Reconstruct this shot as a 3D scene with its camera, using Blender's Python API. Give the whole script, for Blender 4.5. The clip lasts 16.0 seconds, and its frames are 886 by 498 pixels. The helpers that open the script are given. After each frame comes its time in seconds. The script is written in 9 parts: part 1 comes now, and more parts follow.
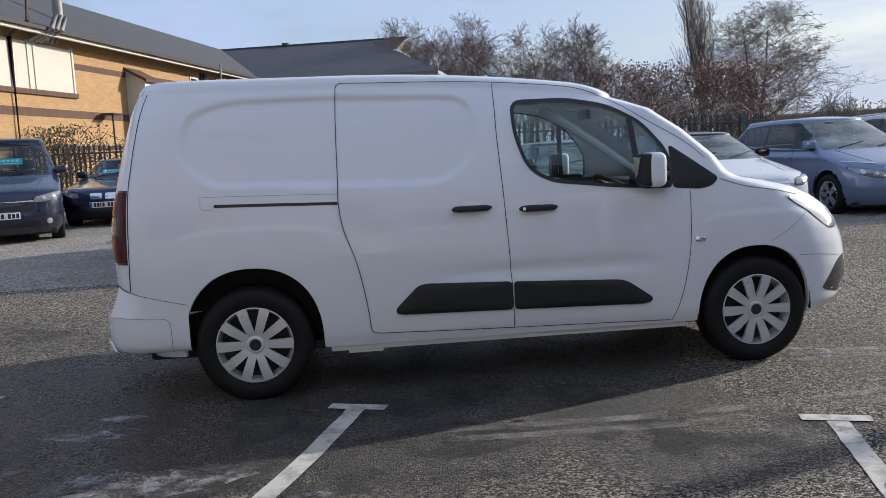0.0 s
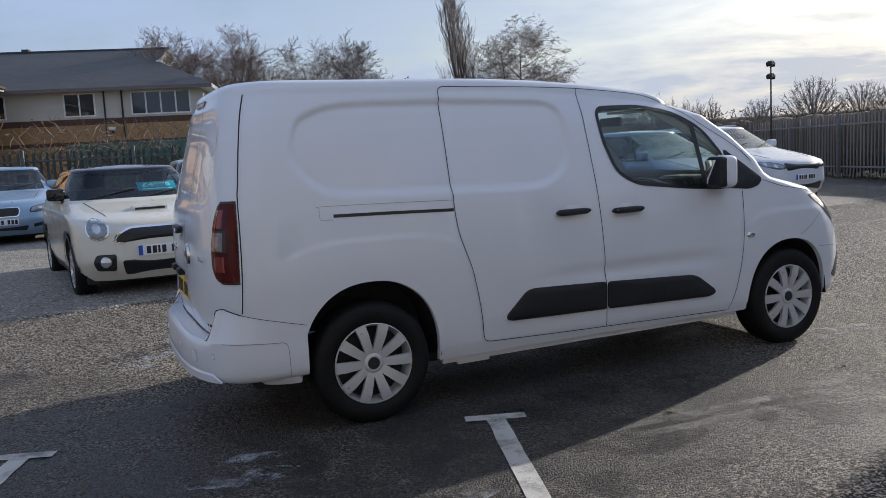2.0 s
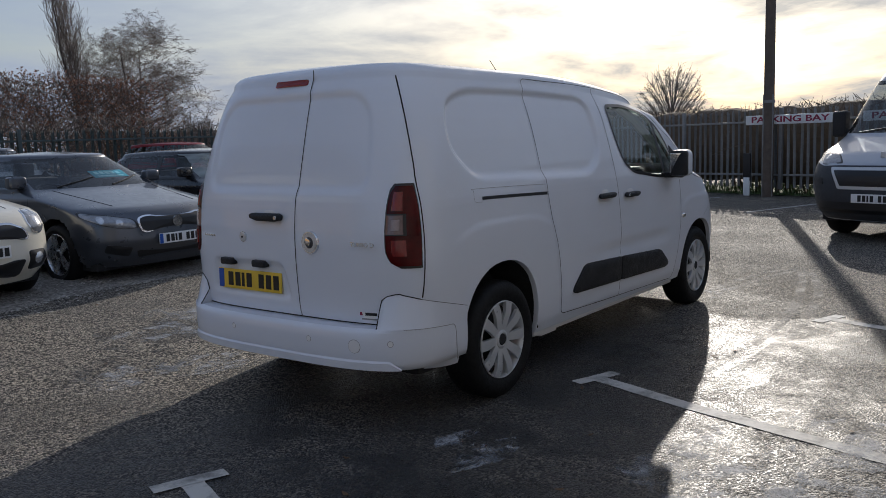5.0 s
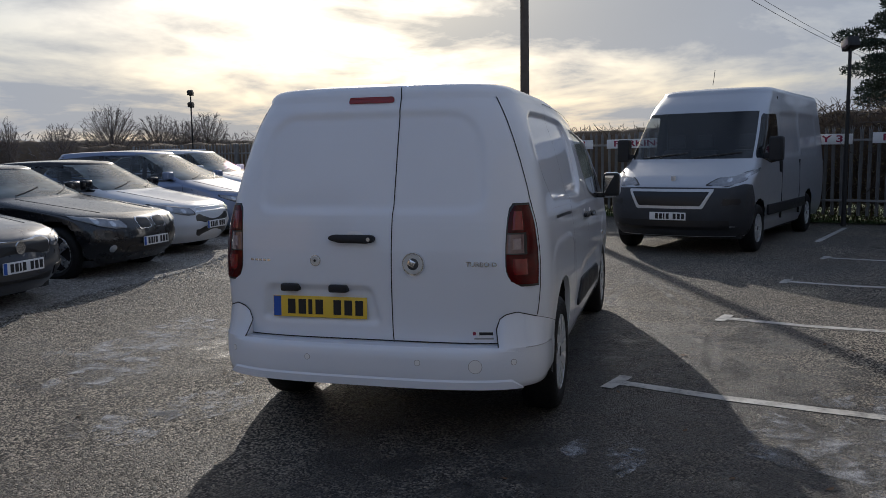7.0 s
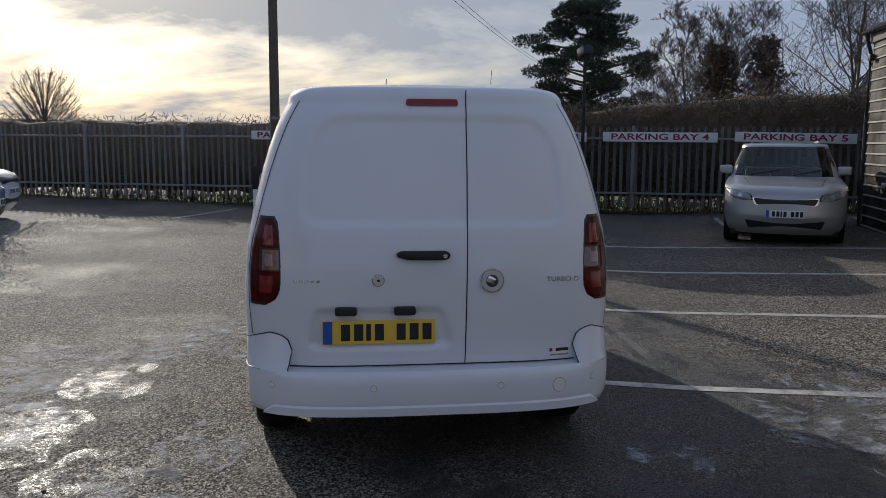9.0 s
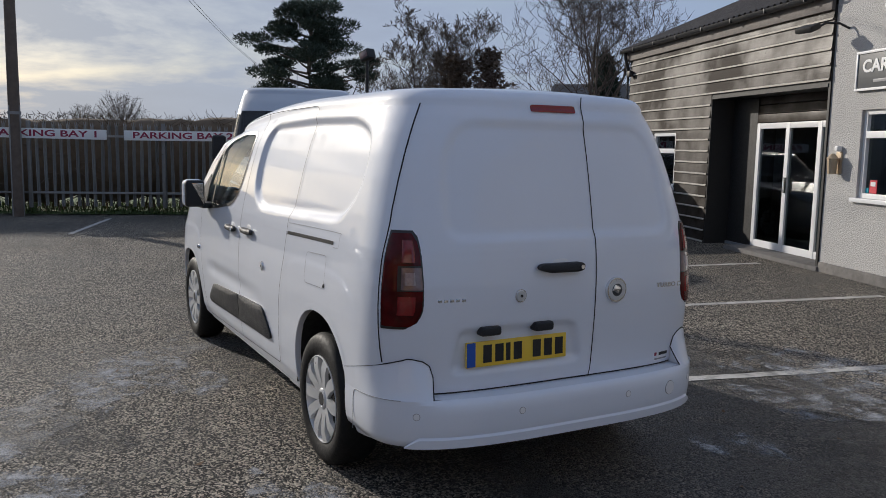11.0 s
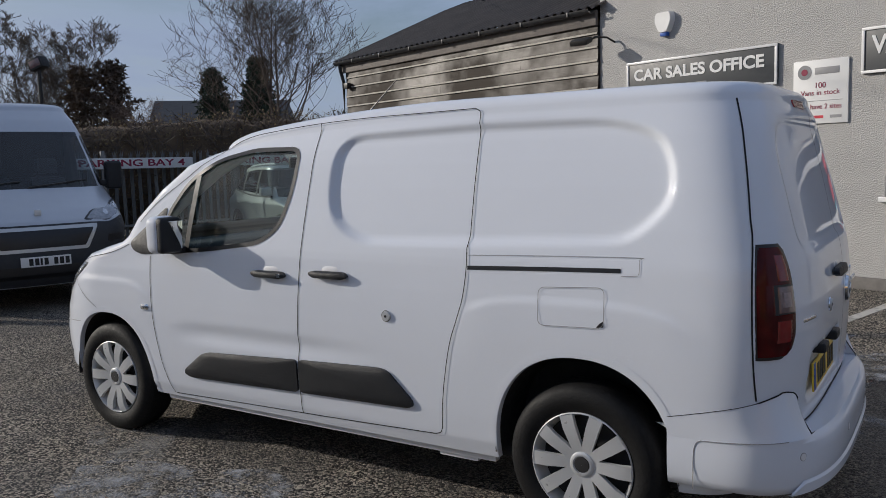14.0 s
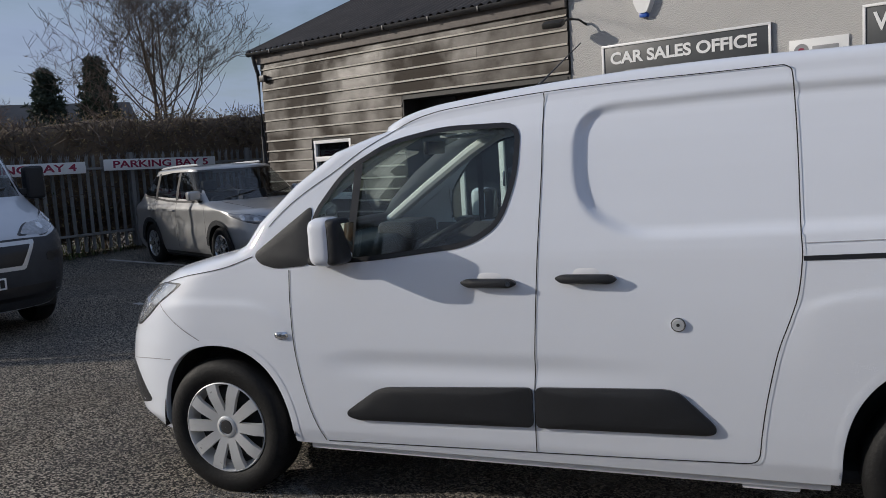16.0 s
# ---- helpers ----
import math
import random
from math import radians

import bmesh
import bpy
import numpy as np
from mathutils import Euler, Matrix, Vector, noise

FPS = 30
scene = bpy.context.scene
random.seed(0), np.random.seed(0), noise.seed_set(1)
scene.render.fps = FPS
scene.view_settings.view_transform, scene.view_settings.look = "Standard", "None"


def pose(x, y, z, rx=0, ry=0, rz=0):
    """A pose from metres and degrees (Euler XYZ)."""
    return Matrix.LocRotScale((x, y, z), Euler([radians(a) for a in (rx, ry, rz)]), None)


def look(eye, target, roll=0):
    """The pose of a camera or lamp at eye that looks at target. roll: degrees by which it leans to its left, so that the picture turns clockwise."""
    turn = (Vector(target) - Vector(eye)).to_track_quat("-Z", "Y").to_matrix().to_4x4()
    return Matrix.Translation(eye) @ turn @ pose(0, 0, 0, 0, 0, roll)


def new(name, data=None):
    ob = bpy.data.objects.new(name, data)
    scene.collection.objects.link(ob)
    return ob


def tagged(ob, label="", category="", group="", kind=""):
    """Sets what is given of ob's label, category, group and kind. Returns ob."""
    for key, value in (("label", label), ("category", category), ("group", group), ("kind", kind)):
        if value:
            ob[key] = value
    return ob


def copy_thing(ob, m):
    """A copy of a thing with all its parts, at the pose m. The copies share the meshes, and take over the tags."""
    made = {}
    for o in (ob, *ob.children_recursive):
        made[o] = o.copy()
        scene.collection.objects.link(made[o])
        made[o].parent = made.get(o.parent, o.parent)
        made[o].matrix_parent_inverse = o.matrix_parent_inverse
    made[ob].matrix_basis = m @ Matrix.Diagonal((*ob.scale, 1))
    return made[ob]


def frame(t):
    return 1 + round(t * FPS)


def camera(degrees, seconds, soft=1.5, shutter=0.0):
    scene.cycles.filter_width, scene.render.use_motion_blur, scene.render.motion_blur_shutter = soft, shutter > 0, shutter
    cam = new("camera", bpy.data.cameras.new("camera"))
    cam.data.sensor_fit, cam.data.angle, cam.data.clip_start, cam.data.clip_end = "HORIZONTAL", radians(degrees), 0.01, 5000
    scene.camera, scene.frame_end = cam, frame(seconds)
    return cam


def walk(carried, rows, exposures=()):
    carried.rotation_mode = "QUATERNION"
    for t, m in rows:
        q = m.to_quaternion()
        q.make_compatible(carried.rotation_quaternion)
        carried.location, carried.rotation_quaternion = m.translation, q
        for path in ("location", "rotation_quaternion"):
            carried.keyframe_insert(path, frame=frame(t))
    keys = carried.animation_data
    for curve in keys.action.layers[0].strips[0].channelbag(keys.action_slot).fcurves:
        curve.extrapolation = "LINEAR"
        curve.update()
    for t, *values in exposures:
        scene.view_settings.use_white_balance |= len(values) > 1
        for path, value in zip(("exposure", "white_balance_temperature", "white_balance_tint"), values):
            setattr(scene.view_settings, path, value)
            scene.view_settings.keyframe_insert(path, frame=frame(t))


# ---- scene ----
cam = camera(56.7, 16.0, 0.6)
PATH = [
    (0, (0.547, -5.491, 1.355), (0.777, -3.518, 1.117), -2.6),
    (0.5, (0.056, -5.274, 1.392), (0.33, -3.305, 1.165), -4.8),
    (1, (-0.459, -5.162, 1.391), (-0.015, -3.223, 1.186), -3.9),
    (1.5, (-0.903, -5.016, 1.391), (-0.327, -3.111, 1.19), -3.9),
    (2, (-1.386, -4.879, 1.389), (-0.565, -3.07, 1.16), -3.0),
    (2.5, (-1.824, -4.737, 1.394), (-0.842, -3.011, 1.164), -2.1),
    (3, (-2.264, -4.492, 1.4), (-1.202, -2.812, 1.171), -1.8),
    (3.5, (-2.691, -4.28, 1.399), (-1.488, -2.701, 1.161), -1.5),
    (4, (-3.021, -3.968, 1.404), (-1.709, -2.478, 1.163), -3.4),
    (4.2, (-3.161, -3.853, 1.401), (-1.804, -2.404, 1.154), -3.2),
    (6.3, (-4.392, -2.138, 1.407), (-2.574, -1.336, 1.181), -1.3),
    (6.5, (-4.474, -1.944, 1.439), (-2.641, -1.175, 1.219), -1.4),
    (7, (-4.644, -1.476, 1.447), (-2.729, -0.943, 1.222), -0.9),
    (7.5, (-4.647, -0.999, 1.454), (-2.687, -0.665, 1.242), 0.1),
    (8, (-4.64, -0.535, 1.41), (-2.656, -0.348, 1.236), 0.4),
    (8.2, (-4.637, -0.295, 1.487), (-2.648, -0.224, 1.29), 0.4),
    (10.3, (-4.045, 1.499, 1.582), (-2.173, 0.835, 1.347), 0.5),
    (10.5, (-3.973, 1.731, 1.574), (-2.14, 0.964, 1.348), 0.7),
    (11, (-3.711, 2.228, 1.561), (-1.967, 1.28, 1.312), 1.1),
    (11.5, (-3.356, 2.652, 1.571), (-1.722, 1.522, 1.34), -0.2),
    (12, (-3.0, 3.027, 1.591), (-1.478, 1.745, 1.396), -1.1),
    (12.5, (-2.586, 3.277, 1.599), (-1.129, 1.922, 1.399), -1.0),
    (13, (-2.171, 3.548, 1.584), (-0.892, 2.024, 1.378), -1.1),
    (13.5, (-1.724, 3.702, 1.547), (-0.509, 2.128, 1.328), -1.6),
    (14, (-1.265, 3.82, 1.538), (-0.19, 2.147, 1.325), -1.6),
    (14.5, (-0.806, 3.938, 1.525), (0.155, 2.198, 1.296), -1.2),
    (15, (-0.326, 3.925, 1.541), (0.597, 2.164, 1.316), -1.1),
    (15.5, (0.196, 3.995, 1.538), (0.98, 2.169, 1.315), -0.6),
    (16, (0.625, 3.924, 1.521), (1.357, 2.077, 1.29), -3.5),
]
EXPOSURES = [(t, e, 5800, 10) for t, e in ((0, 0.56), (1.5, 0.44), (2.5, 0.29), (4.2, 0.0), (6.5, -0.24), (8.0, -0.26), (11.0, -0.03), (14.0, -0.20), (16.0, -0.17))]
walk(cam, [(t, look(eye, target, roll)) for t, eye, target, roll in PATH], EXPOSURES)

# ---- light ----
SUN_AZ, SUN_EL = 19.0, 20.0          # degrees from +x towards +y, and above the horizon
sun_dir = Vector((math.cos(radians(SUN_EL)) * math.cos(radians(SUN_AZ)),
                  math.cos(radians(SUN_EL)) * math.sin(radians(SUN_AZ)), math.sin(radians(SUN_EL))))
sun = new("sun", bpy.data.lights.new("sun", "SUN"))
sun.data.energy, sun.data.angle, sun.data.color = 3.5, radians(0.6), (1.0, 0.87, 0.70)
sun.matrix_world = look(sun_dir * 80, (0, 0, 0))

world = bpy.data.worlds.new("sky")
scene.world = world
world.use_nodes = True
wn, wl = world.node_tree.nodes, world.node_tree.links
wn.clear()


def wnode(kind, **values):
    n = wn.new(kind)
    for k, v in values.items():
        n.inputs[k].default_value = v
    return n


def wmath(op, a, b=None):
    n = wn.new("ShaderNodeMath")
    n.operation = op
    for i, v in enumerate((a, b)):
        if v is None:
            continue
        if isinstance(v, (int, float)):
            n.inputs[i].default_value = v
        else:
            wl.new(v, n.inputs[i])
    return n.outputs[0]


def wmix(fac, a, b):
    n = wn.new("ShaderNodeMix")
    n.data_type = "RGBA"
    for i, v in ((0, fac), (6, a), (7, b)):
        if isinstance(v, (int, float, tuple)):
            n.inputs[i].default_value = v
        else:
            wl.new(v, n.inputs[i])
    return n.outputs[2]


sky = wn.new("ShaderNodeTexSky")
sky.sky_type = "NISHITA"
sky.sun_disc = False
sky.sun_elevation = radians(SUN_EL)
sky.sun_rotation = radians(90 - SUN_AZ)
sky.air_density, sky.dust_density, sky.ozone_density = 1.0, 2.0, 1.0
tc = wn.new("ShaderNodeTexCoord")
sep = wn.new("ShaderNodeSeparateXYZ")
wl.new(tc.outputs["Generated"], sep.inputs[0])
# cloud layer: directions laid on a flat sheet overhead
zz = wmath("MAXIMUM", sep.outputs[2], 0.0)
den = wmath("ADD", zz, 0.16)
cx, cy = wmath("DIVIDE", sep.outputs[0], den), wmath("DIVIDE", sep.outputs[1], den)
com = wn.new("ShaderNodeCombineXYZ")
wl.new(cx, com.inputs[0])
wl.new(cy, com.inputs[1])
n1 = wnode("ShaderNodeTexNoise", Scale=0.55, Detail=7.0, Roughness=0.55, Distortion=0.6)
wl.new(com.outputs[0], n1.inputs["Vector"])
n2 = wnode("ShaderNodeTexNoise", Scale=1.7, Detail=6.0, Roughness=0.6, Distortion=0.3)
wl.new(com.outputs[0], n2.inputs["Vector"])
dens = wmath("ADD", wmath("MULTIPLY", n1.outputs[0], 0.75), wmath("MULTIPLY", n2.outputs[0], 0.3))
cover = wnode("ShaderNodeMapRange", **{"From Min": 0.41, "From Max": 0.57})
wl.new(dens, cover.inputs[0])
thick = wnode("ShaderNodeMapRange", **{"From Min": 0.5, "From Max": 0.72})
wl.new(dens, thick.inputs[0])
# how near to the sun a part of the sky lies
dot = wn.new("ShaderNodeVectorMath")
dot.operation = "DOT_PRODUCT"
wl.new(tc.outputs["Generated"], dot.inputs[0])
dot.inputs[1].default_value = sun_dir
near = wmath("MAXIMUM", dot.outputs["Value"], 0.0)
glow = wmath("POWER", near, 75.0)
wide = wmath("POWER", near, 4.0)
# cloud colour: bluish grey away from the sun, warm and bright towards it
grey = wmix(thick.outputs[0], (4.5, 5.3, 7.0, 1), (3.2, 3.8, 5.2, 1))
lit = wmix(wide, grey, (5.8, 5.7, 5.5, 1))
lit = wmix(glow, lit, (24.0, 20.0, 13.5, 1))
base = wmix(wmath("MULTIPLY", cover.outputs[0], 0.94), sky.outputs[0], lit)
# pale haze towards the horizon
haze = wmath("POWER", wmath("SUBTRACT", 1.0, wmath("MINIMUM", zz, 1.0)), 6.0)
hazed = wmix(wmath("MULTIPLY", haze, 0.66), base, wmix(wide, (5.0, 5.5, 6.3, 1), (6.6, 5.9, 4.9, 1)))
bg = wnode("ShaderNodeBackground", Strength=0.083)
wl.new(hazed, bg.inputs[0])
out = wn.new("ShaderNodeOutputWorld")
wl.new(bg.outputs[0], out.inputs[0])

# ---- materials ----
class Mat:
    """A small builder round one node material."""

    def __init__(self, name, base=(0.5, 0.5, 0.5), rough=0.6, metal=0.0, **more):
        self.m = bpy.data.materials.new(name)
        self.m.use_nodes = True
        self.n, self.l = self.m.node_tree.nodes, self.m.node_tree.links
        self.b = self.n["Principled BSDF"]
        self.put("Base Color", (*base, 1)), self.put("Roughness", rough), self.put("Metallic", metal)
        for k, v in more.items():
            self.put(k.replace("_", " "), v)
        self.co = self.n.new("ShaderNodeTexCoord").outputs["Object"]
        self.geo = self.n.new("ShaderNodeNewGeometry")
        self.last_bump = None

    def put(self, key, v, node=None):
        s = (node or self.b).inputs[key]
        if isinstance(v, bpy.types.NodeSocket):
            self.l.new(v, s)
        else:
            s.default_value = v

    def world_co(self):
        return self.geo.outputs["Position"]

    def noise(self, scale, detail=4.0, rough=0.55, vec=None, stretch=None, distort=0.0):
        t = self.n.new("ShaderNodeTexNoise")
        self.put("Scale", scale, t), self.put("Detail", detail, t), self.put("Roughness", rough, t), self.put("Distortion", distort, t)
        v = vec or self.co
        if stretch:
            mp = self.n.new("ShaderNodeMapping")
            self.l.new(v, mp.inputs[0])
            mp.inputs["Scale"].default_value = stretch
            v = mp.outputs[0]
        self.l.new(v, t.inputs["Vector"])
        return t.outputs[0]

    def voronoi(self, scale, vec=None, feature="F1", out=0):
        t = self.n.new("ShaderNodeTexVoronoi")
        t.feature = feature
        self.put("Scale", scale, t)
        self.l.new(vec or self.co, t.inputs["Vector"])
        return t.outputs[out]

    def ramp(self, v, a, b, lo=0.0, hi=1.0):
        r = self.n.new("ShaderNodeMapRange")
        self.put(0, v, r)
        for k, x in zip(("From Min", "From Max", "To Min", "To Max"), (a, b, lo, hi)):
            r.inputs[k].default_value = x
        return r.outputs[0]

    def math(self, op, a, b):
        r = self.n.new("ShaderNodeMath")
        r.operation = op
        self.put(0, a, r), self.put(1, b, r)
        return r.outputs[0]

    def mix(self, f, a, b):
        r = self.n.new("ShaderNodeMix")
        r.data_type = "RGBA"
        self.put(0, f, r), self.put(6, a if not isinstance(a, tuple) else (*a, 1), r), self.put(7, b if not isinstance(b, tuple) else (*b, 1), r)
        return r.outputs[2]

    def random(self):
        return self.n.new("ShaderNodeObjectInfo").outputs["Random"]

    def bump(self, h, strength=0.3, dist=0.01):
        r = self.n.new("ShaderNodeBump")
        r.inputs["Strength"].default_value, r.inputs["Distance"].default_value = strength, dist
        self.put("Height", h, r)
        if self.last_bump:
            self.l.new(self.last_bump, r.inputs["Normal"])
        self.last_bump = r.outputs[0]
        self.put("Normal", self.last_bump)
        return self


def paint(name, base, rough=0.3, metal=0.0, coat=0.6, drops=0.0, grime=0.06):
    m = Mat(name, base, rough, metal, Coat_Weight=coat, Coat_Roughness=0.035)
    if not metal:
        m.put("Specular IOR Level", 0.06)
    dirt = m.ramp(m.noise(2.3, 5), 0.35, 0.75, 0.0, grime)
    dark = tuple(c * 0.72 + 0.02 for c in base)
    m.put("Base Color", m.mix(dirt, base, dark))
    m.put("Roughness", m.ramp(m.noise(9, 4), 0.3, 0.7, rough * 0.85, rough * 1.2))
    if drops:
        v = m.voronoi(190)
        keep = m.math("MULTIPLY", m.ramp(m.noise(30.0, 2), 0.52, 0.60), m.ramp(m.noise(1.6, 4), 0.50, 0.66))
        h = m.math("MULTIPLY", m.ramp(v, 0.10, 0.34, 1.0, 0.0), keep)
        m.bump(h, drops, 0.003)
    return m.m


def simple(name, base, rough=0.6, metal=0.0, vary=0.25, scale=12.0, bump=0.0, bscale=60.0, **more):
    m = Mat(name, base, rough, metal, **more)
    a, b = tuple(c * (1 - vary) for c in base), tuple(min(1, c * (1 + vary)) for c in base)
    m.put("Base Color", m.mix(m.noise(scale, 6), a, b))
    m.put("Roughness", m.ramp(m.noise(scale * 2.7, 4), 0.3, 0.7, rough * 0.85, min(1, rough * 1.15)))
    if bump:
        m.bump(m.noise(bscale, 5), bump, 0.01)
    return m.m


def glass_mat(name, tint, gloss_rough=0.01):
    """A thin pane: tinted see-through with a Fresnel gloss."""
    m = bpy.data.materials.new(name)
    m.use_nodes = True
    n, l = m.node_tree.nodes, m.node_tree.links
    n.clear()
    tr, gl, lw, po, fr, mx, o = (n.new("ShaderNode" + k) for k in ("BsdfTransparent", "BsdfGlossy", "LayerWeight", "Math", "Math", "MixShader", "OutputMaterial"))
    tr.inputs[0].default_value = (*tint, 1)
    gl.inputs["Roughness"].default_value = gloss_rough
    lw.inputs["Blend"].default_value = 0.5
    po.operation, fr.operation = "POWER", "MULTIPLY_ADD"
    po.inputs[1].default_value, fr.inputs[1].default_value, fr.inputs[2].default_value = 4.5, 0.88, 0.075
    l.new(lw.outputs["Facing"], po.inputs[0]), l.new(po.outputs[0], fr.inputs[0])
    l.new(fr.outputs[0], mx.inputs[0]), l.new(tr.outputs[0], mx.inputs[1]), l.new(gl.outputs[0], mx.inputs[2]), l.new(mx.outputs[0], o.inputs[0])
    return m


# van
M_WHITE = paint("white_van_paint", (0.755, 0.785, 0.85), 0.5, coat=0.9, drops=0.5, grime=0.08)
M_WHITEB = simple("white_bumper_plastic", (0.78, 0.78, 0.79), 0.38, vary=0.03, Coat_Weight=0.3)
M_SEAM = simple("panel_gap_rubber", (0.012, 0.012, 0.014), 0.8)
M_BLACKP = simple("black_grained_plastic", (0.022, 0.023, 0.026), 0.48, vary=0.2, scale=8, bump=0.25, bscale=400, Specular_IOR_Level=0.3)
M_BUMPERG = simple("dark_grey_bumper_plastic", (0.040, 0.043, 0.050), 0.5, vary=0.2, scale=8, bump=0.2, bscale=300, Specular_IOR_Level=0.35)
M_TRIM = simple("satin_black_trim", (0.014, 0.014, 0.016), 0.35)
M_TYRE = simple("tyre_rubber", (0.009, 0.009, 0.0095), 0.62, vary=0.35, scale=20, bump=0.2, bscale=90, Specular_IOR_Level=0.25)
M_CAP = simple("silver_wheel_trim", (0.62, 0.63, 0.64), 0.32, 0.35, vary=0.08)
M_RIMDARK = simple("dark_wheel_well", (0.018, 0.018, 0.02), 0.7)
M_CHROME = simple("chrome", (0.82, 0.83, 0.85), 0.12, 1.0, vary=0.04)
M_REDL = Mat("red_lamp_lens", (0.33, 0.012, 0.014), 0.25, Coat_Weight=0.15, Coat_Roughness=0.03)
M_REDL.put("Base Color", M_REDL.mix(M_REDL.ramp(M_REDL.noise(9, 2), 0.4, 0.6), (0.045, 0.0012, 0.0016), (0.085, 0.0016, 0.002)))
M_REDL.put("Specular IOR Level", 0.2)
M_REDL = M_REDL.m
M_REDBRIGHT = simple("brake_light_red", (0.22, 0.008, 0.009), 0.2, vary=0.25, Coat_Weight=0.3)
M_REDCELL = simple("bright_red_lamp_cell", (0.19, 0.004, 0.005), 0.18, vary=0.45, scale=30, Coat_Weight=0.6)
M_PALECELL = simple("pale_reversing_cell", (0.30, 0.23, 0.23), 0.2, vary=0.35, scale=60, Coat_Weight=0.8)
M_CLEARL = simple("smoked_lamp_lens", (0.16, 0.10, 0.10), 0.16, vary=0.4, scale=40, Coat_Weight=1.0)
M_LAMPIN = simple("headlamp_inner", (0.62, 0.64, 0.67), 0.16, 0.6, vary=0.45, scale=24, Coat_Weight=1.0, Coat_Roughness=0.02)
M_GLASS = glass_mat("cab_glass", (0.80, 0.90, 0.87))
M_CARGLASS = glass_mat("car_glass", (0.64, 0.68, 0.70))
# misted pane: its pale diffuse film also paints in the bright sky's reflection
M_DEWSHEEN = glass_mat("misted_sky_sheen_glass", (0.46, 0.54, 0.53))
_n, _l = M_DEWSHEEN.node_tree.nodes, M_DEWSHEEN.node_tree.links
_old = _n["Material Output"].inputs[0].links[0].from_socket
_d, _x, _t, _r = (_n.new("ShaderNode" + k) for k in ("BsdfDiffuse", "MixShader", "TexNoise", "MapRange"))
_d.inputs[0].default_value = (0.62, 0.68, 0.66, 1)
_t.inputs["Scale"].default_value = 3.0
_r.inputs["From Min"].default_value, _r.inputs["From Max"].default_value, _r.inputs["To Min"].default_value, _r.inputs["To Max"].default_value = 0.3, 0.7, 0.14, 0.42
_l.new(_t.outputs[0], _r.inputs[0]), _l.new(_r.outputs[0], _x.inputs[0]), _l.new(_old, _x.inputs[1]), _l.new(_d.outputs[0], _x.inputs[2])
_l.new(_x.outputs[0], _n["Material Output"].inputs[0])
M_OFFGLASS = glass_mat("office_glass", (0.55, 0.60, 0.60))
M_YELLOW = simple("yellow_number_plate", (0.80, 0.55, 0.05), 0.4, vary=0.03)
M_PLATEW = simple("white_number_plate", (0.80, 0.80, 0.80), 0.4, vary=0.03)
M_BLUE = simple("blue_plate_band", (0.02, 0.09, 0.42), 0.4)
M_INK = simple("black_ink", (0.012, 0.012, 0.014), 0.5)
M_SEATF = simple("grey_seat_fabric", (0.05, 0.052, 0.058), 0.9, bump=0.2, bscale=200)
M_DASH = simple("dark_dashboard", (0.03, 0.031, 0.034), 0.7)
M_CABGREY = simple("pale_cab_lining", (0.60, 0.61, 0.60), 0.8, vary=0.06)
M_MIRROR = Mat("mirror_glass", (0.85, 0.87, 0.88), 0.02, 1.0).m
M_UNDER = simple("underbody_black", (0.02, 0.02, 0.021), 0.85)

# ground
am = Mat("wet_tarmac", (0.05, 0.05, 0.05), 0.8)
wc = am.world_co()
grain = am.voronoi(105, wc)
stone = am.voronoi(105, wc, out=1)
tone = am.noise(0.55, 6, 0.6, wc)
tone2 = am.noise(3.5, 5, 0.6, wc)
chips = am.n.new("ShaderNodeSeparateColor")
am.l.new(stone, chips.inputs[0])
col = am.mix(am.ramp(chips.outputs[0], 0.42, 0.97), (0.020, 0.019, 0.018), (0.74, 0.66, 0.54))
col = am.mix(am.ramp(tone, 0.35, 0.65, 0.0, 0.32), col, (0.05, 0.049, 0.047))
brown = am.ramp(am.noise(0.35, 4, 0.5, wc), 0.52, 0.66, 0.0, 0.30)
col = am.mix(brown, col, (0.115, 0.092, 0.062))
wet = am.ramp(am.math("ADD", am.math("MULTIPLY", am.noise(0.42, 5, 0.62, wc), 0.7), am.math("MULTIPLY", tone2, 0.3)), 0.47, 0.62)
# ragged patch round van's tail and right side: run-off wash water, plus painted shadow
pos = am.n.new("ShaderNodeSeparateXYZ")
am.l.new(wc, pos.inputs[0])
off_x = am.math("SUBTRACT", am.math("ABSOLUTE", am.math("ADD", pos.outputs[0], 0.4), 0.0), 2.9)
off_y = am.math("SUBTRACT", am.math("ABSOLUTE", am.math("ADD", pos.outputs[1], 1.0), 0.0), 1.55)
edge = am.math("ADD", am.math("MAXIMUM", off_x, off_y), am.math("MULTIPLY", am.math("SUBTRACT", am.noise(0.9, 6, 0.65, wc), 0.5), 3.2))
wash_shade = am.ramp(edge, -0.35, 0.45, 1.0, 0.0)
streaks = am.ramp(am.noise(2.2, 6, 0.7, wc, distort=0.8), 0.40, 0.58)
wash_shade = am.math("MULTIPLY", wash_shade, am.ramp(streaks, 0.0, 1.0, 0.62, 1.0))
soak_shade = am.math("MAXIMUM", am.math("MULTIPLY", wet, 0.42), am.math("MULTIPLY", wash_shade, 0.92))
# near-black mix: wet stone, and the van's shadow put into the colour
col = am.mix(soak_shade, col, (0.012, 0.012, 0.014))
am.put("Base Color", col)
rough = am.math("SUBTRACT", am.ramp(chips.outputs[1], 0.0, 1.0, 0.66, 0.96), am.math("MULTIPLY", soak_shade, 0.30))
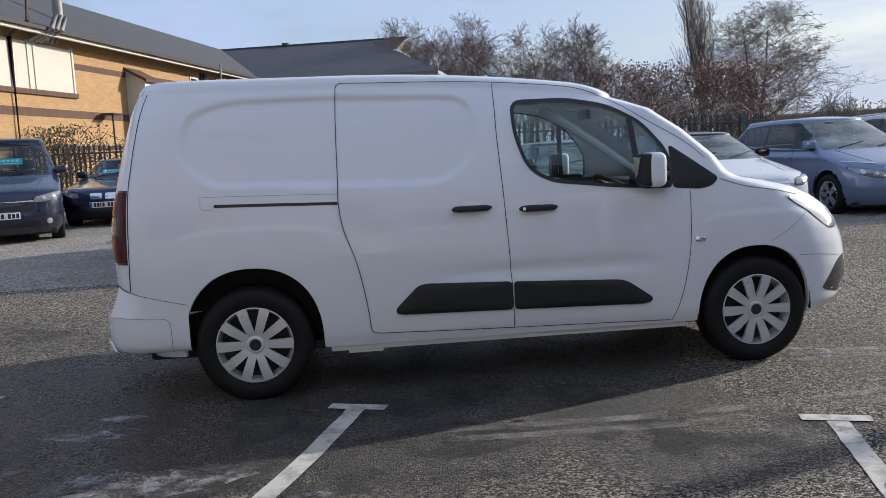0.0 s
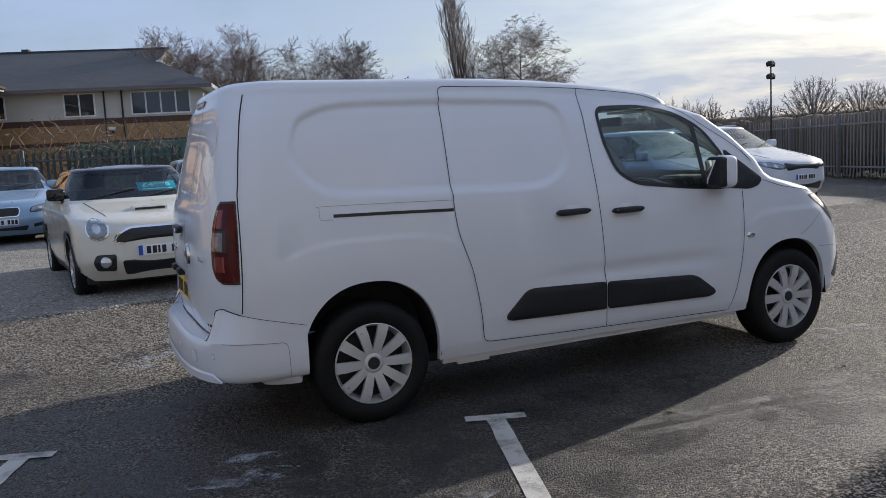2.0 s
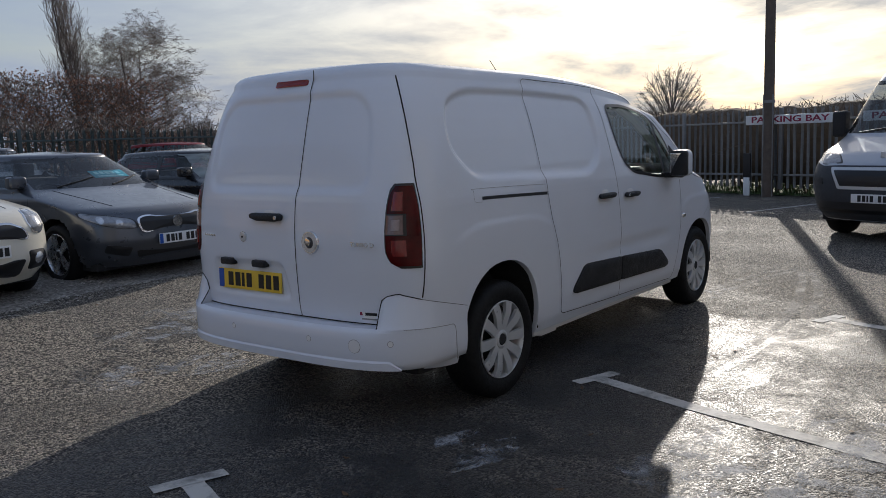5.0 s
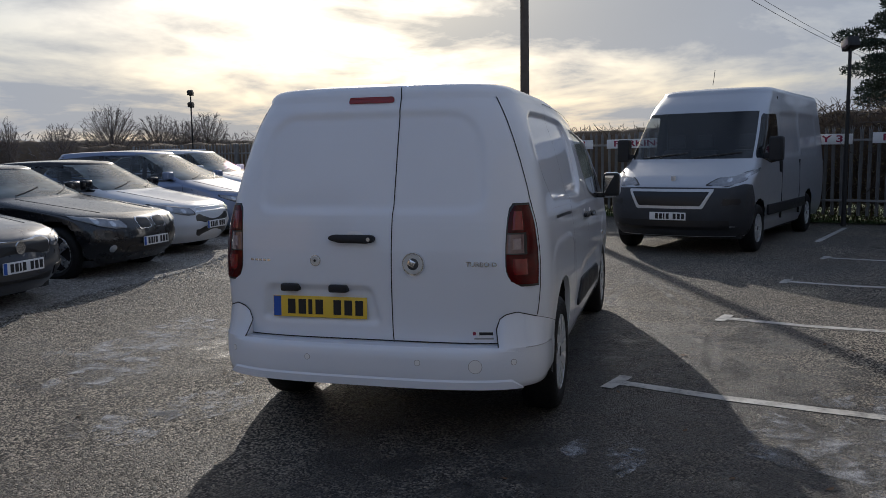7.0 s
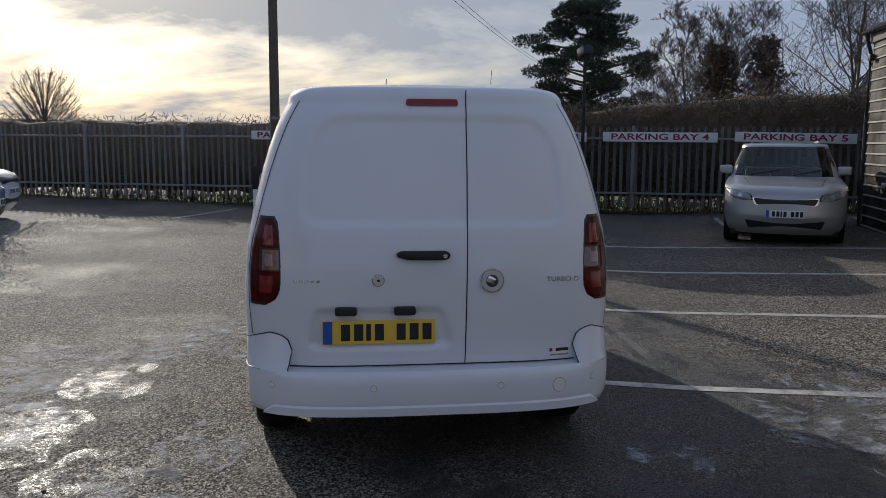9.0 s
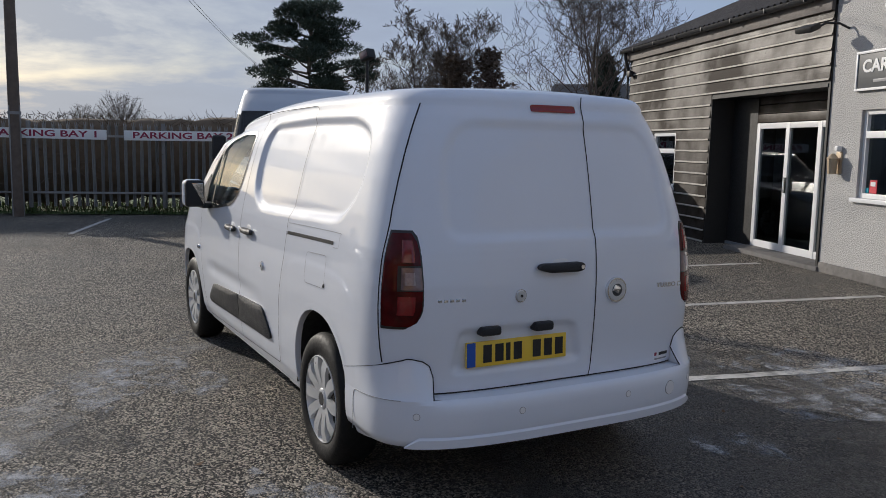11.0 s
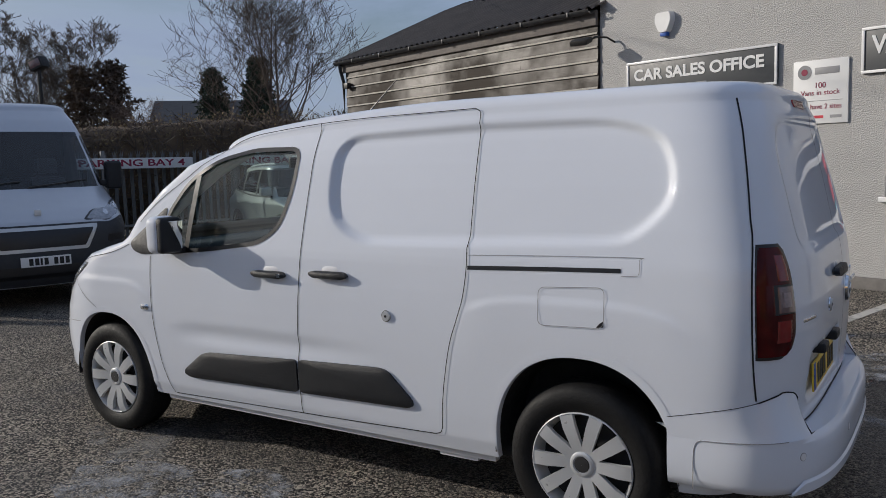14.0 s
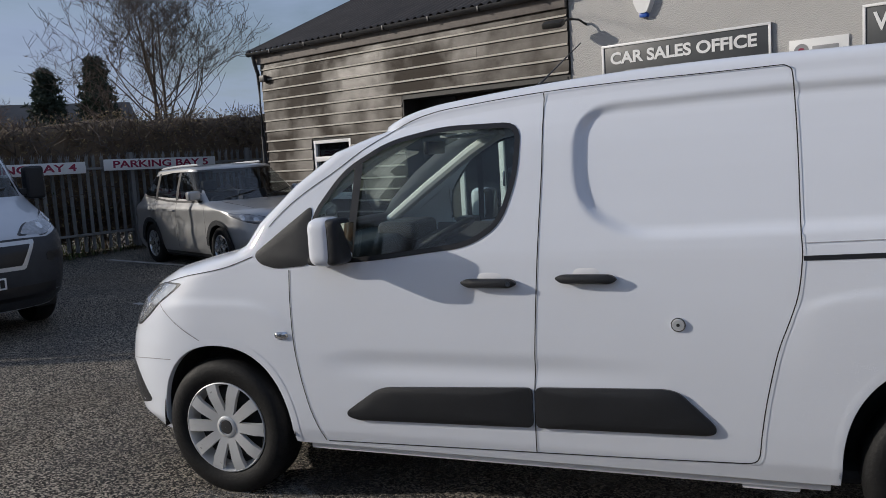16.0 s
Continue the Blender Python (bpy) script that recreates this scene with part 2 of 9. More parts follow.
am.put("Roughness", am.math("SUBTRACT", rough, am.math("MULTIPLY", wash_shade, am.math("MULTIPLY", streaks, 0.12))))
am.put("Specular IOR Level", am.ramp(soak_shade, 0.0, 0.8, 0.20, 0.55))
am.bump(am.ramp(grain, 0.0, 0.7, 1.0, 0.0), 1.0, 0.012)
am.bump(am.noise(1.2, 3, 0.5, wc), 0.25, 0.03)
M_TARMAC = am.m

gm = Mat("pale_gravel", (0.4, 0.37, 0.33), 0.85)
wc = gm.world_co()
gv = gm.voronoi(42, wc)
gc = gm.n.new("ShaderNodeSeparateColor")
gm.l.new(gm.voronoi(42, wc, out=1), gc.inputs[0])
col = gm.mix(gc.outputs[0], (0.15, 0.135, 0.12), (0.46, 0.43, 0.38))
col = gm.mix(gm.ramp(gm.noise(0.6, 5, 0.6, wc), 0.45, 0.7, 0.0, 0.6), col, (0.14, 0.12, 0.10))
gm.put("Base Color", col)
gm.bump(gm.ramp(gv, 0.0, 0.6, 1.0, 0.0), 0.9, 0.02)
M_GRAVEL = gm.m
st = Mat("gravel_stone", (0.4, 0.37, 0.34), 0.8)
rp = st.geo.outputs["Random Per Island"]
st.put("Base Color", st.mix(rp, (0.16, 0.145, 0.13), (0.52, 0.49, 0.44)))
M_STONE = st.m
ps = Mat("worn_white_road_paint", (0.62, 0.60, 0.56), 0.7)
wc = ps.world_co()
worn = ps.ramp(ps.noise(7, 6, 0.7, wc), 0.48, 0.66)
ps.put("Base Color", ps.mix(ps.math("MULTIPLY", worn, 0.75), ps.mix(ps.noise(2.0, 4, 0.5, wc), (0.42, 0.39, 0.34), (0.66, 0.65, 0.62)), (0.10, 0.098, 0.092)))
ps.bump(ps.voronoi(115, wc), 0.35, 0.004)
M_PAINTLINE = ps.m


def patchy(name, base, lo, hi, scale, rough=0.75, gaps=(0.15, 0.6)):
    """A thin broken deposit: pale where it lies, open elsewhere."""
    m = Mat(name, base, rough)
    wc = m.world_co()
    if rough < 0.5:
        m.bump(m.ramp(m.voronoi(85, wc), 0.0, 0.7, 1.0, 0.0), 0.35, 0.008)
    tr, mx = m.n.new("ShaderNodeBsdfTransparent"), m.n.new("ShaderNodeMixShader")
    v = m.math("MULTIPLY", m.ramp(m.noise(scale, 7, 0.72, wc), lo, hi), m.ramp(m.voronoi(150, wc), *gaps))
    m.l.new(v, mx.inputs[0]), m.l.new(tr.outputs[0], mx.inputs[1]), m.l.new(m.b.outputs[0], mx.inputs[2])
    m.l.new(mx.outputs[0], m.n["Material Output"].inputs[0])
    return m.m


M_SALT = patchy("dried_salt_mark", (0.40, 0.41, 0.43), 0.47, 0.70, 6.5, gaps=(0.05, 0.50))
M_DAMP = patchy("damp_tarmac_film", (0.060, 0.056, 0.050), 0.46, 0.64, 3.2, 0.38)
M_SCUFF = patchy("dusty_tyre_mark", (0.33, 0.31, 0.28), 0.40, 0.68, 3.0)
M_DUST = patchy("faint_dust", (0.38, 0.37, 0.35), 0.44, 0.70, 4.5)

# buildings
rc = Mat("grey_roughcast_render", (0.42, 0.41, 0.40), 0.9)
rc.put("Base Color", rc.mix(rc.noise(1.4, 6, 0.6), (0.42, 0.41, 0.395), (0.54, 0.53, 0.515)))
rc.bump(rc.voronoi(70), 0.6, 0.012)
rc.bump(rc.noise(16, 4), 0.35, 0.02)
M_RENDER = rc.m
tb = Mat("weathered_timber_board", (0.2, 0.18, 0.16), 0.45)
rn = tb.random()
gr = tb.noise(5.0, 7, 0.65, stretch=(0.35, 6, 26))
blot = tb.ramp(tb.noise(0.9, 5, 0.6), 0.42, 0.62)
c = tb.mix(gr, (0.022, 0.017, 0.013), (0.062, 0.048, 0.037))
c = tb.mix(tb.math("MULTIPLY", blot, 0.30), c, (0.15, 0.125, 0.10))
c = tb.mix(tb.ramp(rn, 0, 1, 0, 0.35), c, (0.03, 0.025, 0.021))
tb.put("Base Color", c)
tb.put("Roughness", tb.math("ADD", tb.ramp(gr, 0.3, 0.7, 0.34, 0.50), tb.ramp(blot, 0.0, 1.0, 0.14, 0.0)))
tb.put("Specular IOR Level", tb.ramp(blot, 0.0, 1.0, 0.08, 0.5))
tb.bump(gr, 0.25, 0.006)
M_BOARD = tb.m
M_BOARDEDGE = simple("pale_board_edge", (0.42, 0.39, 0.34), 0.6, vary=0.3, scale=9)
M_BLACKJAMB = simple("black_painted_timber", (0.02, 0.019, 0.018), 0.55, vary=0.3)
M_UPVC = simple("white_upvc", (0.80, 0.80, 0.80), 0.32, vary=0.03)
cr = Mat("dark_corrugated_roof", (0.05, 0.045, 0.042), 0.85)
cr.put("Base Color", cr.mix(cr.noise(2.2, 6, 0.65), (0.028, 0.026, 0.026), (0.10, 0.085, 0.075)))
cr.bump(cr.noise(25, 5), 0.3, 0.02)
M_CORR = cr.m
M_GUTTER = simple("black_gutter", (0.03, 0.03, 0.032), 0.45)
M_FASCIA = simple("grey_brown_fascia", (0.17, 0.15, 0.135), 0.7, vary=0.3)
M_PLINTH = simple("stone_plinth", (0.16, 0.15, 0.14), 0.85, vary=0.5, scale=7, bump=0.6, bscale=25)
M_SIGNGREY = simple("charcoal_sign_board", (0.055, 0.060, 0.066), 0.45, vary=0.06)
M_SIGNW = simple("white_sign_board", (0.78, 0.78, 0.77), 0.45, vary=0.04)
M_REDINK = simple("red_lettering", (0.26, 0.02, 0.06), 0.5)
M_GREYINK = simple("grey_lettering", (0.28, 0.28, 0.29), 0.5)
M_ROOMDARK = simple("dim_room", (0.24, 0.25, 0.26), 0.9)
M_POSTER = simple("red_poster", (0.55, 0.03, 0.05), 0.5)
M_BRASS = simple("aged_brass_lamp", (0.46, 0.36, 0.24), 0.5, 0.2)
br = Mat("buff_brick", (0.42, 0.27, 0.13), 0.85)
bt = br.n.new("ShaderNodeTexBrick")
mp = br.n.new("ShaderNodeMapping")
mp.inputs["Rotation"].default_value = (radians(90), 0, 0)
br.l.new(br.co, mp.inputs[0])
br.l.new(mp.outputs[0], bt.inputs["Vector"])
for k, v in (("Color1", (0.50, 0.30, 0.12, 1)), ("Color2", (0.40, 0.23, 0.09, 1)), ("Mortar", (0.36, 0.30, 0.22, 1)), ("Scale", 1.0),
             ("Mortar Size", 0.006), ("Brick Width", 0.225), ("Row Height", 0.075)):
    bt.inputs[k].default_value = v
br.put("Base Color", br.mix(br.ramp(br.noise(0.7, 5), 0.3, 0.8, 0.0, 0.35), bt.outputs[0], (0.34, 0.20, 0.09)))
br.bump(bt.outputs["Fac"], 0.3, -0.01)
M_BRICK = br.m
M_BROWNBAND = simple("brown_brick_band", (0.11, 0.062, 0.045), 0.85, vary=0.3, scale=3)
M_WHITEREND = simple("cream_render", (0.60, 0.575, 0.50), 0.85, vary=0.06, scale=2)
sl = Mat("grey_slate_roof", (0.06, 0.062, 0.066), 0.7)
sl.put("Base Color", sl.mix(sl.noise(1.1, 6, 0.7), (0.040, 0.041, 0.045), (0.088, 0.088, 0.092)))
sl.bump(sl.noise(3.0, 4, stretch=(1, 1, 6)), 0.4, 0.05)
M_SLATE = sl.m
M_DARKPANE = Mat("dark_window_pane", (0.03, 0.035, 0.04), 0.06, Coat_Weight=0.5).m
M_TEAL = simple("turquoise_price_card", (0.015, 0.32, 0.42), 0.5, vary=0.08)
M_TEALINK = simple("pale_price_ink", (0.30, 0.68, 0.76), 0.5)

# fence, plants
fm = Mat("weathered_galvanised_steel", (0.26, 0.26, 0.255), 0.6, 0.35)
rn = fm.random()
c = fm.mix(fm.noise(5.0, 6, 0.65), (0.16, 0.16, 0.155), (0.40, 0.395, 0.38))
c = fm.mix(fm.ramp(rn, 0, 1, 0.0, 0.5), c, (0.12, 0.116, 0.11))
fm.put("Base Color", c)
fm.bump(fm.noise(60, 4), 0.15, 0.004)
M_GALV = fm.m
M_GREENFENCE = simple("dull_green_steel", (0.085, 0.105, 0.10), 0.6, 0.2, vary=0.35, scale=3)
M_POST = simple("dark_steel_post", (0.035, 0.033, 0.031), 0.6, 0.3, vary=0.3)
M_WOODPOLE = simple("creosoted_pole", (0.13, 0.10, 0.078), 0.85, vary=0.4, scale=7, bump=0.5, bscale=40)
M_BARK = simple("grey_brown_bark", (0.115, 0.09, 0.072), 0.9, vary=0.45, scale=4, bump=0.5, bscale=14)
M_BIRCH = simple("pale_birch_bark", (0.26, 0.235, 0.21), 0.85, vary=0.5, scale=3)
M_TWIG = simple("brown_twigs", (0.215, 0.168, 0.135), 0.9, vary=0.4, scale=1.5)
M_TWIGR = simple("reddish_twigs", (0.175, 0.123, 0.098), 0.9, vary=0.4, scale=1.5)
M_TWIGF = simple("hazy_far_twigs", (0.20, 0.17, 0.15), 0.9, vary=0.3, scale=1.0)
M_COPPER = simple("dry_copper_leaves", (0.25, 0.12, 0.068), 0.85, vary=0.45, scale=3)
M_COPPERD = simple("dull_brown_needles", (0.115, 0.082, 0.060), 0.9, vary=0.4, scale=3)
M_HEDGE = simple("hedge_twigs", (0.15, 0.108, 0.070), 0.95, vary=0.5, scale=4, bump=0.8, bscale=9)
M_IVY = simple("hedge_leaves", (0.06, 0.085, 0.03), 0.75, vary=0.5, scale=5)
M_PINE = simple("pine_needles", (0.040, 0.055, 0.036), 0.8, vary=0.5, scale=2.5)
M_GRASS = simple("rough_grass", (0.085, 0.125, 0.035), 0.9, vary=0.5, scale=1.2, bump=0.6, bscale=20)
M_HEDGELEAF = simple("brown_hedge_leaves", (0.25, 0.19, 0.10), 0.85, vary=0.5, scale=6)
M_DRYLEAF = simple("dead_leaf", (0.14, 0.085, 0.045), 0.85, vary=0.4)

# ---- building helpers ----
TURN = -19.0                                   # the yard's own axes: u along the office wall, v away from it
CU, SU = math.cos(radians(TURN)), math.sin(radians(TURN))


def uv(u, v, z=0.0):
    return Vector((u * CU - v * SU, u * SU + v * CU, z))


def thing(name, m=None, label="", category="", group="", kind=""):
    ob = new(name)
    ob.empty_display_size = 0.2
    if m is not None:
        ob.matrix_world = m
    return tagged(ob, label, category, group, kind)


def mesh_data(name, verts, faces, mat, smooth=True, sharp=35):
    me = bpy.data.meshes.new(name)
    me.from_pydata([tuple(map(float, v)) for v in verts], [], [tuple(int(i) for i in f) for f in faces])
    for m in mat if isinstance(mat, (list, tuple)) else [mat]:
        me.materials.append(m)
    if smooth and len(me.polygons):
        me.polygons.foreach_set("use_smooth", [True] * len(me.polygons))
        if sharp:
            me.set_sharp_from_angle(angle=radians(sharp))
    me.update()
    return me


def mk(name, verts, faces, mat, parent=None, label="", smooth=True, sharp=35, **tags):
    ob = new(name, mesh_data(name, verts, faces, mat, smooth, sharp))
    if parent is not None:
        ob.parent = parent
    return tagged(ob, label, **tags)


def part(name, bm, mat, parent=None, label="", smooth=True, sharp=35, **tags):
    """Links a bmesh as one mesh object, under a thing or a part."""
    me = bpy.data.meshes.new(name)
    bmesh.ops.recalc_face_normals(bm, faces=bm.faces[:])
    bm.to_mesh(me)
    bm.free()
    for m in mat if isinstance(mat, (list, tuple)) else [mat]:
        me.materials.append(m)
    if smooth and len(me.polygons):
        me.polygons.foreach_set("use_smooth", [True] * len(me.polygons))
        me.set_sharp_from_angle(angle=radians(sharp))
    ob = new(name, me)
    if parent is not None:
        ob.parent = parent
    return tagged(ob, label, **tags)


def box(lo, hi, bevel=0.0, bm=None, seg=2, m=None):
    """A block from corner to corner, its edges rounded."""
    bm2 = bmesh.new()
    g = bmesh.ops.create_cube(bm2, size=1.0)
    c, s = (Vector(lo) + Vector(hi)) / 2, Vector([abs(a - b) for a, b in zip(lo, hi)])
    for v in g["verts"]:
        v.co = Vector((v.co.x * s.x, v.co.y * s.y, v.co.z * s.z)) + c
    if bevel:
        bmesh.ops.bevel(bm2, geom=bm2.edges[:], offset=min(bevel, min(abs(x) for x in s) * 0.45), segments=seg, affect="EDGES", profile=0.6)
    if m is not None:
        bm2.transform(m)
    if bm is None:
        return bm2
    me = bpy.data.meshes.new("tmp")
    bm2.to_mesh(me)
    bm2.free()
    bm.from_mesh(me)
    bpy.data.meshes.remove(me)
    return bm


def cyl(p0, p1, r0, r1=None, n=12, bm=None, caps=True):
    """A round bar from p0 to p1."""
    bm = bm or bmesh.new()
    p0, p1 = Vector(p0), Vector(p1)
    r1 = r0 if r1 is None else r1
    q = (p1 - p0).to_track_quat("Z", "Y")
    rings = []
    for p, r in ((p0, r0), (p1, r1)):
        rings.append([bm.verts.new(p + q @ Vector((r * math.cos(a), r * math.sin(a), 0))) for a in (2 * math.pi * i / n for i in range(n))])
    for i in range(n):
        bm.faces.new((rings[0][i], rings[0][(i + 1) % n], rings[1][(i + 1) % n], rings[1][i]))
    if caps:
        bm.faces.new(rings[0][::-1])
        bm.faces.new(rings[1])
    return bm


def lathe(profile, n=48, axis="y"):
    """Turns (radius, along) pairs round the y axis."""
    verts, faces = [], []
    for k in range(n):
        a = 2 * math.pi * k / n
        for r, y in profile:
            verts.append((r * math.cos(a), y, r * math.sin(a)))
    p = len(profile)
    for k in range(n):
        for i in range(p - 1):
            a, b = k * p + i, ((k + 1) % n) * p + i
            faces.append((a, a + 1, b + 1, b))
    return verts, faces


def tube(points, r, n=8, closed=False):
    """Verts and faces of a tube along points; r may be a list."""
    pts = [Vector(p) for p in points]
    rs = r if isinstance(r, (list, tuple)) else [r] * len(pts)
    verts, faces = [], []
    for i, p in enumerate(pts):
        d = (pts[min(i + 1, len(pts) - 1)] - pts[max(i - 1, 0)]).normalized()
        q = d.to_track_quat("Z", "Y")
        for k in range(n):
            a = 2 * math.pi * k / n
            verts.append(p + q @ Vector((rs[i] * math.cos(a), rs[i] * math.sin(a), 0)))
    for i in range(len(pts) - 1):
        for k in range(n):
            faces.append((i * n + k, i * n + (k + 1) % n, (i + 1) * n + (k + 1) % n, (i + 1) * n + k))
    faces.append(tuple(range(n))[::-1])
    faces.append(tuple((len(pts) - 1) * n + k for k in range(n)))
    return verts, faces


def smooth_line(pts, step=0.03):
    """A rounded line through the given points, evenly stepped."""
    p = np.array(pts, float)
    q = [p[0]]
    for i in range(len(p) - 1):
        a, b, c, d = p[max(i - 1, 0)], p[i], p[i + 1], p[min(i + 2, len(p) - 1)]
        n = max(2, int(np.linalg.norm(c - b) / step))
        for k in range(1, n + 1):
            t = k / n
            q.append(0.5 * ((2 * b) + (c - a) * t + (2 * a - 5 * b + 4 * c - d) * t * t + (3 * b - a - 3 * c + d) * t ** 3))
    return np.array(q)


def round_poly(pts, r=0.05, n=5):
    """A closed outline with its corners rounded."""
    p = [np.array(q, float) for q in pts]
    out = []
    for i, b in enumerate(p):
        a, c = p[i - 1], p[(i + 1) % len(p)]
        ra = min(r, np.linalg.norm(a - b) * 0.45)
        rc2 = min(r, np.linalg.norm(c - b) * 0.45)
        s, e = b + (a - b) / np.linalg.norm(a - b) * ra, b + (c - b) / np.linalg.norm(c - b) * rc2
        for k in range(n + 1):
            t = k / n
            out.append((1 - t) ** 2 * s + 2 * t * (1 - t) * b + t * t * e)
    return np.array(out)


def poly_sd(poly, P):
    """Signed distance (inside is negative) and nearest boundary point for many points."""
    a, b = poly, np.roll(poly, -1, 0)
    d = b - a
    best, near = np.full(len(P), 1e9), np.zeros_like(P)
    inside = np.zeros(len(P), bool)
    for i in range(len(a)):
        t = np.clip(((P - a[i]) @ d[i]) / max(d[i] @ d[i], 1e-12), 0, 1)
        q = a[i] + t[:, None] * d[i]
        dist = np.hypot(*(P - q).T)
        m = dist < best
        best[m], near[m] = dist[m], q[m]
        y0, y1 = a[i][1], b[i][1]
        if y0 != y1:
            c = ((P[:, 1] < y0) != (P[:, 1] < y1)) & (P[:, 0] < a[i][0] + (P[:, 1] - y0) / (y1 - y0) * (b[i][0] - a[i][0]))
            inside ^= c
    return np.where(inside, -best, best), near


def text_mesh(s, size, mat, parent, m, name="lettering", bold=0.0, width=None):
    """Words in the built-in font, as one flat mesh."""
    cu = bpy.data.curves.new(name, "FONT")
    cu.body, cu.size, cu.align_x, cu.align_y, cu.offset, cu.extrude = s, size, "CENTER", "CENTER", bold, 0.002
    tmp = bpy.data.objects.new(name, cu)
    scene.collection.objects.link(tmp)
    me = bpy.data.meshes.new_from_object(tmp.evaluated_get(bpy.context.evaluated_depsgraph_get()))
    bpy.data.objects.remove(tmp)
    bpy.data.curves.remove(cu)
    if width:
        xs = [v.co.x for v in me.vertices]
        k = width / (max(xs) - min(xs))
        for v in me.vertices:
            v.co.x *= k
    me.materials.clear()
    me.materials.append(mat)
    ob = new(name, me)
    ob.parent = parent
    ob.matrix_local = m
    return ob


# ---- car bodies: level rings from sill to roof ----
M_LAMPGLASS = simple("headlamp_glass", (0.26, 0.27, 0.29), 0.10, 0.35, vary=0.6, scale=26, Coat_Weight=1.0, Coat_Roughness=0.02)


def headlamp(sh, ob, outline, r, s):
    """A headlamp on the front of a shell: black surround, glass and two bright reflectors."""
    o = np.array(round_poly(outline, r))
    c = o.mean(0)
    v, f = sh.patch([(s * a, z) for a, z in o], True, 0.007, 0.03, 4, 0.008)
    lamp = mk("headlamp", v, f, M_LAMPGLASS, ob, "clear headlamp with bright reflectors")
    v, f = sh.patch([(s * a, z) for a, z in c + (o - c) * 1.10], True, 0.003, 0.03, 4)
    mk("lamp_surround", v, f, M_TRIM, lamp)
    ax = np.linalg.svd(o - c)[2][0]
    ext = np.ptp((o - c) @ ax)
    for k, q in ((-0.18, 0.034), (0.14, 0.036)):
        m = c + ax * ext * k * np.sign(ax[0])
        v, f = sh.patch([(s * (m[0] + q * math.cos(t)), m[1] + q * math.sin(t)) for t in np.linspace(0, 2 * math.pi, 13)[:-1]], True, 0.0165, 0.012, 2, 0.004)
        mk("reflector", v, f, M_LAMPIN, lamp)
    return lamp


class Shell:
    """A car body as rings at rising heights. The table has rows of
    z, rear x, front x, half width, rear corner length and power, front corner length and power."""

    def __init__(self, table, top_r, crown, bend=None, rings=60, n_rear=26, n_side=120, n_front=26, lean=3.2):
        self.t = np.array(table, float)
        self.top_r, self.crown, self.bend = top_r, crown, bend or (lambda x, z: 0 * x)
        self.nr, self.ns, self.nf, self.lean, self.kept = n_rear, n_side, n_front, lean, {}
        self.z0, self.z1 = self.t[0, 0], self.t[-1, 0]
        # levels lie closer where the front runs flat
        zz = np.linspace(self.z0, self.z1, 400)
        xf = np.interp(zz, self.t[:, 0], self.t[:, 2])
        s = np.r_[0, np.cumsum(np.hypot(np.diff(zz), 0.5 * np.diff(xf)))]
        self.levels = list(np.interp(np.linspace(0, s[-1], rings), s, zz))

    def row(self, z):
        return [np.interp(z, self.t[:, 0], self.t[:, k]) for k in range(1, 8)]

    @staticmethod
    def corner(L, w, p, n):
        th = np.linspace(0, np.pi / 2, 200)
        x, y = L * np.cos(th) ** (2 / p), w * np.sin(th) ** (2 / p)
        s = np.r_[0, np.cumsum(np.hypot(np.diff(x), np.diff(y)))]
        t = np.linspace(0, s[-1], n)
        return np.interp(t, s, x), np.interp(t, s, y)

    def half(self, z, cut=0.0, cutx=1.0):
        key = (round(float(z), 4), round(float(cut), 4))
        if key in self.kept:
            return self.kept[key]
        self.kept[key] = got = self._half(*key, cutx)
        return got

    def _half(self, z, cut, cutx):
        xr, xf, w, lr, pr, lf, pf = self.row(min(z, self.z1))
        xr, xf, w = xr + cut * cutx, xf - cut * cutx * self.lean, max(w - cut, 1e-4)
        rx, ry = self.corner(lr, w, pr, self.nr)
        fx, fy = self.corner(lf, w, pf, self.nf)
        xs = np.linspace(xr + lr, xf - lf, self.ns + 2)[1:-1]
        x = np.r_[xr + lr - rx, xs, (xf - lf + fx)[::-1]]
        y = np.r_[ry, np.full(self.ns, w), fy[::-1]]
        return x, y

    def unbend(self, x, z):
        """The level whose ring passes through height z at x."""
        q = z
        for _ in range(6):
            q = z - float(self.bend(np.array([x]), np.array([q]))[0])
        return q

    def width(self, x, z):
        """Half width of the side at x and z."""
        X, Y = self.half(z)
        return np.interp(x, X, Y)

    def grid(self):
        rows = [(z, 0.0, z) for z in self.levels]
        r = self.top_r
        for k in range(1, 7):
            a = k / 6 * math.pi / 2
            rows.append((self.z1, r * (1 - math.cos(a)), self.z1 + r * math.sin(a)))
        w1 = self.row(self.z1)[2]
        for k in range(1, 9):
            c = k / 8
            rows.append((self.z1, r + (w1 - r) * c, self.z1 + r + self.crown * (1 - (1 - c) ** 2)))
        X, Y, Z = [], [], []
        for z, cut, zo in rows:
            x, y = self.half(z, min(cut, self.row(self.z1)[2] - 1e-4), 1.0 if cut <= r else (r + 0.15 * (cut - r)) / max(cut, 1e-6))
            X.append(np.r_[x, x[-2:0:-1]])
            Y.append(np.r_[y, -y[-2:0:-1]])
            Z.append(np.full(len(X[-1]), zo))
        X, Y, Z = np.array(X), np.array(Y), np.array(Z)
        Z = Z + self.bend(X, Z)
        return X, Y, Z

    def front_at(self, y, z):
        X, Y = self.half(z)
        k = len(X) - self.nf
        return np.interp(-np.abs(y), -Y[k:], X[k:])

    def rear_at(self, y, z):
        X, Y = self.half(z)
        return np.interp(np.abs(y), Y[:self.nr], X[:self.nr])

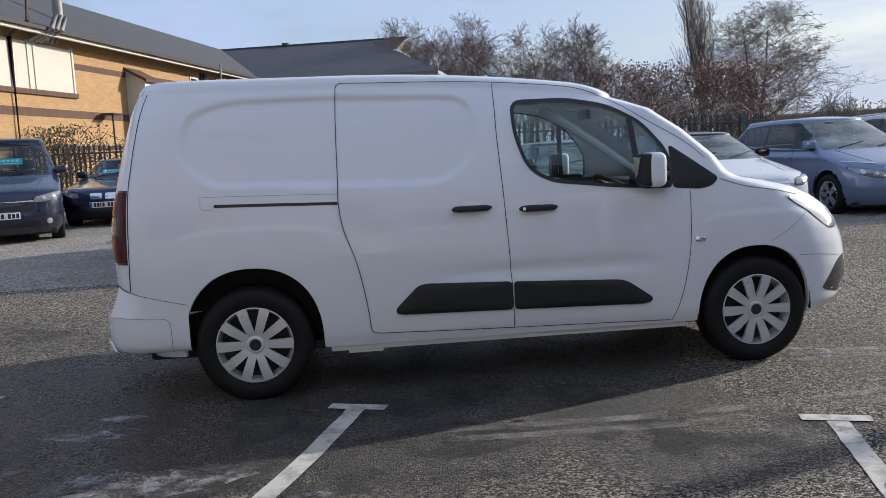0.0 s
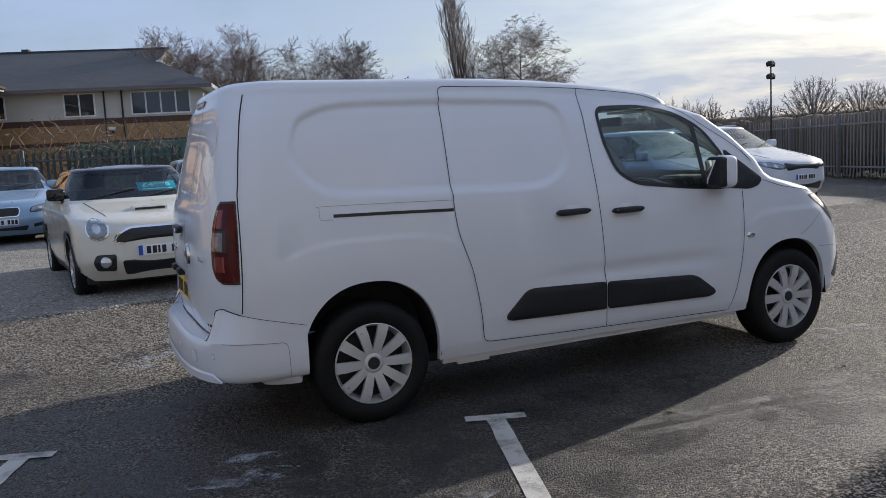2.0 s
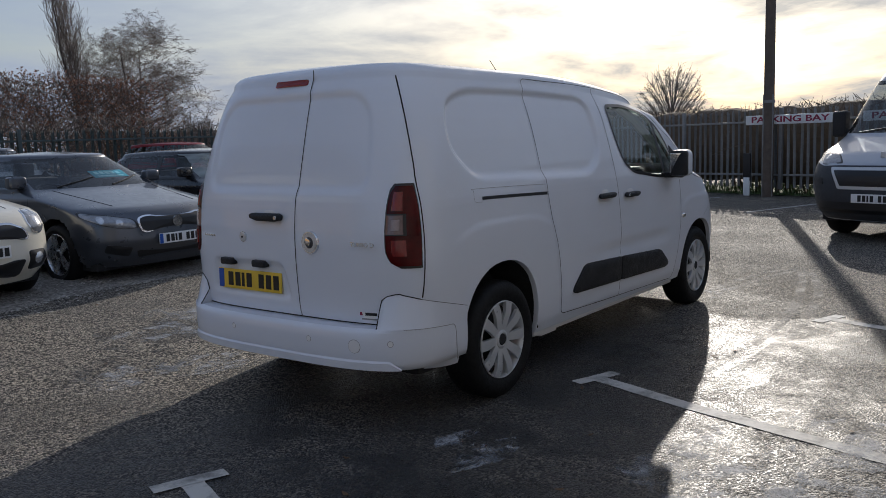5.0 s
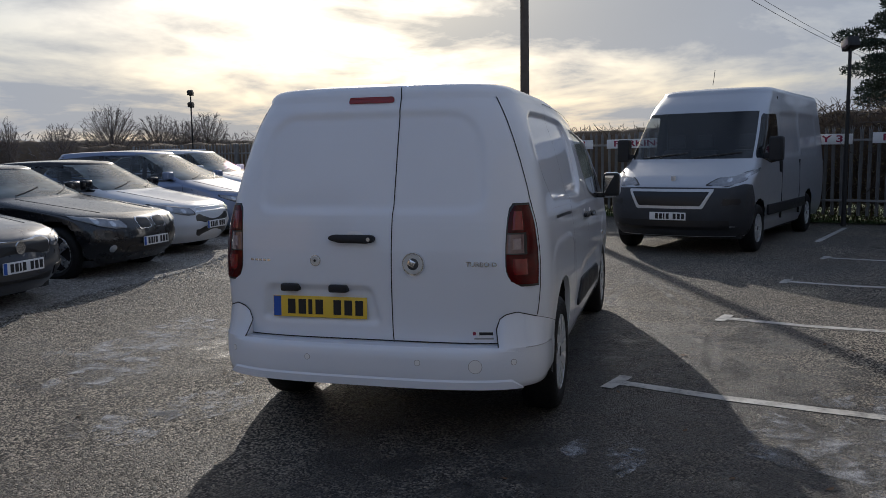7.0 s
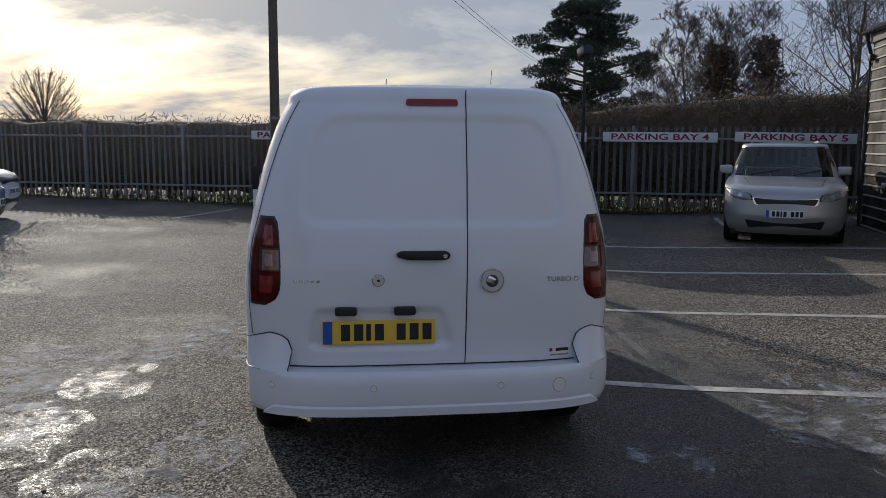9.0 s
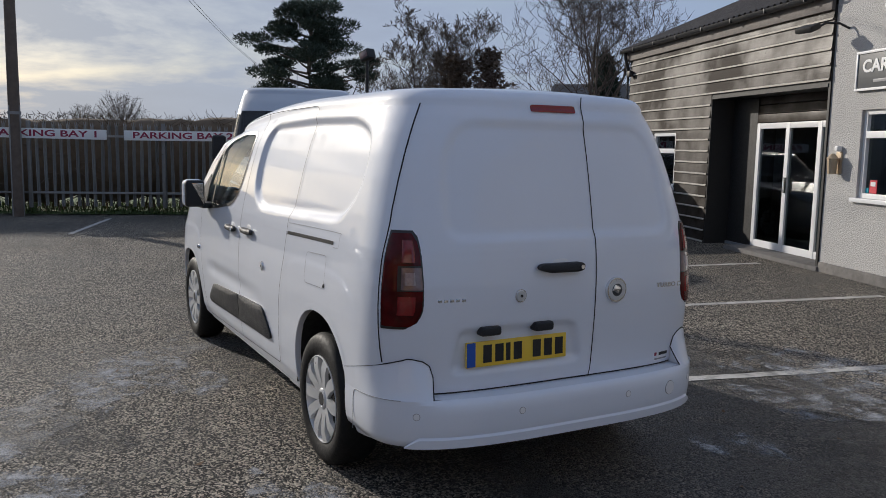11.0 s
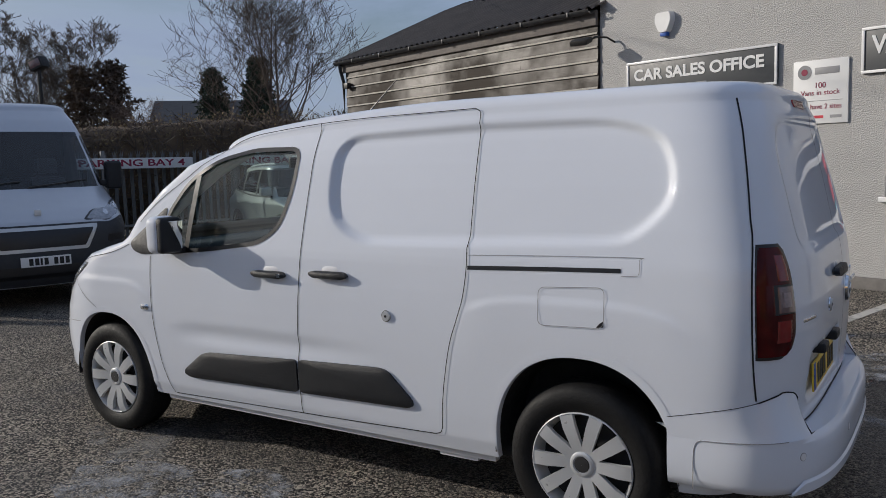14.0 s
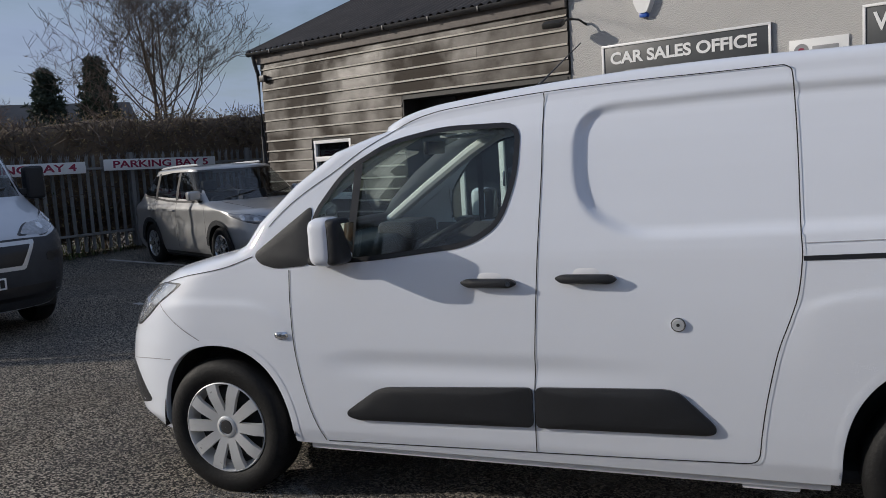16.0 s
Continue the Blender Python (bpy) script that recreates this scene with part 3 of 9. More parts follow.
    def arc(self, s, z, front=True, off=0.0):
        """The point s metres round the corner from the middle of the front (or rear), s positive to the left."""
        X, Y = self.half(z)
        if front:
            X, Y = X[::-1], Y[::-1]
        d = np.r_[0, np.cumsum(np.hypot(np.diff(X), np.diff(Y)))]
        a = abs(s)
        x, y = np.interp(a, d, X), np.interp(a, d, Y)
        e = 0.01
        tx, ty = np.interp(a + e, d, X) - np.interp(max(a - e, 0), d, X), np.interp(a + e, d, Y) - np.interp(max(a - e, 0), d, Y)
        n = math.hypot(tx, ty) or 1
        nx, ny = (ty / n, -tx / n) if front else (-ty / n, tx / n)
        if front and nx < 0 and abs(ny) < 1e-6:
            nx = -nx
        return Vector((x + nx * off, math.copysign(1, s) * (y + ny * off), z))

    def band(self, ss, lo, hi, off=0.01, n=7, front=True):
        """Verts and faces of a strip round the front or rear, between two heights given at each s."""
        verts, faces = [], []
        for s, a, b in zip(ss, lo, hi):
            rows = [(a + 0.004, off - 0.03), (a, off - 0.006)] + [(a + (b - a) * k / n, off) for k in range(1, n)] + [(b, off - 0.006), (b - 0.004, off - 0.03)]
            verts += [self.arc(s, z, front, o) for z, o in rows]
        m = n + 3
        faces = [(i * m + k, i * m + k + 1, (i + 1) * m + k + 1, (i + 1) * m + k) for i in range(len(ss) - 1) for k in range(m - 1)]
        return verts, faces

    def patch(self, outline, front=True, off=0.006, depth=0.03, rings=4, dome=0.0):
        """Verts and faces of a piece that lies on the front or rear: an outline in (s, z), its skin and its rim."""
        o = np.array(outline, float)
        c = o.mean(0)
        verts, faces, n = [], [], len(o)
        for k in range(rings + 1):
            f = 1 - k / rings
            for q in o:
                s, z = c + (q - c) * f
                verts.append(self.arc(s, z, front, off + dome * (1 - f * f)))
        for k in range(rings):
            for i in range(n):
                faces.append((k * n + i, k * n + (i + 1) % n, (k + 1) * n + (i + 1) % n, (k + 1) * n + i))
        b = len(verts)
        for s, z in o:
            verts.append(self.arc(s, z, front, off - depth))
        for i in range(n):
            faces.append((b + i, b + (i + 1) % n, (i + 1) % n, i))
        return verts, faces


def grid_faces(nl, nc):
    return np.array([(i * nc + j, (i + 1) * nc + j, (i + 1) * nc + (j + 1) % nc, i * nc + (j + 1) % nc) for i in range(nl - 1) for j in range(nc)])


def snap_to(polys, xz, use, shape):
    """Moves the grid's (x, z) so that edges which cross an outline end on it. Returns which points moved."""
    moved = np.zeros(len(xz), bool)
    idx = np.arange(len(xz)).reshape(shape)
    for poly in polys:
        lo, hi = poly.min(0) - 0.1, poly.max(0) + 0.1
        reg = use & (xz[:, 0] > lo[0]) & (xz[:, 0] < hi[0]) & (xz[:, 1] > lo[1]) & (xz[:, 1] < hi[1])
        ids = np.where(reg)[0]
        d = np.full(len(xz), np.nan)
        near = np.zeros_like(xz)
        d[ids], near[ids] = poly_sd(poly, xz[ids])
        pick = np.zeros(len(xz), bool)
        for a, b in ((idx[:-1].ravel(), idx[1:].ravel()), (idx[:, :-1].ravel(), idx[:, 1:].ravel())):
            with np.errstate(invalid="ignore"):
                cross = d[a] * d[b] < 0
            a, b = a[cross], b[cross]
            first = np.abs(d[a]) <= np.abs(d[b])
            pick[np.where(first, a, b)] = True
        pick &= ~moved
        xz[pick] = near[pick]
        moved |= pick
    return moved


def use_faces(V, F, keep):
    """The verts and faces of a chosen part of a mesh."""
    F = F[keep]
    ids, inv = np.unique(F, return_inverse=True)
    return V[ids], inv.reshape(F.shape)


def wheel(parent, x, y, z, R, rim, width, spokes, cap_mat, side, wide=0.5, steer=0.0, hub="hub_cap", tyre_mat=None, style="flat"):
    """A wheel on its side of the car: tyre > rim, spokes, hub."""
    piv = thing("wheel")
    piv.parent = parent
    piv.matrix_local = pose(x, y, z, 0, 0, (0 if side > 0 else 180) + steer)
    w = width / 2
    prof = [(rim * 0.97, -w * 0.9), (rim + 0.02, -w), (R - 0.05, -w * 1.02), (R - 0.015, -w * 0.88), (R, -w * 0.6), (R, w * 0.6), (R - 0.012, w * 0.84),
            (R - 0.03, w * 0.98), (R - 0.06, w * 1.03), (rim + 0.03, w), (rim + 0.006, w * 0.93), (rim * 0.98, w * 0.86)]
    v, f = lathe(prof, 56)
    mk("tyre", v, f, tyre_mat or M_TYRE, piv)
    v, f = lathe([(rim * 0.985, w * 0.86), (rim * 0.985, w * 0.93), (rim * 0.965, w * 0.95), (rim * 0.95, w * 0.88), (rim * 0.88, w * 0.5), (rim * 0.86, 0.0)], 48)
    mk("rim", v, f, cap_mat, piv)
    v, f = lathe([(rim * 0.9, w * 0.25), (rim * 0.6, w * 0.3), (0.001, w * 0.3)], 32)
    mk("brake_drum", v, f, M_RIMDARK, piv)
    bm = bmesh.new()
    for k in range(spokes):
        a = 2 * math.pi * k / spokes
        half = math.pi / spokes * wide
        r0, r1 = rim * 0.22, rim * 0.95
        q = Matrix.Rotation(-a, 4, "Y")
        k10 = 10 / spokes * wide / 0.62
        h0, h1 = rim * 0.098 * k10, rim * 0.132 * k10
        y0, y1, t = w * 0.82, w * 0.93, 0.02
        ym = w * 0.99
        rm = rim * 0.72
        hm = rim * 0.124 * k10
        top = [(r0, y0, -h0), (rm, ym, -hm), (r1, y1, -h1), (r1, y1, h1), (rm, ym, hm), (r0, y0, h0)]
        tv = [bm.verts.new(q @ Vector(p)) for p in top]
        bv = [bm.verts.new(q @ (Vector(p) * 1 - Vector((0, t, 0)))) for p in top]
        bm.faces.new((tv[0], tv[1], tv[4], tv[5]))
        bm.faces.new((tv[1], tv[2], tv[3], tv[4]))
        for i in range(6):
            bm.faces.new((tv[i], tv[(i + 1) % 6], bv[(i + 1) % 6], bv[i]))
    part("spokes", bm, cap_mat, piv, sharp=25)
    v, f = lathe([(rim * 0.25, w * 0.70), (rim * 0.235, w * 0.86), (rim * 0.20, w * 0.90), (rim * 0.17, w * 0.90), (rim * 0.165, w * 0.86), (0.001, w * 0.85)], 32)
    mk(hub, v, f, cap_mat, piv)
    v, f = lathe([(rim * 0.15, w * 0.86), (rim * 0.14, w * 0.90), (0.001, w * 0.91)], 24)
    mk("hub_badge", v, f, M_RIMDARK, piv)
    return piv


def number_plate(parent, m, colour, blue=True, scale=1.0):
    """A plate, its characters shown as plain bars."""
    holder = thing("number_plate")
    holder.parent = parent
    holder.matrix_local = m
    part("plate", box((-0.26 * scale, -0.055, -0.004), (0.26 * scale, 0.055, 0.004), 0.003), colour, holder)
    if blue:
        part("blue_band", box((-0.257 * scale, -0.052, 0.0035), (-0.215 * scale, 0.052, 0.0055)), M_BLUE, holder)
    xs = [-0.155, -0.095, -0.05, 0.0, 0.10, 0.16, 0.22]
    for k, x in enumerate(xs):
        wd = 0.011 if k == 2 else 0.021
        part("bar", box(((x - wd) * scale, -0.0385, 0.0035), ((x + wd) * scale, 0.0385, 0.0058)), M_INK, holder)
    return holder

# ---- the white panel van ----
van = thing("panel_van", pose(0, 0, 0), "white long panel van with wet paint parked on tarmac", "van")
VAN_ROWS = (
    (0.27, -0.66, 3.70, 0.845, 0.45, 4.0, 0.62, 2.5), (0.34, -0.70, 3.80, 0.868, 0.45, 4.0, 0.66, 2.4), (0.45, -0.76, 3.852, 0.882, 0.45, 4.0, 0.74, 2.35),
    (0.56, -0.795, 3.857, 0.890, 0.45, 4.0, 0.76, 2.35), (0.70, -0.805, 3.835, 0.897, 0.45, 4.0, 0.76, 2.3), (0.80, -0.81, 3.795, 0.898, 0.45, 4.0, 0.74, 2.25),
    (0.90, -0.812, 3.71, 0.895, 0.45, 4.0, 0.68, 2.25), (0.98, -0.81, 3.585, 0.890, 0.45, 4.0, 0.60, 2.3), (1.04, -0.805, 3.42, 0.884, 0.45, 4.0, 0.46, 2.5),
    (1.09, -0.80, 3.21, 0.879, 0.45, 4.0, 0.38, 2.5), (1.125, -0.795, 3.02, 0.874, 0.45, 4.0, 0.28, 2.5), (1.16, -0.788, 2.925, 0.867, 0.45, 4.0, 0.22, 2.6),
    (1.26, -0.768, 2.83, 0.847, 0.45, 4.0, 0.175, 2.6), (1.42, -0.732, 2.645, 0.808, 0.45, 4.0, 0.165, 2.6), (1.53, -0.705, 2.485, 0.775, 0.45, 4.0, 0.165, 2.6),
    (1.62, -0.680, 2.385, 0.743, 0.45, 4.0, 0.17, 2.6), (1.69, -0.655, 2.312, 0.712, 0.45, 4.0, 0.18, 2.6), (1.74, -0.630, 2.25, 0.688, 0.45, 4.0, 0.20, 2.6))


def van_bend(x, z):
    """The roof falls away towards the windscreen."""
    return -np.clip((z - 1.55) / 0.19, 0, 1) * 0.082 * np.clip((x - 0.55) / 1.35, 0, 1.16) ** 2


VS = Shell(VAN_ROWS, 0.072, 0.016, van_bend, rings=120, n_rear=84, n_side=270, n_front=36)
X, Y, Z = VS.grid()
NL, NC = X.shape
half_n = VS.nr + VS.ns + VS.nf
col = np.arange(NC)
side_col = ((col >= VS.nr - 36) & (col < VS.nr + VS.ns + 14)) | ((col > 2 * half_n - 2 - (VS.nr + VS.ns + 14)) & (col <= 2 * half_n - 2 - (VS.nr - 36)))
SIDE = np.broadcast_to(side_col, X.shape) & (Z < 1.76)

WIN = round_poly([(1.53, 1.618), (1.538, 1.42), (1.60, 1.235), (1.73, 1.155), (2.12, 1.108), (2.455, 1.085), (2.435, 1.29), (2.29, 1.47), (2.09, 1.58), (1.86, 1.622)], 0.07)


def arch_outline(cx, cz, a, b, p=2.25):
    th = np.linspace(0, np.pi, 60)
    up = [(cx + a * np.sign(np.cos(t)) * abs(np.cos(t)) ** (2 / p), cz + b * abs(np.sin(t)) ** (2 / p)) for t in th]
    return np.array(up + [(cx - a - 0.01, 0.0), (cx + a + 0.01, 0.0)])


ARCH_R, ARCH_F = arch_outline(0.005, 0.33, 0.380, 0.424), arch_outline(2.965, 0.30, 0.352, 0.412)
xz = np.stack([X.ravel(), Z.ravel()], 1)
flat_side = SIDE.ravel()
snapped = snap_to((WIN, ARCH_R, ARCH_F), xz, flat_side, X.shape)


def side_feature(P):
    """How far the side lies inwards at points (x, z): the pressed panels, the swage over the rear wheel, the door hollow."""
    panel = round_poly([(-0.28, 1.635), (-0.350, 1.52), (-0.362, 1.36), (-0.20, 1.203), (0.5, 1.178), (1.09, 1.166), (1.24, 1.24), (1.306, 1.36), (1.312, 1.60),
                        (1.22, 1.675), (0.5, 1.697), (-0.06, 1.692)], 0.10)
    d, _ = poly_sd(panel, P)
    t = np.clip(-d / 0.034, 0, 1)
    out = 0.025 * (0.8 * t + 0.2 * t * t * (3 - 2 * t))
    # swage: the flank above the rear wheel stands a little proud below z 0.98
    x, z = P[:, 0], P[:, 1]
    for cx, hw, zt in ((0.05, 0.52, 0.99), (2.98, 0.42, 0.93)):
        e = np.clip(1 - ((x - cx) / hw) ** 2, 0, 1)
        top = zt - 0.10 * ((x - cx) / hw) ** 4
        b = np.clip((top - z) / 0.03, 0, 1) * np.clip((z - top + 0.30) / 0.27, 0, 1)
        out -= 0.0055 * b * np.clip(e * 2.5, 0, 1)
    # hollow along the doors over the rubbing strip
    hz = np.clip(1 - np.abs(z - 0.655) / 0.075, 0, 1)
    hx = np.clip((x - 0.95) / 0.5, 0, 1) * np.clip((2.42 - x) / 0.25, 0, 1)
    out += 0.012 * hz * hz * (3 - 2 * hz) * hx
    return out


def van_side(x, z, off=0.0, side=1):
    """A point on the van's flank."""
    x, z = float(x), float(z)
    f = float(side_feature(np.array([[x, z]]))[0])
    zb = VS.unbend(x, z)
    return Vector((x, side * (float(VS.width(x, zb)) - f + off), z))


ids = np.where(flat_side)[0]
yy = np.abs(Y.ravel()).copy()
sgn = np.where(Y.ravel() < 0, -1.0, 1.0)
order = ids[snapped[ids]]
for i in order:
    zb = VS.unbend(xz[i, 0], xz[i, 1])
    yy[i] = VS.width(xz[i, 0], zb)
yy[ids] -= side_feature(xz[ids])
XX = xz[:, 0].copy()
# pressed panels in the rear doors
rear = np.where((np.broadcast_to((col < VS.nr - 16) | (col > NC - VS.nr + 16), X.shape)).ravel() & (Z.ravel() < 1.76))[0]
RP = np.stack([yy[rear] * sgn[rear], xz[rear, 1]], 1)
d1, _ = poly_sd(round_poly([(0.63, 1.155), (0.605, 1.54), (0.50, 1.685), (-0.50, 1.685), (-0.605, 1.54), (-0.63, 1.155)], 0.12, 8), RP)
d2, _ = poly_sd(round_poly([(0.60, 0.60), (0.56, 0.805), (-0.04, 0.805), (-0.09, 0.60)], 0.05), RP)
t1, t2 = np.clip(-d1 / 0.05, 0, 1), np.clip(-d2 / 0.03, 0, 1)
XX[rear] += 0.015 * t1 * t1 * (3 - 2 * t1) + 0.022 * t2 * t2 * (3 - 2 * t2)
V = np.stack([XX, yy * sgn, xz[:, 1]], 1)
F = grid_faces(NL, NC)
cen = V[F].mean(1)
sidef = flat_side[F].all(1)
hole = np.zeros(len(F), bool)
glass_side = np.zeros(len(F), bool)
pc = np.stack([cen[:, 0], cen[:, 2]], 1)
dw, _ = poly_sd(WIN, pc)
glass_side = sidef & (dw < 0)
for poly in (ARCH_R, ARCH_F):
    da, _ = poly_sd(poly, pc)
    hole |= sidef & (da < 0.012)
fc = (F[:, 0] % NC)
fl = F[:, 0] // NC
midf = np.minimum(np.abs(fc - (half_n - 1)), 9999)
screen = (midf < VS.nf - 9) & (cen[:, 2] > 1.17) & (cen[:, 2] < 1.72) & (fl < len(VS.levels) - 1)
body_keep = ~(hole | glass_side | screen)
v, f = use_faces(V, F, body_keep)
mk("body", v, f, M_WHITE, van, sharp=50)
v, f = use_faces(V, F, screen)
mk("windscreen", v, f, M_GLASS, van, "clear windscreen glass").visible_shadow = False


def ribbon(line, width, side, off=0.003, mat=None, name="panel_gap", parent=None):
    """A thin strip that follows the flank along a line of (x, z)."""
    p = np.array(line)
    t = np.gradient(p, axis=0)
    t /= np.linalg.norm(t, axis=1)[:, None] + 1e-9
    nrm = np.stack([-t[:, 1], t[:, 0]], 1)
    verts, faces = [], []
    for q, n in zip(p, nrm):
        for s in (-0.5, 0.5):
            a = q + n * width * s
            verts.append(van_side(a[0], a[1], off, side))
    for i in range(len(p) - 1):
        faces.append((2 * i, 2 * i + 1, 2 * i + 3, 2 * i + 2))
    return mk(name, verts, faces, mat or M_SEAM, parent or van)


def plate_on_side(outline, side, off, thick, mat, name, rings=3, parent=None, label="", dome=0.0):
    """A piece with an outline in (x, z) that lies on the flank."""
    o = np.array(outline, float)
    c = o.mean(0)
    verts, faces, n = [], [], len(o)
    for k in range(rings + 1):
        fr = 1 - k / rings
        for q in o:
            a = c + (q - c) * fr
            verts.append(van_side(a[0], a[1], off + thick + dome * (1 - fr ** 2) - (0.006 if k == 0 else 0), side))
    for k in range(rings):
        for i in range(n):
            faces.append((k * n + i, k * n + (i + 1) % n, (k + 1) * n + (i + 1) % n, (k + 1) * n + i))
    b = len(verts)
    for q in o:
        verts.append(van_side(q[0], q[1], off - 0.004, side))
    for i in range(n):
        faces.append((b + i, b + (i + 1) % n, (i + 1) % n, i))
    if side < 0:
        faces = [fa[::-1] for fa in faces]
    return mk(name, verts, faces, mat, parent or van, label)


SEAMS = dict(
    slide_rear=[(0.56, 1.762), (0.535, 1.75), (0.527, 1.72), (0.52, 1.60), (0.515, 1.433), (0.511, 1.17), (0.508, 1.10), (0.522, 0.97), (0.552, 0.87), (0.59, 0.76), (0.628, 0.58), (0.648, 0.44), (0.655, 0.37),
                (0.672, 0.343), (0.71, 0.335)],
    slide_bottom=[(0.70, 0.335), (1.1, 0.322), (1.487, 0.312)],
    door_rear=[(1.437, 1.735), (1.432, 1.56), (1.432, 1.39), (1.45, 1.01), (1.474, 0.615), (1.488, 0.313)],
    door_bottom=[(1.487, 0.312), (2.0, 0.30), (2.44, 0.289)],
    door_front=[(2.555, 1.06), (2.556, 0.90), (2.547, 0.68), (2.505, 0.44), (2.45, 0.289)],
    roof_line=[(0.56, 1.762), (0.8, 1.757), (1.1, 1.752), (1.437, 1.738), (1.753, 1.712), (1.92, 1.69), (2.05, 1.65), (2.18, 1.578), (2.337, 1.475), (2.483, 1.388), (2.589, 1.312), (2.66, 1.245)],
    rear_corner=[(-0.525, 1.742), (-0.560, 1.628), (-0.594, 1.451), (-0.616, 1.30), (-0.630, 1.195), (-0.645, 0.812), (-0.655, 0.66)],
    bonnet=[(2.742, 1.118), (2.90, 1.068), (3.12, 1.03), (3.31, 0.985)],
    wing_front=[(3.055, 0.735), (3.16, 0.795), (3.27, 0.87), (3.335, 0.915)], bumper_top=[(3.24, 0.637), (3.40, 0.628), (3.60, 0.600)])
for s in (1, -1):
    for key, line in SEAMS.items():
        ribbon(smooth_line(line), 0.0035 if key in ("roof_line", "bonnet", "wing_front", "bumper_top") else (0.0055 if key == "rear_corner" else 0.0042), s, 0.005 if key == "slide_rear" else 0.002, M_GREYINK if key in ("wing_front", "bumper_top") else None)
    # slot of the sliding door's rail, and its cover
    ribbon(smooth_line([(-0.168, 1.107), (0.17, 1.099), (0.505, 1.089)]), 0.017, s, 0.002, M_TRIM, "door_rail")
    ribbon(smooth_line([(0.505, 1.141), (0.2, 1.150), (-0.22, 1.158), (-0.238, 1.150), (-0.240, 1.10), (-0.225, 1.090), (-0.17, 1.088)]), 0.0022, s, 0.003, M_GREYINK)
    # window glass in two panes, rubber and divider
    glass_frame = ribbon(np.vstack([WIN, WIN[:1]]), 0.021, s, 0.003, M_TRIM, "window_seal")
    v, f = use_faces(V, F, glass_side & (np.sign(cen[:, 1]) == s))
    v = v - np.array([0, s * 0.008, 0])
    pane = mk("door_window", v, f, M_GLASS, van, "clear cab door window")
    pane.visible_shadow = False
    ribbon(smooth_line([(2.225, 1.497), (2.24, 1.3), (2.26, 1.095)]), 0.035, s, 0.004, M_TRIM, "window_divider")
    plate_on_side(round_poly([(2.445, 1.335), (2.60, 1.225), (2.735, 1.128), (2.70, 1.085), (2.62, 1.065), (2.452, 1.080)], 0.03), s, 0.0, 0.010, M_BLACKP, "mirror_base_panel")
    # rubbing strips, in two lengths
    lo = [(0.80, 0.448), (0.803, 0.475), (0.93, 0.598), (0.98, 0.608), (1.474, 0.590), (1.478, 0.424), (0.83, 0.437)]
    hi = [(1.486, 0.589), (2.12, 0.560), (2.17, 0.545), (2.315, 0.445), (2.318, 0.42), (2.27, 0.405), (1.490, 0.424)]
    for poly in (lo, hi):
        plate_on_side(round_poly(poly, 0.025), s, 0.0, 0.018, M_BLACKP, "rubbing_strip", rings=5, dome=0.006)
    # door handles with their hollows
    for x0, x1, zc in ((1.135, 1.378, 1.022), (1.522, 1.76, 1.006)):
        xc = (x0 + x1) / 2
        plate_on_side(round_poly([(xc - 0.07, zc + 0.012), (xc - 0.05, zc + 0.045), (xc + 0.05, zc + 0.045), (xc + 0.07, zc + 0.012), (xc + 0.05, zc - 0.03), (xc - 0.05, zc - 0.03)], 0.03),
                      s, 0.0, 0.0025, M_WHITEB, "handle_cup")
        handle = plate_on_side(round_poly([(x0, zc - 0.004), (x0 + 0.025, zc + 0.016), (x1 - 0.03, zc + 0.016), (x1, zc + 0.004), (x1 - 0.03, zc - 0.017), (x0 + 0.03, zc - 0.019)], 0.02),
                               s, 0.012, 0.022, M_BLACKP, "door_handle", dome=0.006)
        if x0 > 1.4:
            p = van_side(x0 + 0.032, zc, 0.036, s)
            part("key_cap", cyl(p, p + Vector((0, s * 0.006, 0)), 0.010, n=16), M_CHROME, handle)
    plate_on_side(round_poly([(2.575, 0.768), (2.585, 0.79), (2.64, 0.785), (2.648, 0.768), (2.635, 0.752), (2.588, 0.754)], 0.012), s, 0.0, 0.008, M_CHROME, "side_indicator", dome=0.004)
    # mirror: arm, housing, cap, glass
    mir = thing("door_mirror")
    mir.parent = van
    part("mirror_arm", box((2.26, s * 0.85, 1.085), (2.42, s * 0.955, 1.125), 0.015), M_BLACKP, mir)
    part("mirror_housing", box((2.205, s * 0.937, 1.100), (2.272, s * 1.071, 1.288), 0.03, seg=4), M_BLACKP, mir)
    part("mirror_cap", box((2.232, s * 0.930, 1.096), (2.350, s * 1.078, 1.294), 0.055, seg=6), M_WHITE, mir, "white painted mirror cap")
    part("mirror_glass", box((-0.003, -0.055, -0.073), (0.003, 0.055, 0.073), 0.002, m=pose(2.213, s * 1.004, 1.196, 0, -9, -s * 17)), M_MIRROR, mir)

# fuel flap and deadlock on the left flank
ribbon(np.vstack([round_poly([(0.172, 1.028), (-0.106, 1.04), (-0.108, 0.885), (0.17, 0.876)], 0.03)] * 1 + [round_poly([(0.172, 1.028), (-0.106, 1.04), (-0.108, 0.885), (0.17, 0.876)], 0.03)[:1]]), 0.0026, 1, 0.0045, M_GREYINK, name="fuel_flap_gap")
plate_on_side(round_poly([(-0.108, 0.915), (-0.108, 0.885), (-0.07, 0.882), (-0.09, 0.905)], 0.008), 1, 0, 0.003, M_TRIM, "fuel_flap_grip")


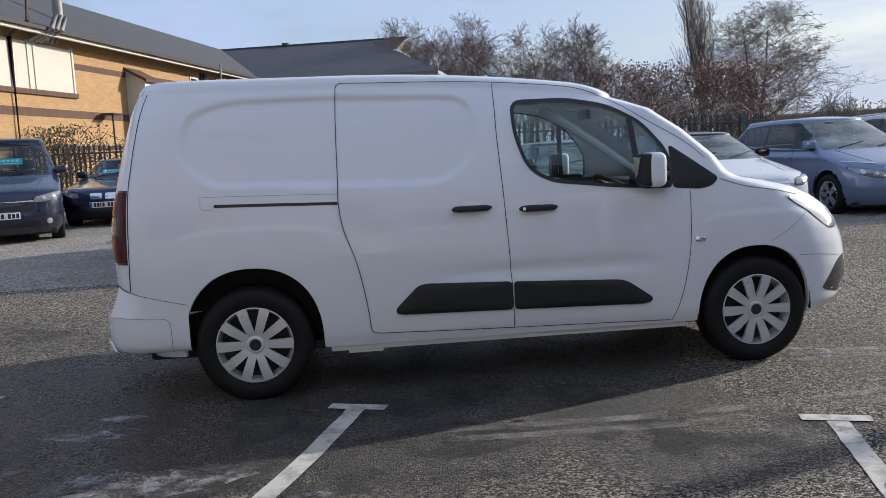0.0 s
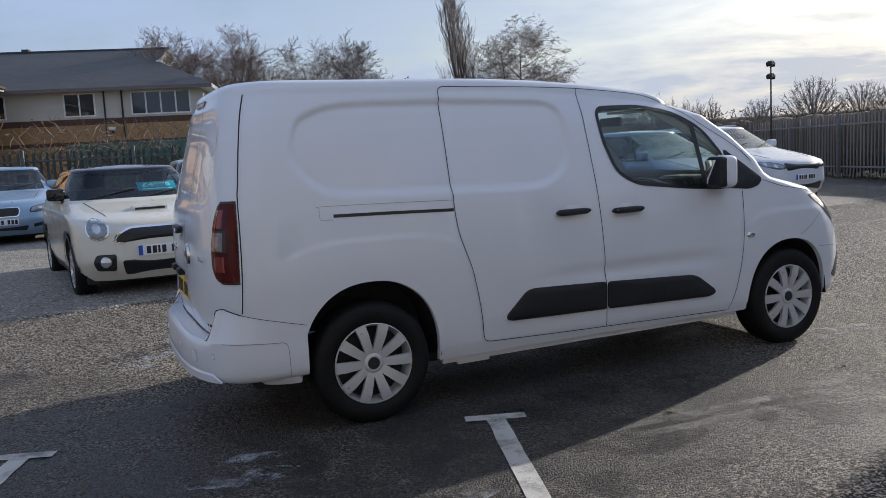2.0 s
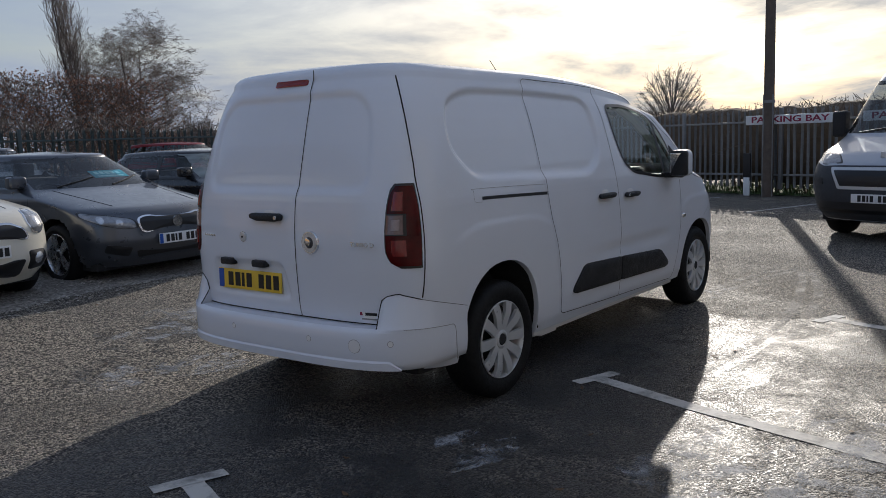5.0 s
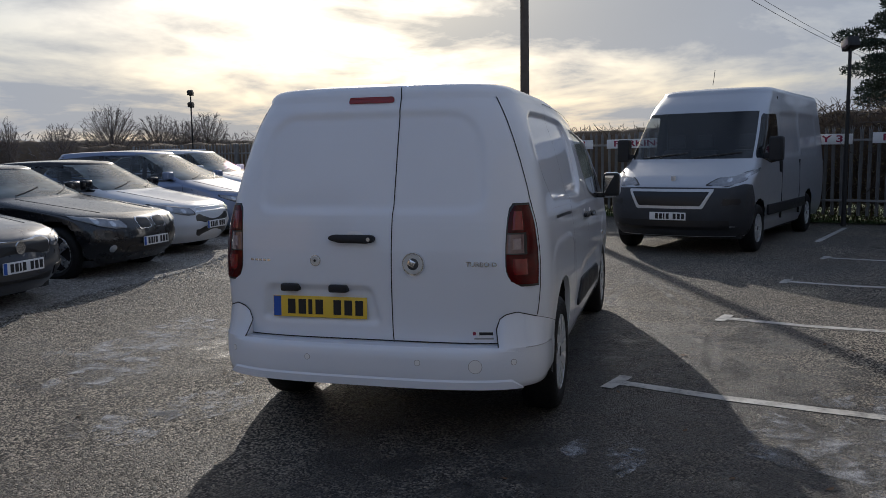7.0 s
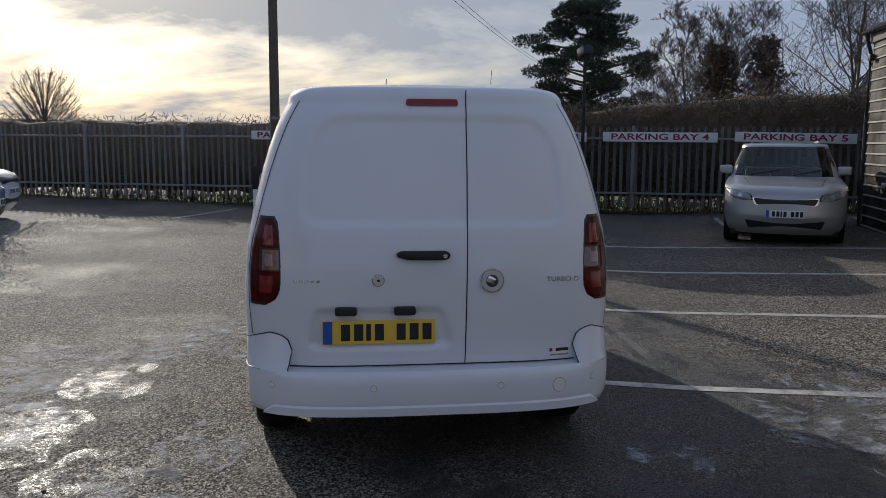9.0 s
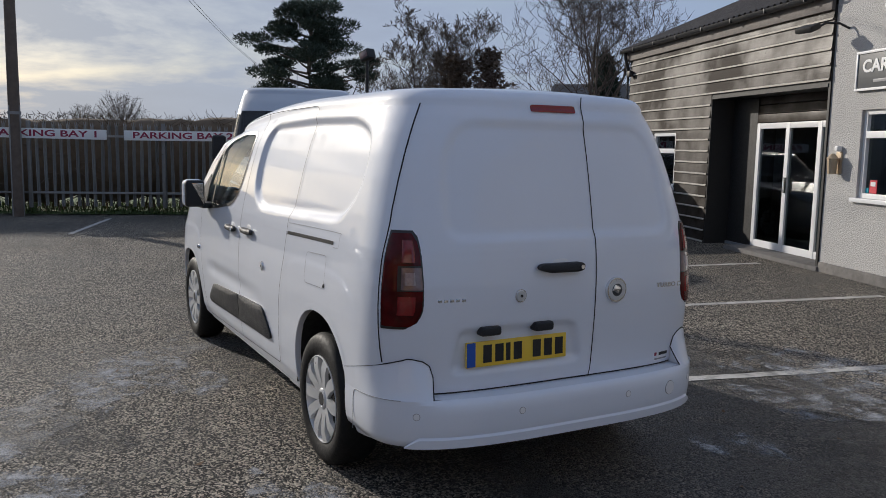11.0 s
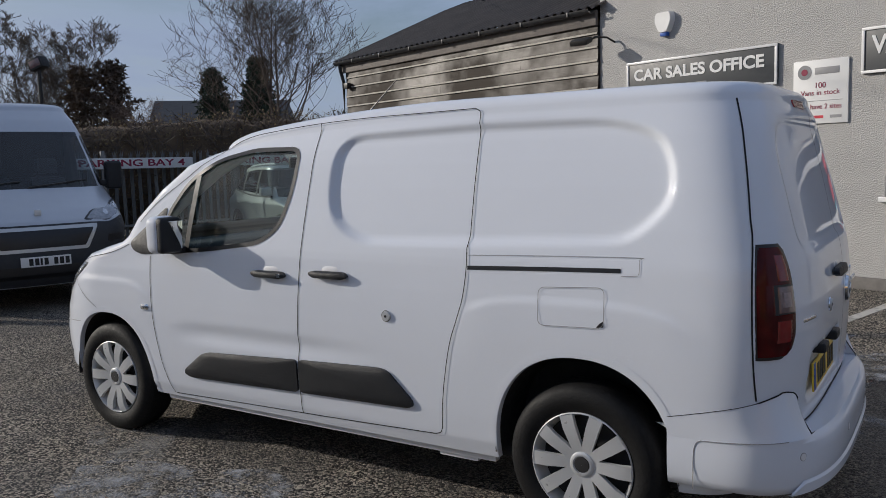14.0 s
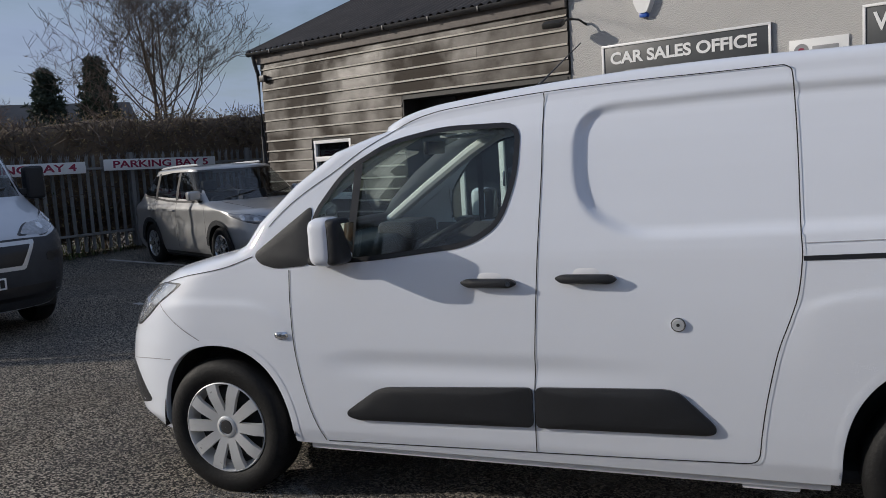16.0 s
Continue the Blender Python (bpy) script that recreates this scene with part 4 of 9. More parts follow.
def deadlock(p, axis, r=0.024):
    a = Vector(axis)
    lock = part("deadlock", cyl(p, p + a * 0.011, r, r * 0.86, 28), M_CAP, van, "round steel deadlock")
    part("lock_core", cyl(p + a * 0.0105, p + a * 0.0125, r * 0.26, n=16), M_RIMDARK, lock)
    part("lock_ring", cyl(p + a * 0.0, p + a * 0.005, r * 1.12, r * 1.1, 28), M_CHROME, lock)


deadlock(van_side(0.925, 0.852, 0, 1), (0, 1, 0))


def rear_pt(y, z, off=0.0):
    p = np.array([[y, z]])
    a, _ = poly_sd(round_poly([(0.63, 1.155), (0.605, 1.54), (0.50, 1.685), (-0.50, 1.685), (-0.605, 1.54), (-0.63, 1.155)], 0.12, 8), p)
    b, _ = poly_sd(round_poly([(0.60, 0.60), (0.56, 0.805), (-0.04, 0.805), (-0.09, 0.60)], 0.05), p)
    ta, tb2 = np.clip(-a / 0.05, 0, 1)[0], np.clip(-b / 0.03, 0, 1)[0]
    x = VS.rear_at(y, z) + 0.015 * ta * ta * (3 - 2 * ta) + 0.022 * tb2 * tb2 * (3 - 2 * tb2)
    return Vector((float(x) - off, y, z))


def rear_ribbon(line, width, off=0.0015, mat=None, name="panel_gap"):
    p = np.array(line)
    t = np.gradient(p, axis=0)
    t /= np.linalg.norm(t, axis=1)[:, None] + 1e-9
    nrm = np.stack([-t[:, 1], t[:, 0]], 1)
    verts = [rear_pt(*(q + n * width * s), off) for q, n in zip(p, nrm) for s in (-0.5, 0.5)]
    faces = [(2 * i, 2 * i + 2, 2 * i + 3, 2 * i + 1) for i in range(len(p) - 1)]
    return mk(name, verts, faces, mat or M_SEAM, van)


def rear_piece(outline, off, thick, mat, name, label="", dome=0.0, parent=None, rings=3):
    o = np.array(outline, float)
    c, n = o.mean(0), len(o)
    verts, faces = [], []
    for k in range(rings + 1):
        fr = 1 - k / rings
        verts += [rear_pt(*(c + (q - c) * fr), off + thick + dome * (1 - fr * fr) - (0.004 if k == 0 else 0)) for q in o]
    for k in range(rings):
        faces += [(k * n + i, k * n + (i + 1) % n, (k + 1) * n + (i + 1) % n, (k + 1) * n + i) for i in range(n)]
    b = len(verts)
    verts += [rear_pt(*q, off - 0.004) for q in o]
    faces += [(b + i, b + (i + 1) % n, (i + 1) % n, i) for i in range(n)]
    return mk(name, verts, faces, mat, parent or van, label)


rear_ribbon(smooth_line([(-0.155, 1.795), (-0.153, 1.70), (-0.150, 1.40), (-0.146, 1.20), (-0.144, 1.10), (-0.140, 0.8), (-0.138, 0.505)]), 0.0055)
rear_piece(round_poly([(0.125, 1.752), (-0.115, 1.752), (-0.118, 1.72), (0.128, 1.72)], 0.012), 0, 0.010, M_REDBRIGHT, "high_brake_light", "slim red high-level brake light")
rear_piece(round_poly([(0.12, 1.058), (0.085, 1.082), (0.02, 1.082), (-0.015, 1.058), (0.01, 1.03), (0.10, 1.03)], 0.02), 0, 0.002, M_WHITEB, "handle_cup")
rear_piece(round_poly([(0.188, 1.050), (0.165, 1.062), (-0.04, 1.062), (-0.062, 1.050), (-0.055, 1.026), (-0.02, 1.020), (0.13, 1.022), (0.18, 1.035)], 0.012), 0.012, 0.022, M_BLACKP, "rear_door_handle", dome=0.005)
p = rear_pt(-0.035, 1.042, 0.040)
part("key_cap", cyl(p, p + Vector((-0.006, 0, 0)), 0.010, n=16), M_CHROME, van)
deadlock(rear_pt(0.267, 0.928), (-1, 0, 0), 0.026)
# round maker's badge, a plain relief
bp = rear_pt(-0.257, 0.920)
bm = cyl(bp, bp + Vector((-0.012, 0, 0)), 0.060, 0.056, 40)
badge = part("maker_badge", bm, M_CHROME, van, "round chrome maker's badge")
part("badge_disc", cyl(bp + Vector((-0.0118, 0, 0)), bp + Vector((-0.0135, 0, 0)), 0.049, n=36), M_CAP, badge)
part("badge_ring", cyl(bp + Vector((-0.013, 0, 0)), bp + Vector((-0.0150, 0, 0)), 0.030, 0.027, 28), M_SIGNGREY, badge)
part("badge_relief", box((-0.004, -0.019, -0.016), (0.004, 0.019, 0.016), 0.004, m=Matrix.Translation((bp.x - 0.0165, bp.y + 0.006, bp.z + 0.004)) @ pose(0, 0, 0, 28)), M_CHROME, badge)
# model mark as plain bars; engine mark in letters
for k in range(5):
    rear_piece(round_poly([(0.652 - k * 0.026, 0.931), (0.633 - k * 0.026, 0.931), (0.633 - k * 0.026, 0.917), (0.652 - k * 0.026, 0.917)], 0.003), 0, 0.004, M_CHROME, "model_mark")
text_mesh("TURBO D", 0.030, M_CHROME, van, Matrix.Translation(rear_pt(-0.597, 0.921, 0.012)) @ pose(0, 0, 0, 90, 0, -90), "engine_mark", 0.0006, 0.155)
for yc in (0.415, 0.146):
    p = rear_pt(yc, 0.785)
    part("plate_lamp", box((p.x - 0.040, yc - 0.05, 0.766), (p.x + 0.02, yc + 0.05, 0.806), 0.014, seg=3), M_BLACKP, van)
number_plate(van, Matrix.Translation(rear_pt(0.262, 0.684, 0.010)) @ pose(0, 0, 0, 90, 0, -90) @ pose(0, 0, 0, -2, 0, 0), M_YELLOW)
st = rear_piece(round_poly([(-0.538, 0.592), (-0.660, 0.594), (-0.660, 0.534), (-0.538, 0.531)], 0.004), 0, 0.001, M_SIGNW, "dealer_sticker", "small white dealer sticker")
rear_piece(round_poly([(-0.570, 0.584), (-0.649, 0.585), (-0.649, 0.566), (-0.570, 0.565)], 0.002), 0.0015, 0.001, M_INK, "sticker_bar", parent=st)
rear_piece(round_poly([(-0.545, 0.554), (-0.653, 0.555), (-0.653, 0.544), (-0.545, 0.543)], 0.002), 0.0015, 0.001, M_GREYINK, "sticker_bar", parent=st)
rear_piece(round_poly([(-0.545, 0.585), (-0.563, 0.585), (-0.563, 0.566), (-0.545, 0.565)], 0.002), 0.0015, 0.001, M_REDINK, "sticker_bar", parent=st)

# tail lamps wrap the corners
for s in (1, -1):
    def arc_at(yin, z):
        Xh, Yh = VS.half(z)
        dd = np.r_[0, np.cumsum(np.hypot(np.diff(Xh), np.diff(Yh)))]
        return float(np.interp(yin, Yh[:VS.nr], dd[:VS.nr]))

    def arc_x(xs, z):
        Xh, Yh = VS.half(z)
        dd = np.r_[0, np.cumsum(np.hypot(np.diff(Xh), np.diff(Yh)))]
        return float(np.interp(xs, Xh[VS.nr - 50:], dd[VS.nr - 50:]))

    def lamp_piece(rows, off, mat, name, parent, depth=0.03, dome=0.004, f0=0.0, f1=1.0):
        n = 10
        verts, faces = [], []
        for z, yin, xout in rows:
            a, b = arc_at(yin, z), arc_x(xout, z)
            for k in range(n):
                q = k / (n - 1)
                r = f0 + (f1 - f0) * q
                lift = dome * 4 * q * (1 - q) if 0 < k < n - 1 else -0.004
                verts.append(VS.arc(s * (a + (b - a) * r), z, False, off + lift))
        m = len(rows)
        for i in range(m - 1):
            for k in range(n - 1):
                fa = (i * n + k, i * n + k + 1, (i + 1) * n + k + 1, (i + 1) * n + k)
                faces.append(fa if s > 0 else fa[::-1])
        rim = [k for k in range(n)] + [i * n + n - 1 for i in range(1, m)] + [(m - 1) * n + k for k in range(n - 2, -1, -1)] + [i * n for i in range(m - 2, 0, -1)]
        b0 = len(verts)
        for i in rim:
            p = Vector(verts[i])
            inw = Vector((-0.3, 0, p.z)) - p
            verts.append(p + inw.normalized() * depth)
        L = len(rim)
        for i in range(L):
            faces.append((rim[i], rim[(i + 1) % L], b0 + (i + 1) % L, b0 + i))
        return mk(name, verts, faces, mat, parent)

    def inner(z):
        t = (z - 0.81) / 0.40
        return float(np.interp(t, [0, 0.03, 0.08, 0.2, 0.45, 0.8, 0.95, 1.0], [0.775, 0.742, 0.722, 0.704, 0.702, 0.708, 0.716, 0.732]))

    def outer(z):
        return float(np.interp(z, [0.81, 1.21], [-0.650, -0.634]))

    lamp = lamp_piece([(z, inner(z) , outer(z)) for z in np.linspace(0.808, 1.214, 17)], 0.003, M_TRIM, "tail_lamp", van)
    tagged(lamp, "red wrap-round tail lamp with a smoked band")
    lamp_piece([(z, inner(z) + 0.010, outer(z) - 0.008) for z in np.linspace(1.072, 1.203, 7)], 0.007, M_REDL, "upper_lens", lamp)
    lamp_piece([(z, inner(z) + 0.010, outer(z) - 0.008) for z in np.linspace(0.972, 1.064, 7)], 0.007, M_CLEARL, "clear_lens", lamp, f1=0.55)
    lamp_piece([(z, inner(z) + 0.010, outer(z) - 0.008) for z in np.linspace(0.820, 0.966, 8)], 0.007, M_REDL, "lower_lens", lamp)
    lamp_piece([(z, inner(z) + 0.010, outer(z) - 0.008) for z in np.linspace(0.964, 1.074, 5)], 0.0075, M_REDL, "side_lens", lamp, dome=0.002, f0=0.57)
    lamp_piece([(z, inner(z) + 0.010, outer(z) - 0.008) for z in np.linspace(0.992, 1.044, 4)], 0.0135, M_PALECELL, "reversing_cell", lamp, dome=0.001, f0=0.16, f1=0.42)
    lamp_piece([(z, inner(z) + 0.010, outer(z) - 0.008) for z in np.linspace(1.085, 1.175, 5)], 0.0125, M_REDCELL, "stop_cell", lamp, dome=0.002, f0=0.14, f1=0.52)
    lamp_piece([(z, inner(z) + 0.010, outer(z) - 0.008) for z in np.linspace(0.868, 0.945, 5)], 0.0125, M_REDCELL, "turn_cell", lamp, dome=0.002, f0=0.16, f1=0.60)

# rear bumper: a thick moulding round the tail, with wings that rise at the corners
def bump_pt(a, z, d):
    """a round the tail from the right flank to the left, at height z, d outwards."""
    w, xr, L, p, x0 = 0.886, -0.893, 0.42, 3.3, -0.348
    if abs(a) > 0.80:
        t = (abs(a) - 0.80) / 0.20
        x, y, nx, ny = (xr + L) + t * (x0 - xr - L), w, 0, 1
    else:
        ang = (abs(a) / 0.80) * math.pi / 2
        cc, ss = max(math.cos(ang), 1e-6), max(math.sin(ang), 1e-6)
        x, y = xr + L - L * cc ** (2 / p), w * ss ** (2 / p)
        nx, ny = -(cc ** (2 - 2 / p)) / L, (ss ** (2 - 2 / p)) / w
        l = math.hypot(nx, ny)
        nx, ny = nx / l, ny / l
    return Vector((x + nx * d, math.copysign(y + ny * d, a), z))


tt = np.linspace(-1, 1, 84)[1:-1]
seg = np.r_[np.linspace(-1, -0.80, 14), np.sign(tt) * 0.80 * np.abs(tt) ** 0.85, np.linspace(0.80, 1, 14)]
prof = [(0.305, -0.045), (0.318, -0.012), (0.35, -0.002), (0.40, 0.003), (0.455, 0.004), (0.490, 0.001), (0.508, -0.008), (0.516, -0.024)]
verts = []
for a in seg:
    flush = float(np.clip((abs(bump_pt(a, 0.5, 0).y) - 0.64) / 0.12, 0, 1))
    verts += [bump_pt(a, z, d if z < 0.48 else d + (0.003 - d) * flush) for z, d in prof]
P = len(prof)
faces = [(i * P + k, i * P + k + 1, (i + 1) * P + k + 1, (i + 1) * P + k) for i in range(len(seg) - 1) for k in range(P - 1)]
bumper = mk("rear_bumper", verts, faces, M_WHITE, van, "white painted rear bumper with parking sensors", sharp=60)
verts = []
for a in seg:
    p = bump_pt(a, 0.516, -0.024)
    verts += [p, Vector((p.x * 0.80, p.y * 0.94, 0.520))]
faces = [(2 * i, 2 * i + 1, 2 * i + 3, 2 * i + 2) for i in range(len(seg) - 1)]
mk("bumper_ledge", verts, faces, M_WHITE, bumper)
# corner wings above the bar, up to the lamps
for s in (1, -1):
    aw = [a for a in seg if a * s > 0 and abs(bump_pt(a, 0.5, 0).y) > 0.672]
    verts, faces = [], []
    for a in aw:
        q = bump_pt(a, 0.5, 0)
        ya, xa = abs(q.y), q.x
        top = float(np.interp(ya, [0.672, 0.70, 0.73, 0.78, 1], [0.545, 0.645, 0.668, 0.680, 0.683]))
        if xa > -0.76 and ya > 0.8:
            top = float(np.interp(xa, [-0.76, -0.66, -0.348], [0.678, 0.650, 0.572]))
        sink = next((d for d in np.linspace(0.02, -0.12, 71) if (abs(bump_pt(a, top, d).y) < VS.width(bump_pt(a, top, d).x, top) if abs(a) > 0.76 else bump_pt(a, top, d).x > VS.rear_at(bump_pt(a, top, d).y, top))), -0.12) + 0.004
        for k in range(7):
            f = k / 6
            z = 0.500 + (top - 0.500) * f
            verts.append(bump_pt(a, z, 0.003 + (sink - 0.003) * f ** 0.8))
        p = bump_pt(a, top + 0.002, sink - 0.03)
        verts.append(p)
    n = 8
    faces = [(i * n + k, i * n + k + 1, (i + 1) * n + k + 1, (i + 1) * n + k) for i in range(len(aw) - 1) for k in range(n - 1)]
    e0 = 0 if s > 0 else len(aw) - 1
    b0 = len(verts)
    for k in range(7):
        p = Vector(verts[e0 * n + k])
        verts.append(Vector((p.x + 0.10, p.y, p.z)))
    faces += [(e0 * n + k, e0 * n + k + 1, b0 + k + 1, b0 + k) for k in range(6)]
    mk("bumper_wing", verts, faces, M_WHITE, bumper)
    order = range(len(aw)) if s > 0 else range(len(aw) - 1, -1, -1)
    rim = [Vector(verts[e0 * n + k]) for k in (1, 2, 3, 4, 5)] + [Vector(verts[i * n + 6]) for i in order]
    v, f = tube([p + Vector((-0.0015, 0, 0.001)) for p in rim], [0.0026 if p.x < -0.66 else 0.0013 for p in rim], 6)
    mk("panel_gap", v, f, M_SEAM, bumper)
    line = [(0.845, 0.315), (0.845, 0.40), (0.842, 0.455), (0.83, 0.485), (0.80, 0.500), (0.70, 0.510), (0.52, 0.516)]
    pts = [bump_pt(s * a, z, 0.0042) for a, z in smooth_line(line, 0.02)]
    v, f = tube(pts, 0.0016, 5)
    mk("bumper_joint", v, f, M_GREYINK, bumper)
v, f = tube([rear_pt(y, 0.523, 0.001) for y in np.linspace(-0.675, 0.675, 40)], 0.0032, 6)
mk("panel_gap", v, f, M_SEAM, bumper)
# lower skirt panel with a raised lip
verts, faces = [], []
aa = np.linspace(-0.50, 0.50, 44)
for a in aa:
    e = 1.0 if abs(a) < 0.43 else (0.50 - abs(a)) / 0.07
    for z, d in ((0.310, -0.016), (0.314, 0.004), (0.318 + 0.034 * e, 0.008), (0.322 + 0.040 * e, 0.001)):
        verts.append(bump_pt(a, z, d))
faces = [(i * 4 + k, i * 4 + k + 1, (i + 1) * 4 + k + 1, (i + 1) * 4 + k) for i in range(len(aa) - 1) for k in range(3)]
mk("bumper_lip", verts, faces, M_WHITE, bumper)


def on_bumper(y):
    return min(np.linspace(-0.8, 0.8, 1600), key=lambda a: abs(bump_pt(a, 0.5, 0).y - y))


for y, z, r, name in ((0.752, 0.452, 0.013, "parking_sensor"), (0.294, 0.446, 0.013, "parking_sensor"), (-0.292, 0.443, 0.013, "parking_sensor"), (-0.752, 0.448, 0.013, "parking_sensor"),
                      (-0.575, 0.43, 0.032, "tow_eye_cover")):
    a = on_bumper(y)
    d = (bump_pt(a, z, 0.05) - bump_pt(a, z, 0.0)).normalized()
    p = bump_pt(a, z, 0.002)
    part(name, cyl(p - d * 0.01, p + d * 0.004, r, n=24), M_WHITEB, bumper)
    part("joint_ring", cyl(p - d * 0.01, p + d * 0.0025, r + 0.0025, n=24), M_GREYINK, bumper)

# wheels
for x, half_t in ((0.0, 0.784), (2.975, 0.776)):
    for s in (1, -1):
        wheel(van, x, s * half_t, 0.318, 0.326, 0.218, 0.205, 10, M_CAP, s, 0.62)
# wheel wells: dark liners inside the arches
for cx, a, b, cz in ((0.005, 0.39, 0.43, 0.33), (2.965, 0.36, 0.425, 0.30)):
    for s in (1, -1):
        verts, faces = [], []
        for k in range(25):
            t = math.pi * k / 24
            for y in (0.886, 0.60):
                zz2 = cz + b * math.sin(t) ** 0.9
                verts.append((cx + a * math.cos(t), s * (y - (0.02 if y > 0.8 else 0)), zz2))
        faces = [(2 * i, 2 * i + 1, 2 * i + 3, 2 * i + 2) for i in range(24)]
        base = len(verts)
        verts += [(cx, s * 0.60, 0.25)]
        faces += [(2 * i + 1, 2 * i + 3, base) for i in range(24)]
        verts += [(cx + a, s * 0.866, 0.30), (cx + a, s * 0.60, 0.30), (cx - a, s * 0.60, 0.30), (cx - a, s * 0.866, 0.30)]
        faces += [(0, base + 1, base + 2, 1), (49, base + 3, base + 4, 48)]
        mk("wheel_liner", verts, faces, M_UNDER, van)
# narrow turned-in arch edge
for s in (1, -1):
    for poly in (ARCH_R, ARCH_F):
        line = np.vstack([[(poly[0, 0] + 0.004, 0.272)], poly[:60], [(poly[59, 0] - 0.004, 0.272)]])
        fine = np.linspace(0, len(line) - 1, 180)
        line = np.stack([np.interp(fine, np.arange(len(line)), line[:, k]) for k in (0, 1)], 1)
        tg = np.gradient(line, axis=0)
        tg /= np.linalg.norm(tg, axis=1)[:, None] + 1e-9
        out = np.stack([tg[:, 1], -tg[:, 0]], 1)
        verts = []
        for q, d in zip(line, out):
            verts.append(van_side(q[0], q[1], -0.030, s))
            for w3, lift in ((0.0, -0.004), (0.002, 0.0012), (0.018, 0.0022), (0.036, 0.0012)):
                a3 = q + d * w3
                verts.append(van_side(a3[0], max(a3[1], 0.271), lift, s))
        n3 = 5
        faces = [(i * n3 + k, i * n3 + k + 1, (i + 1) * n3 + k + 1, (i + 1) * n3 + k) for i in range(len(line) - 1) for k in range(n3 - 1)]
        mk("arch_edge", verts, faces, M_WHITE, van)
# underside
part("floor_pan", box((-0.60, -0.76, 0.24), (3.20, 0.76, 0.30), 0.03), M_UNDER, van)
for s in (1, -1):
    part("sill_seam", box((0.42, s * 0.80 - 0.02, 0.235), (2.55, s * 0.80 + 0.02, 0.275), 0.008), M_WHITEB, van)
    part("jacking_point", box((0.52, s * 0.79 - 0.015, 0.215), (0.72, s * 0.79 + 0.015, 0.245), 0.006), M_WHITEB, van)
part("rear_axle", cyl((0, -0.72, 0.30), (0, 0.72, 0.30), 0.05), M_UNDER, van)
part("spare_wheel", cyl((0.62, 0, 0.20), (0.62, 0, 0.25), 0.30, n=32), M_UNDER, van)
part("silencer", cyl((-0.45, -0.35, 0.37), (-0.45, 0.25, 0.37), 0.06, n=20), M_UNDER, van)

# cab inside
part("bulkhead", box((1.36, -0.72, 0.32), (1.40, 0.72, 1.66), 0.02), M_CABGREY, van)
part("cab_floor", box((1.40, -0.78, 0.34), (3.0, 0.78, 0.40)), M_DASH, van)
part("roof_lining", box((1.40, -0.60, 1.655), (1.98, 0.60, 1.675), 0.01), M_CABGREY, van)
part("dashboard", box((2.48, -0.76, 0.80), (2.95, 0.76, 1.10), 0.08, seg=4), M_DASH, van)
part("dash_cowl", box((2.42, -0.56, 1.05), (2.66, -0.20, 1.16), 0.05, seg=3), M_DASH, van)
for s in (1, -1):
    part("inner_door", box((1.44, s * 0.79 - 0.012, 0.36), (2.52, s * 0.79 + 0.012, 1.10), 0.02), M_DASH, van)
for y in (0.40, 0.02, -0.40):
    w2 = 0.24 if y else 0.16
    seat = thing("cab_seat")
    seat.parent = van
    part("cushion", box((1.62, y - w2, 0.60), (2.12, y + w2, 0.76), 0.06, seg=3), M_SEATF, seat)
    part("backrest", box((1.50, y - w2, 0.70), (1.66, y + w2, 1.28), 0.06, seg=3, m=None), M_SEATF, seat)
    part("headrest", box((1.49, y - 0.13, 1.30), (1.59, y + 0.13, 1.46), 0.045, seg=3), M_SEATF, seat)
    part("seat_box", box((1.64, y - w2 * 0.9, 0.38), (2.05, y + w2 * 0.9, 0.62), 0.02), M_DASH, seat)
v, f = lathe([(0.185 + 0.016 * math.cos(a), 0.016 * math.sin(a)) for a in np.linspace(0, 2 * math.pi, 11)], 40)
sw = mk("steering_wheel", v, f, M_DASH, van)
sw.matrix_local = pose(2.32, -0.38, 1.06, 0, 0, 90) @ pose(0, 0, 0, -62, 0, 0) @ pose(0, 0, 0, 0, 0, 0)
part("steering_hub", box((-0.17, -0.02, -0.03), (0.17, 0.02, 0.03), 0.02), M_DASH, sw)
part("steering_column", cyl((2.34, -0.38, 1.05), (2.52, -0.38, 0.97), 0.045), M_DASH, van)
part("interior_mirror", box((2.18, -0.12, 1.52), (2.205, 0.12, 1.585), 0.012), M_TRIM, van)
for s in (1, -1):
    v, f = tube([(2.80, s * 0.700, 1.13), (2.52, s * 0.690, 1.33), (2.22, s * 0.650, 1.525), (2.02, s * 0.600, 1.63)], [0.030, 0.034, 0.036, 0.036], 10)
    mk("pillar_lining", v, f, M_CABGREY, van)
    v, f = tube([(1.47, s * 0.775, 1.10), (1.475, s * 0.745, 1.35), (1.48, s * 0.690, 1.62)], [0.045, 0.042, 0.042], 10)
    mk("pillar_lining", v, f, M_CABGREY, van)
part("sun_visor", box((2.05, -0.62, 1.60), (2.22, -0.15, 1.615), 0.006, m=None), M_CABGREY, van)

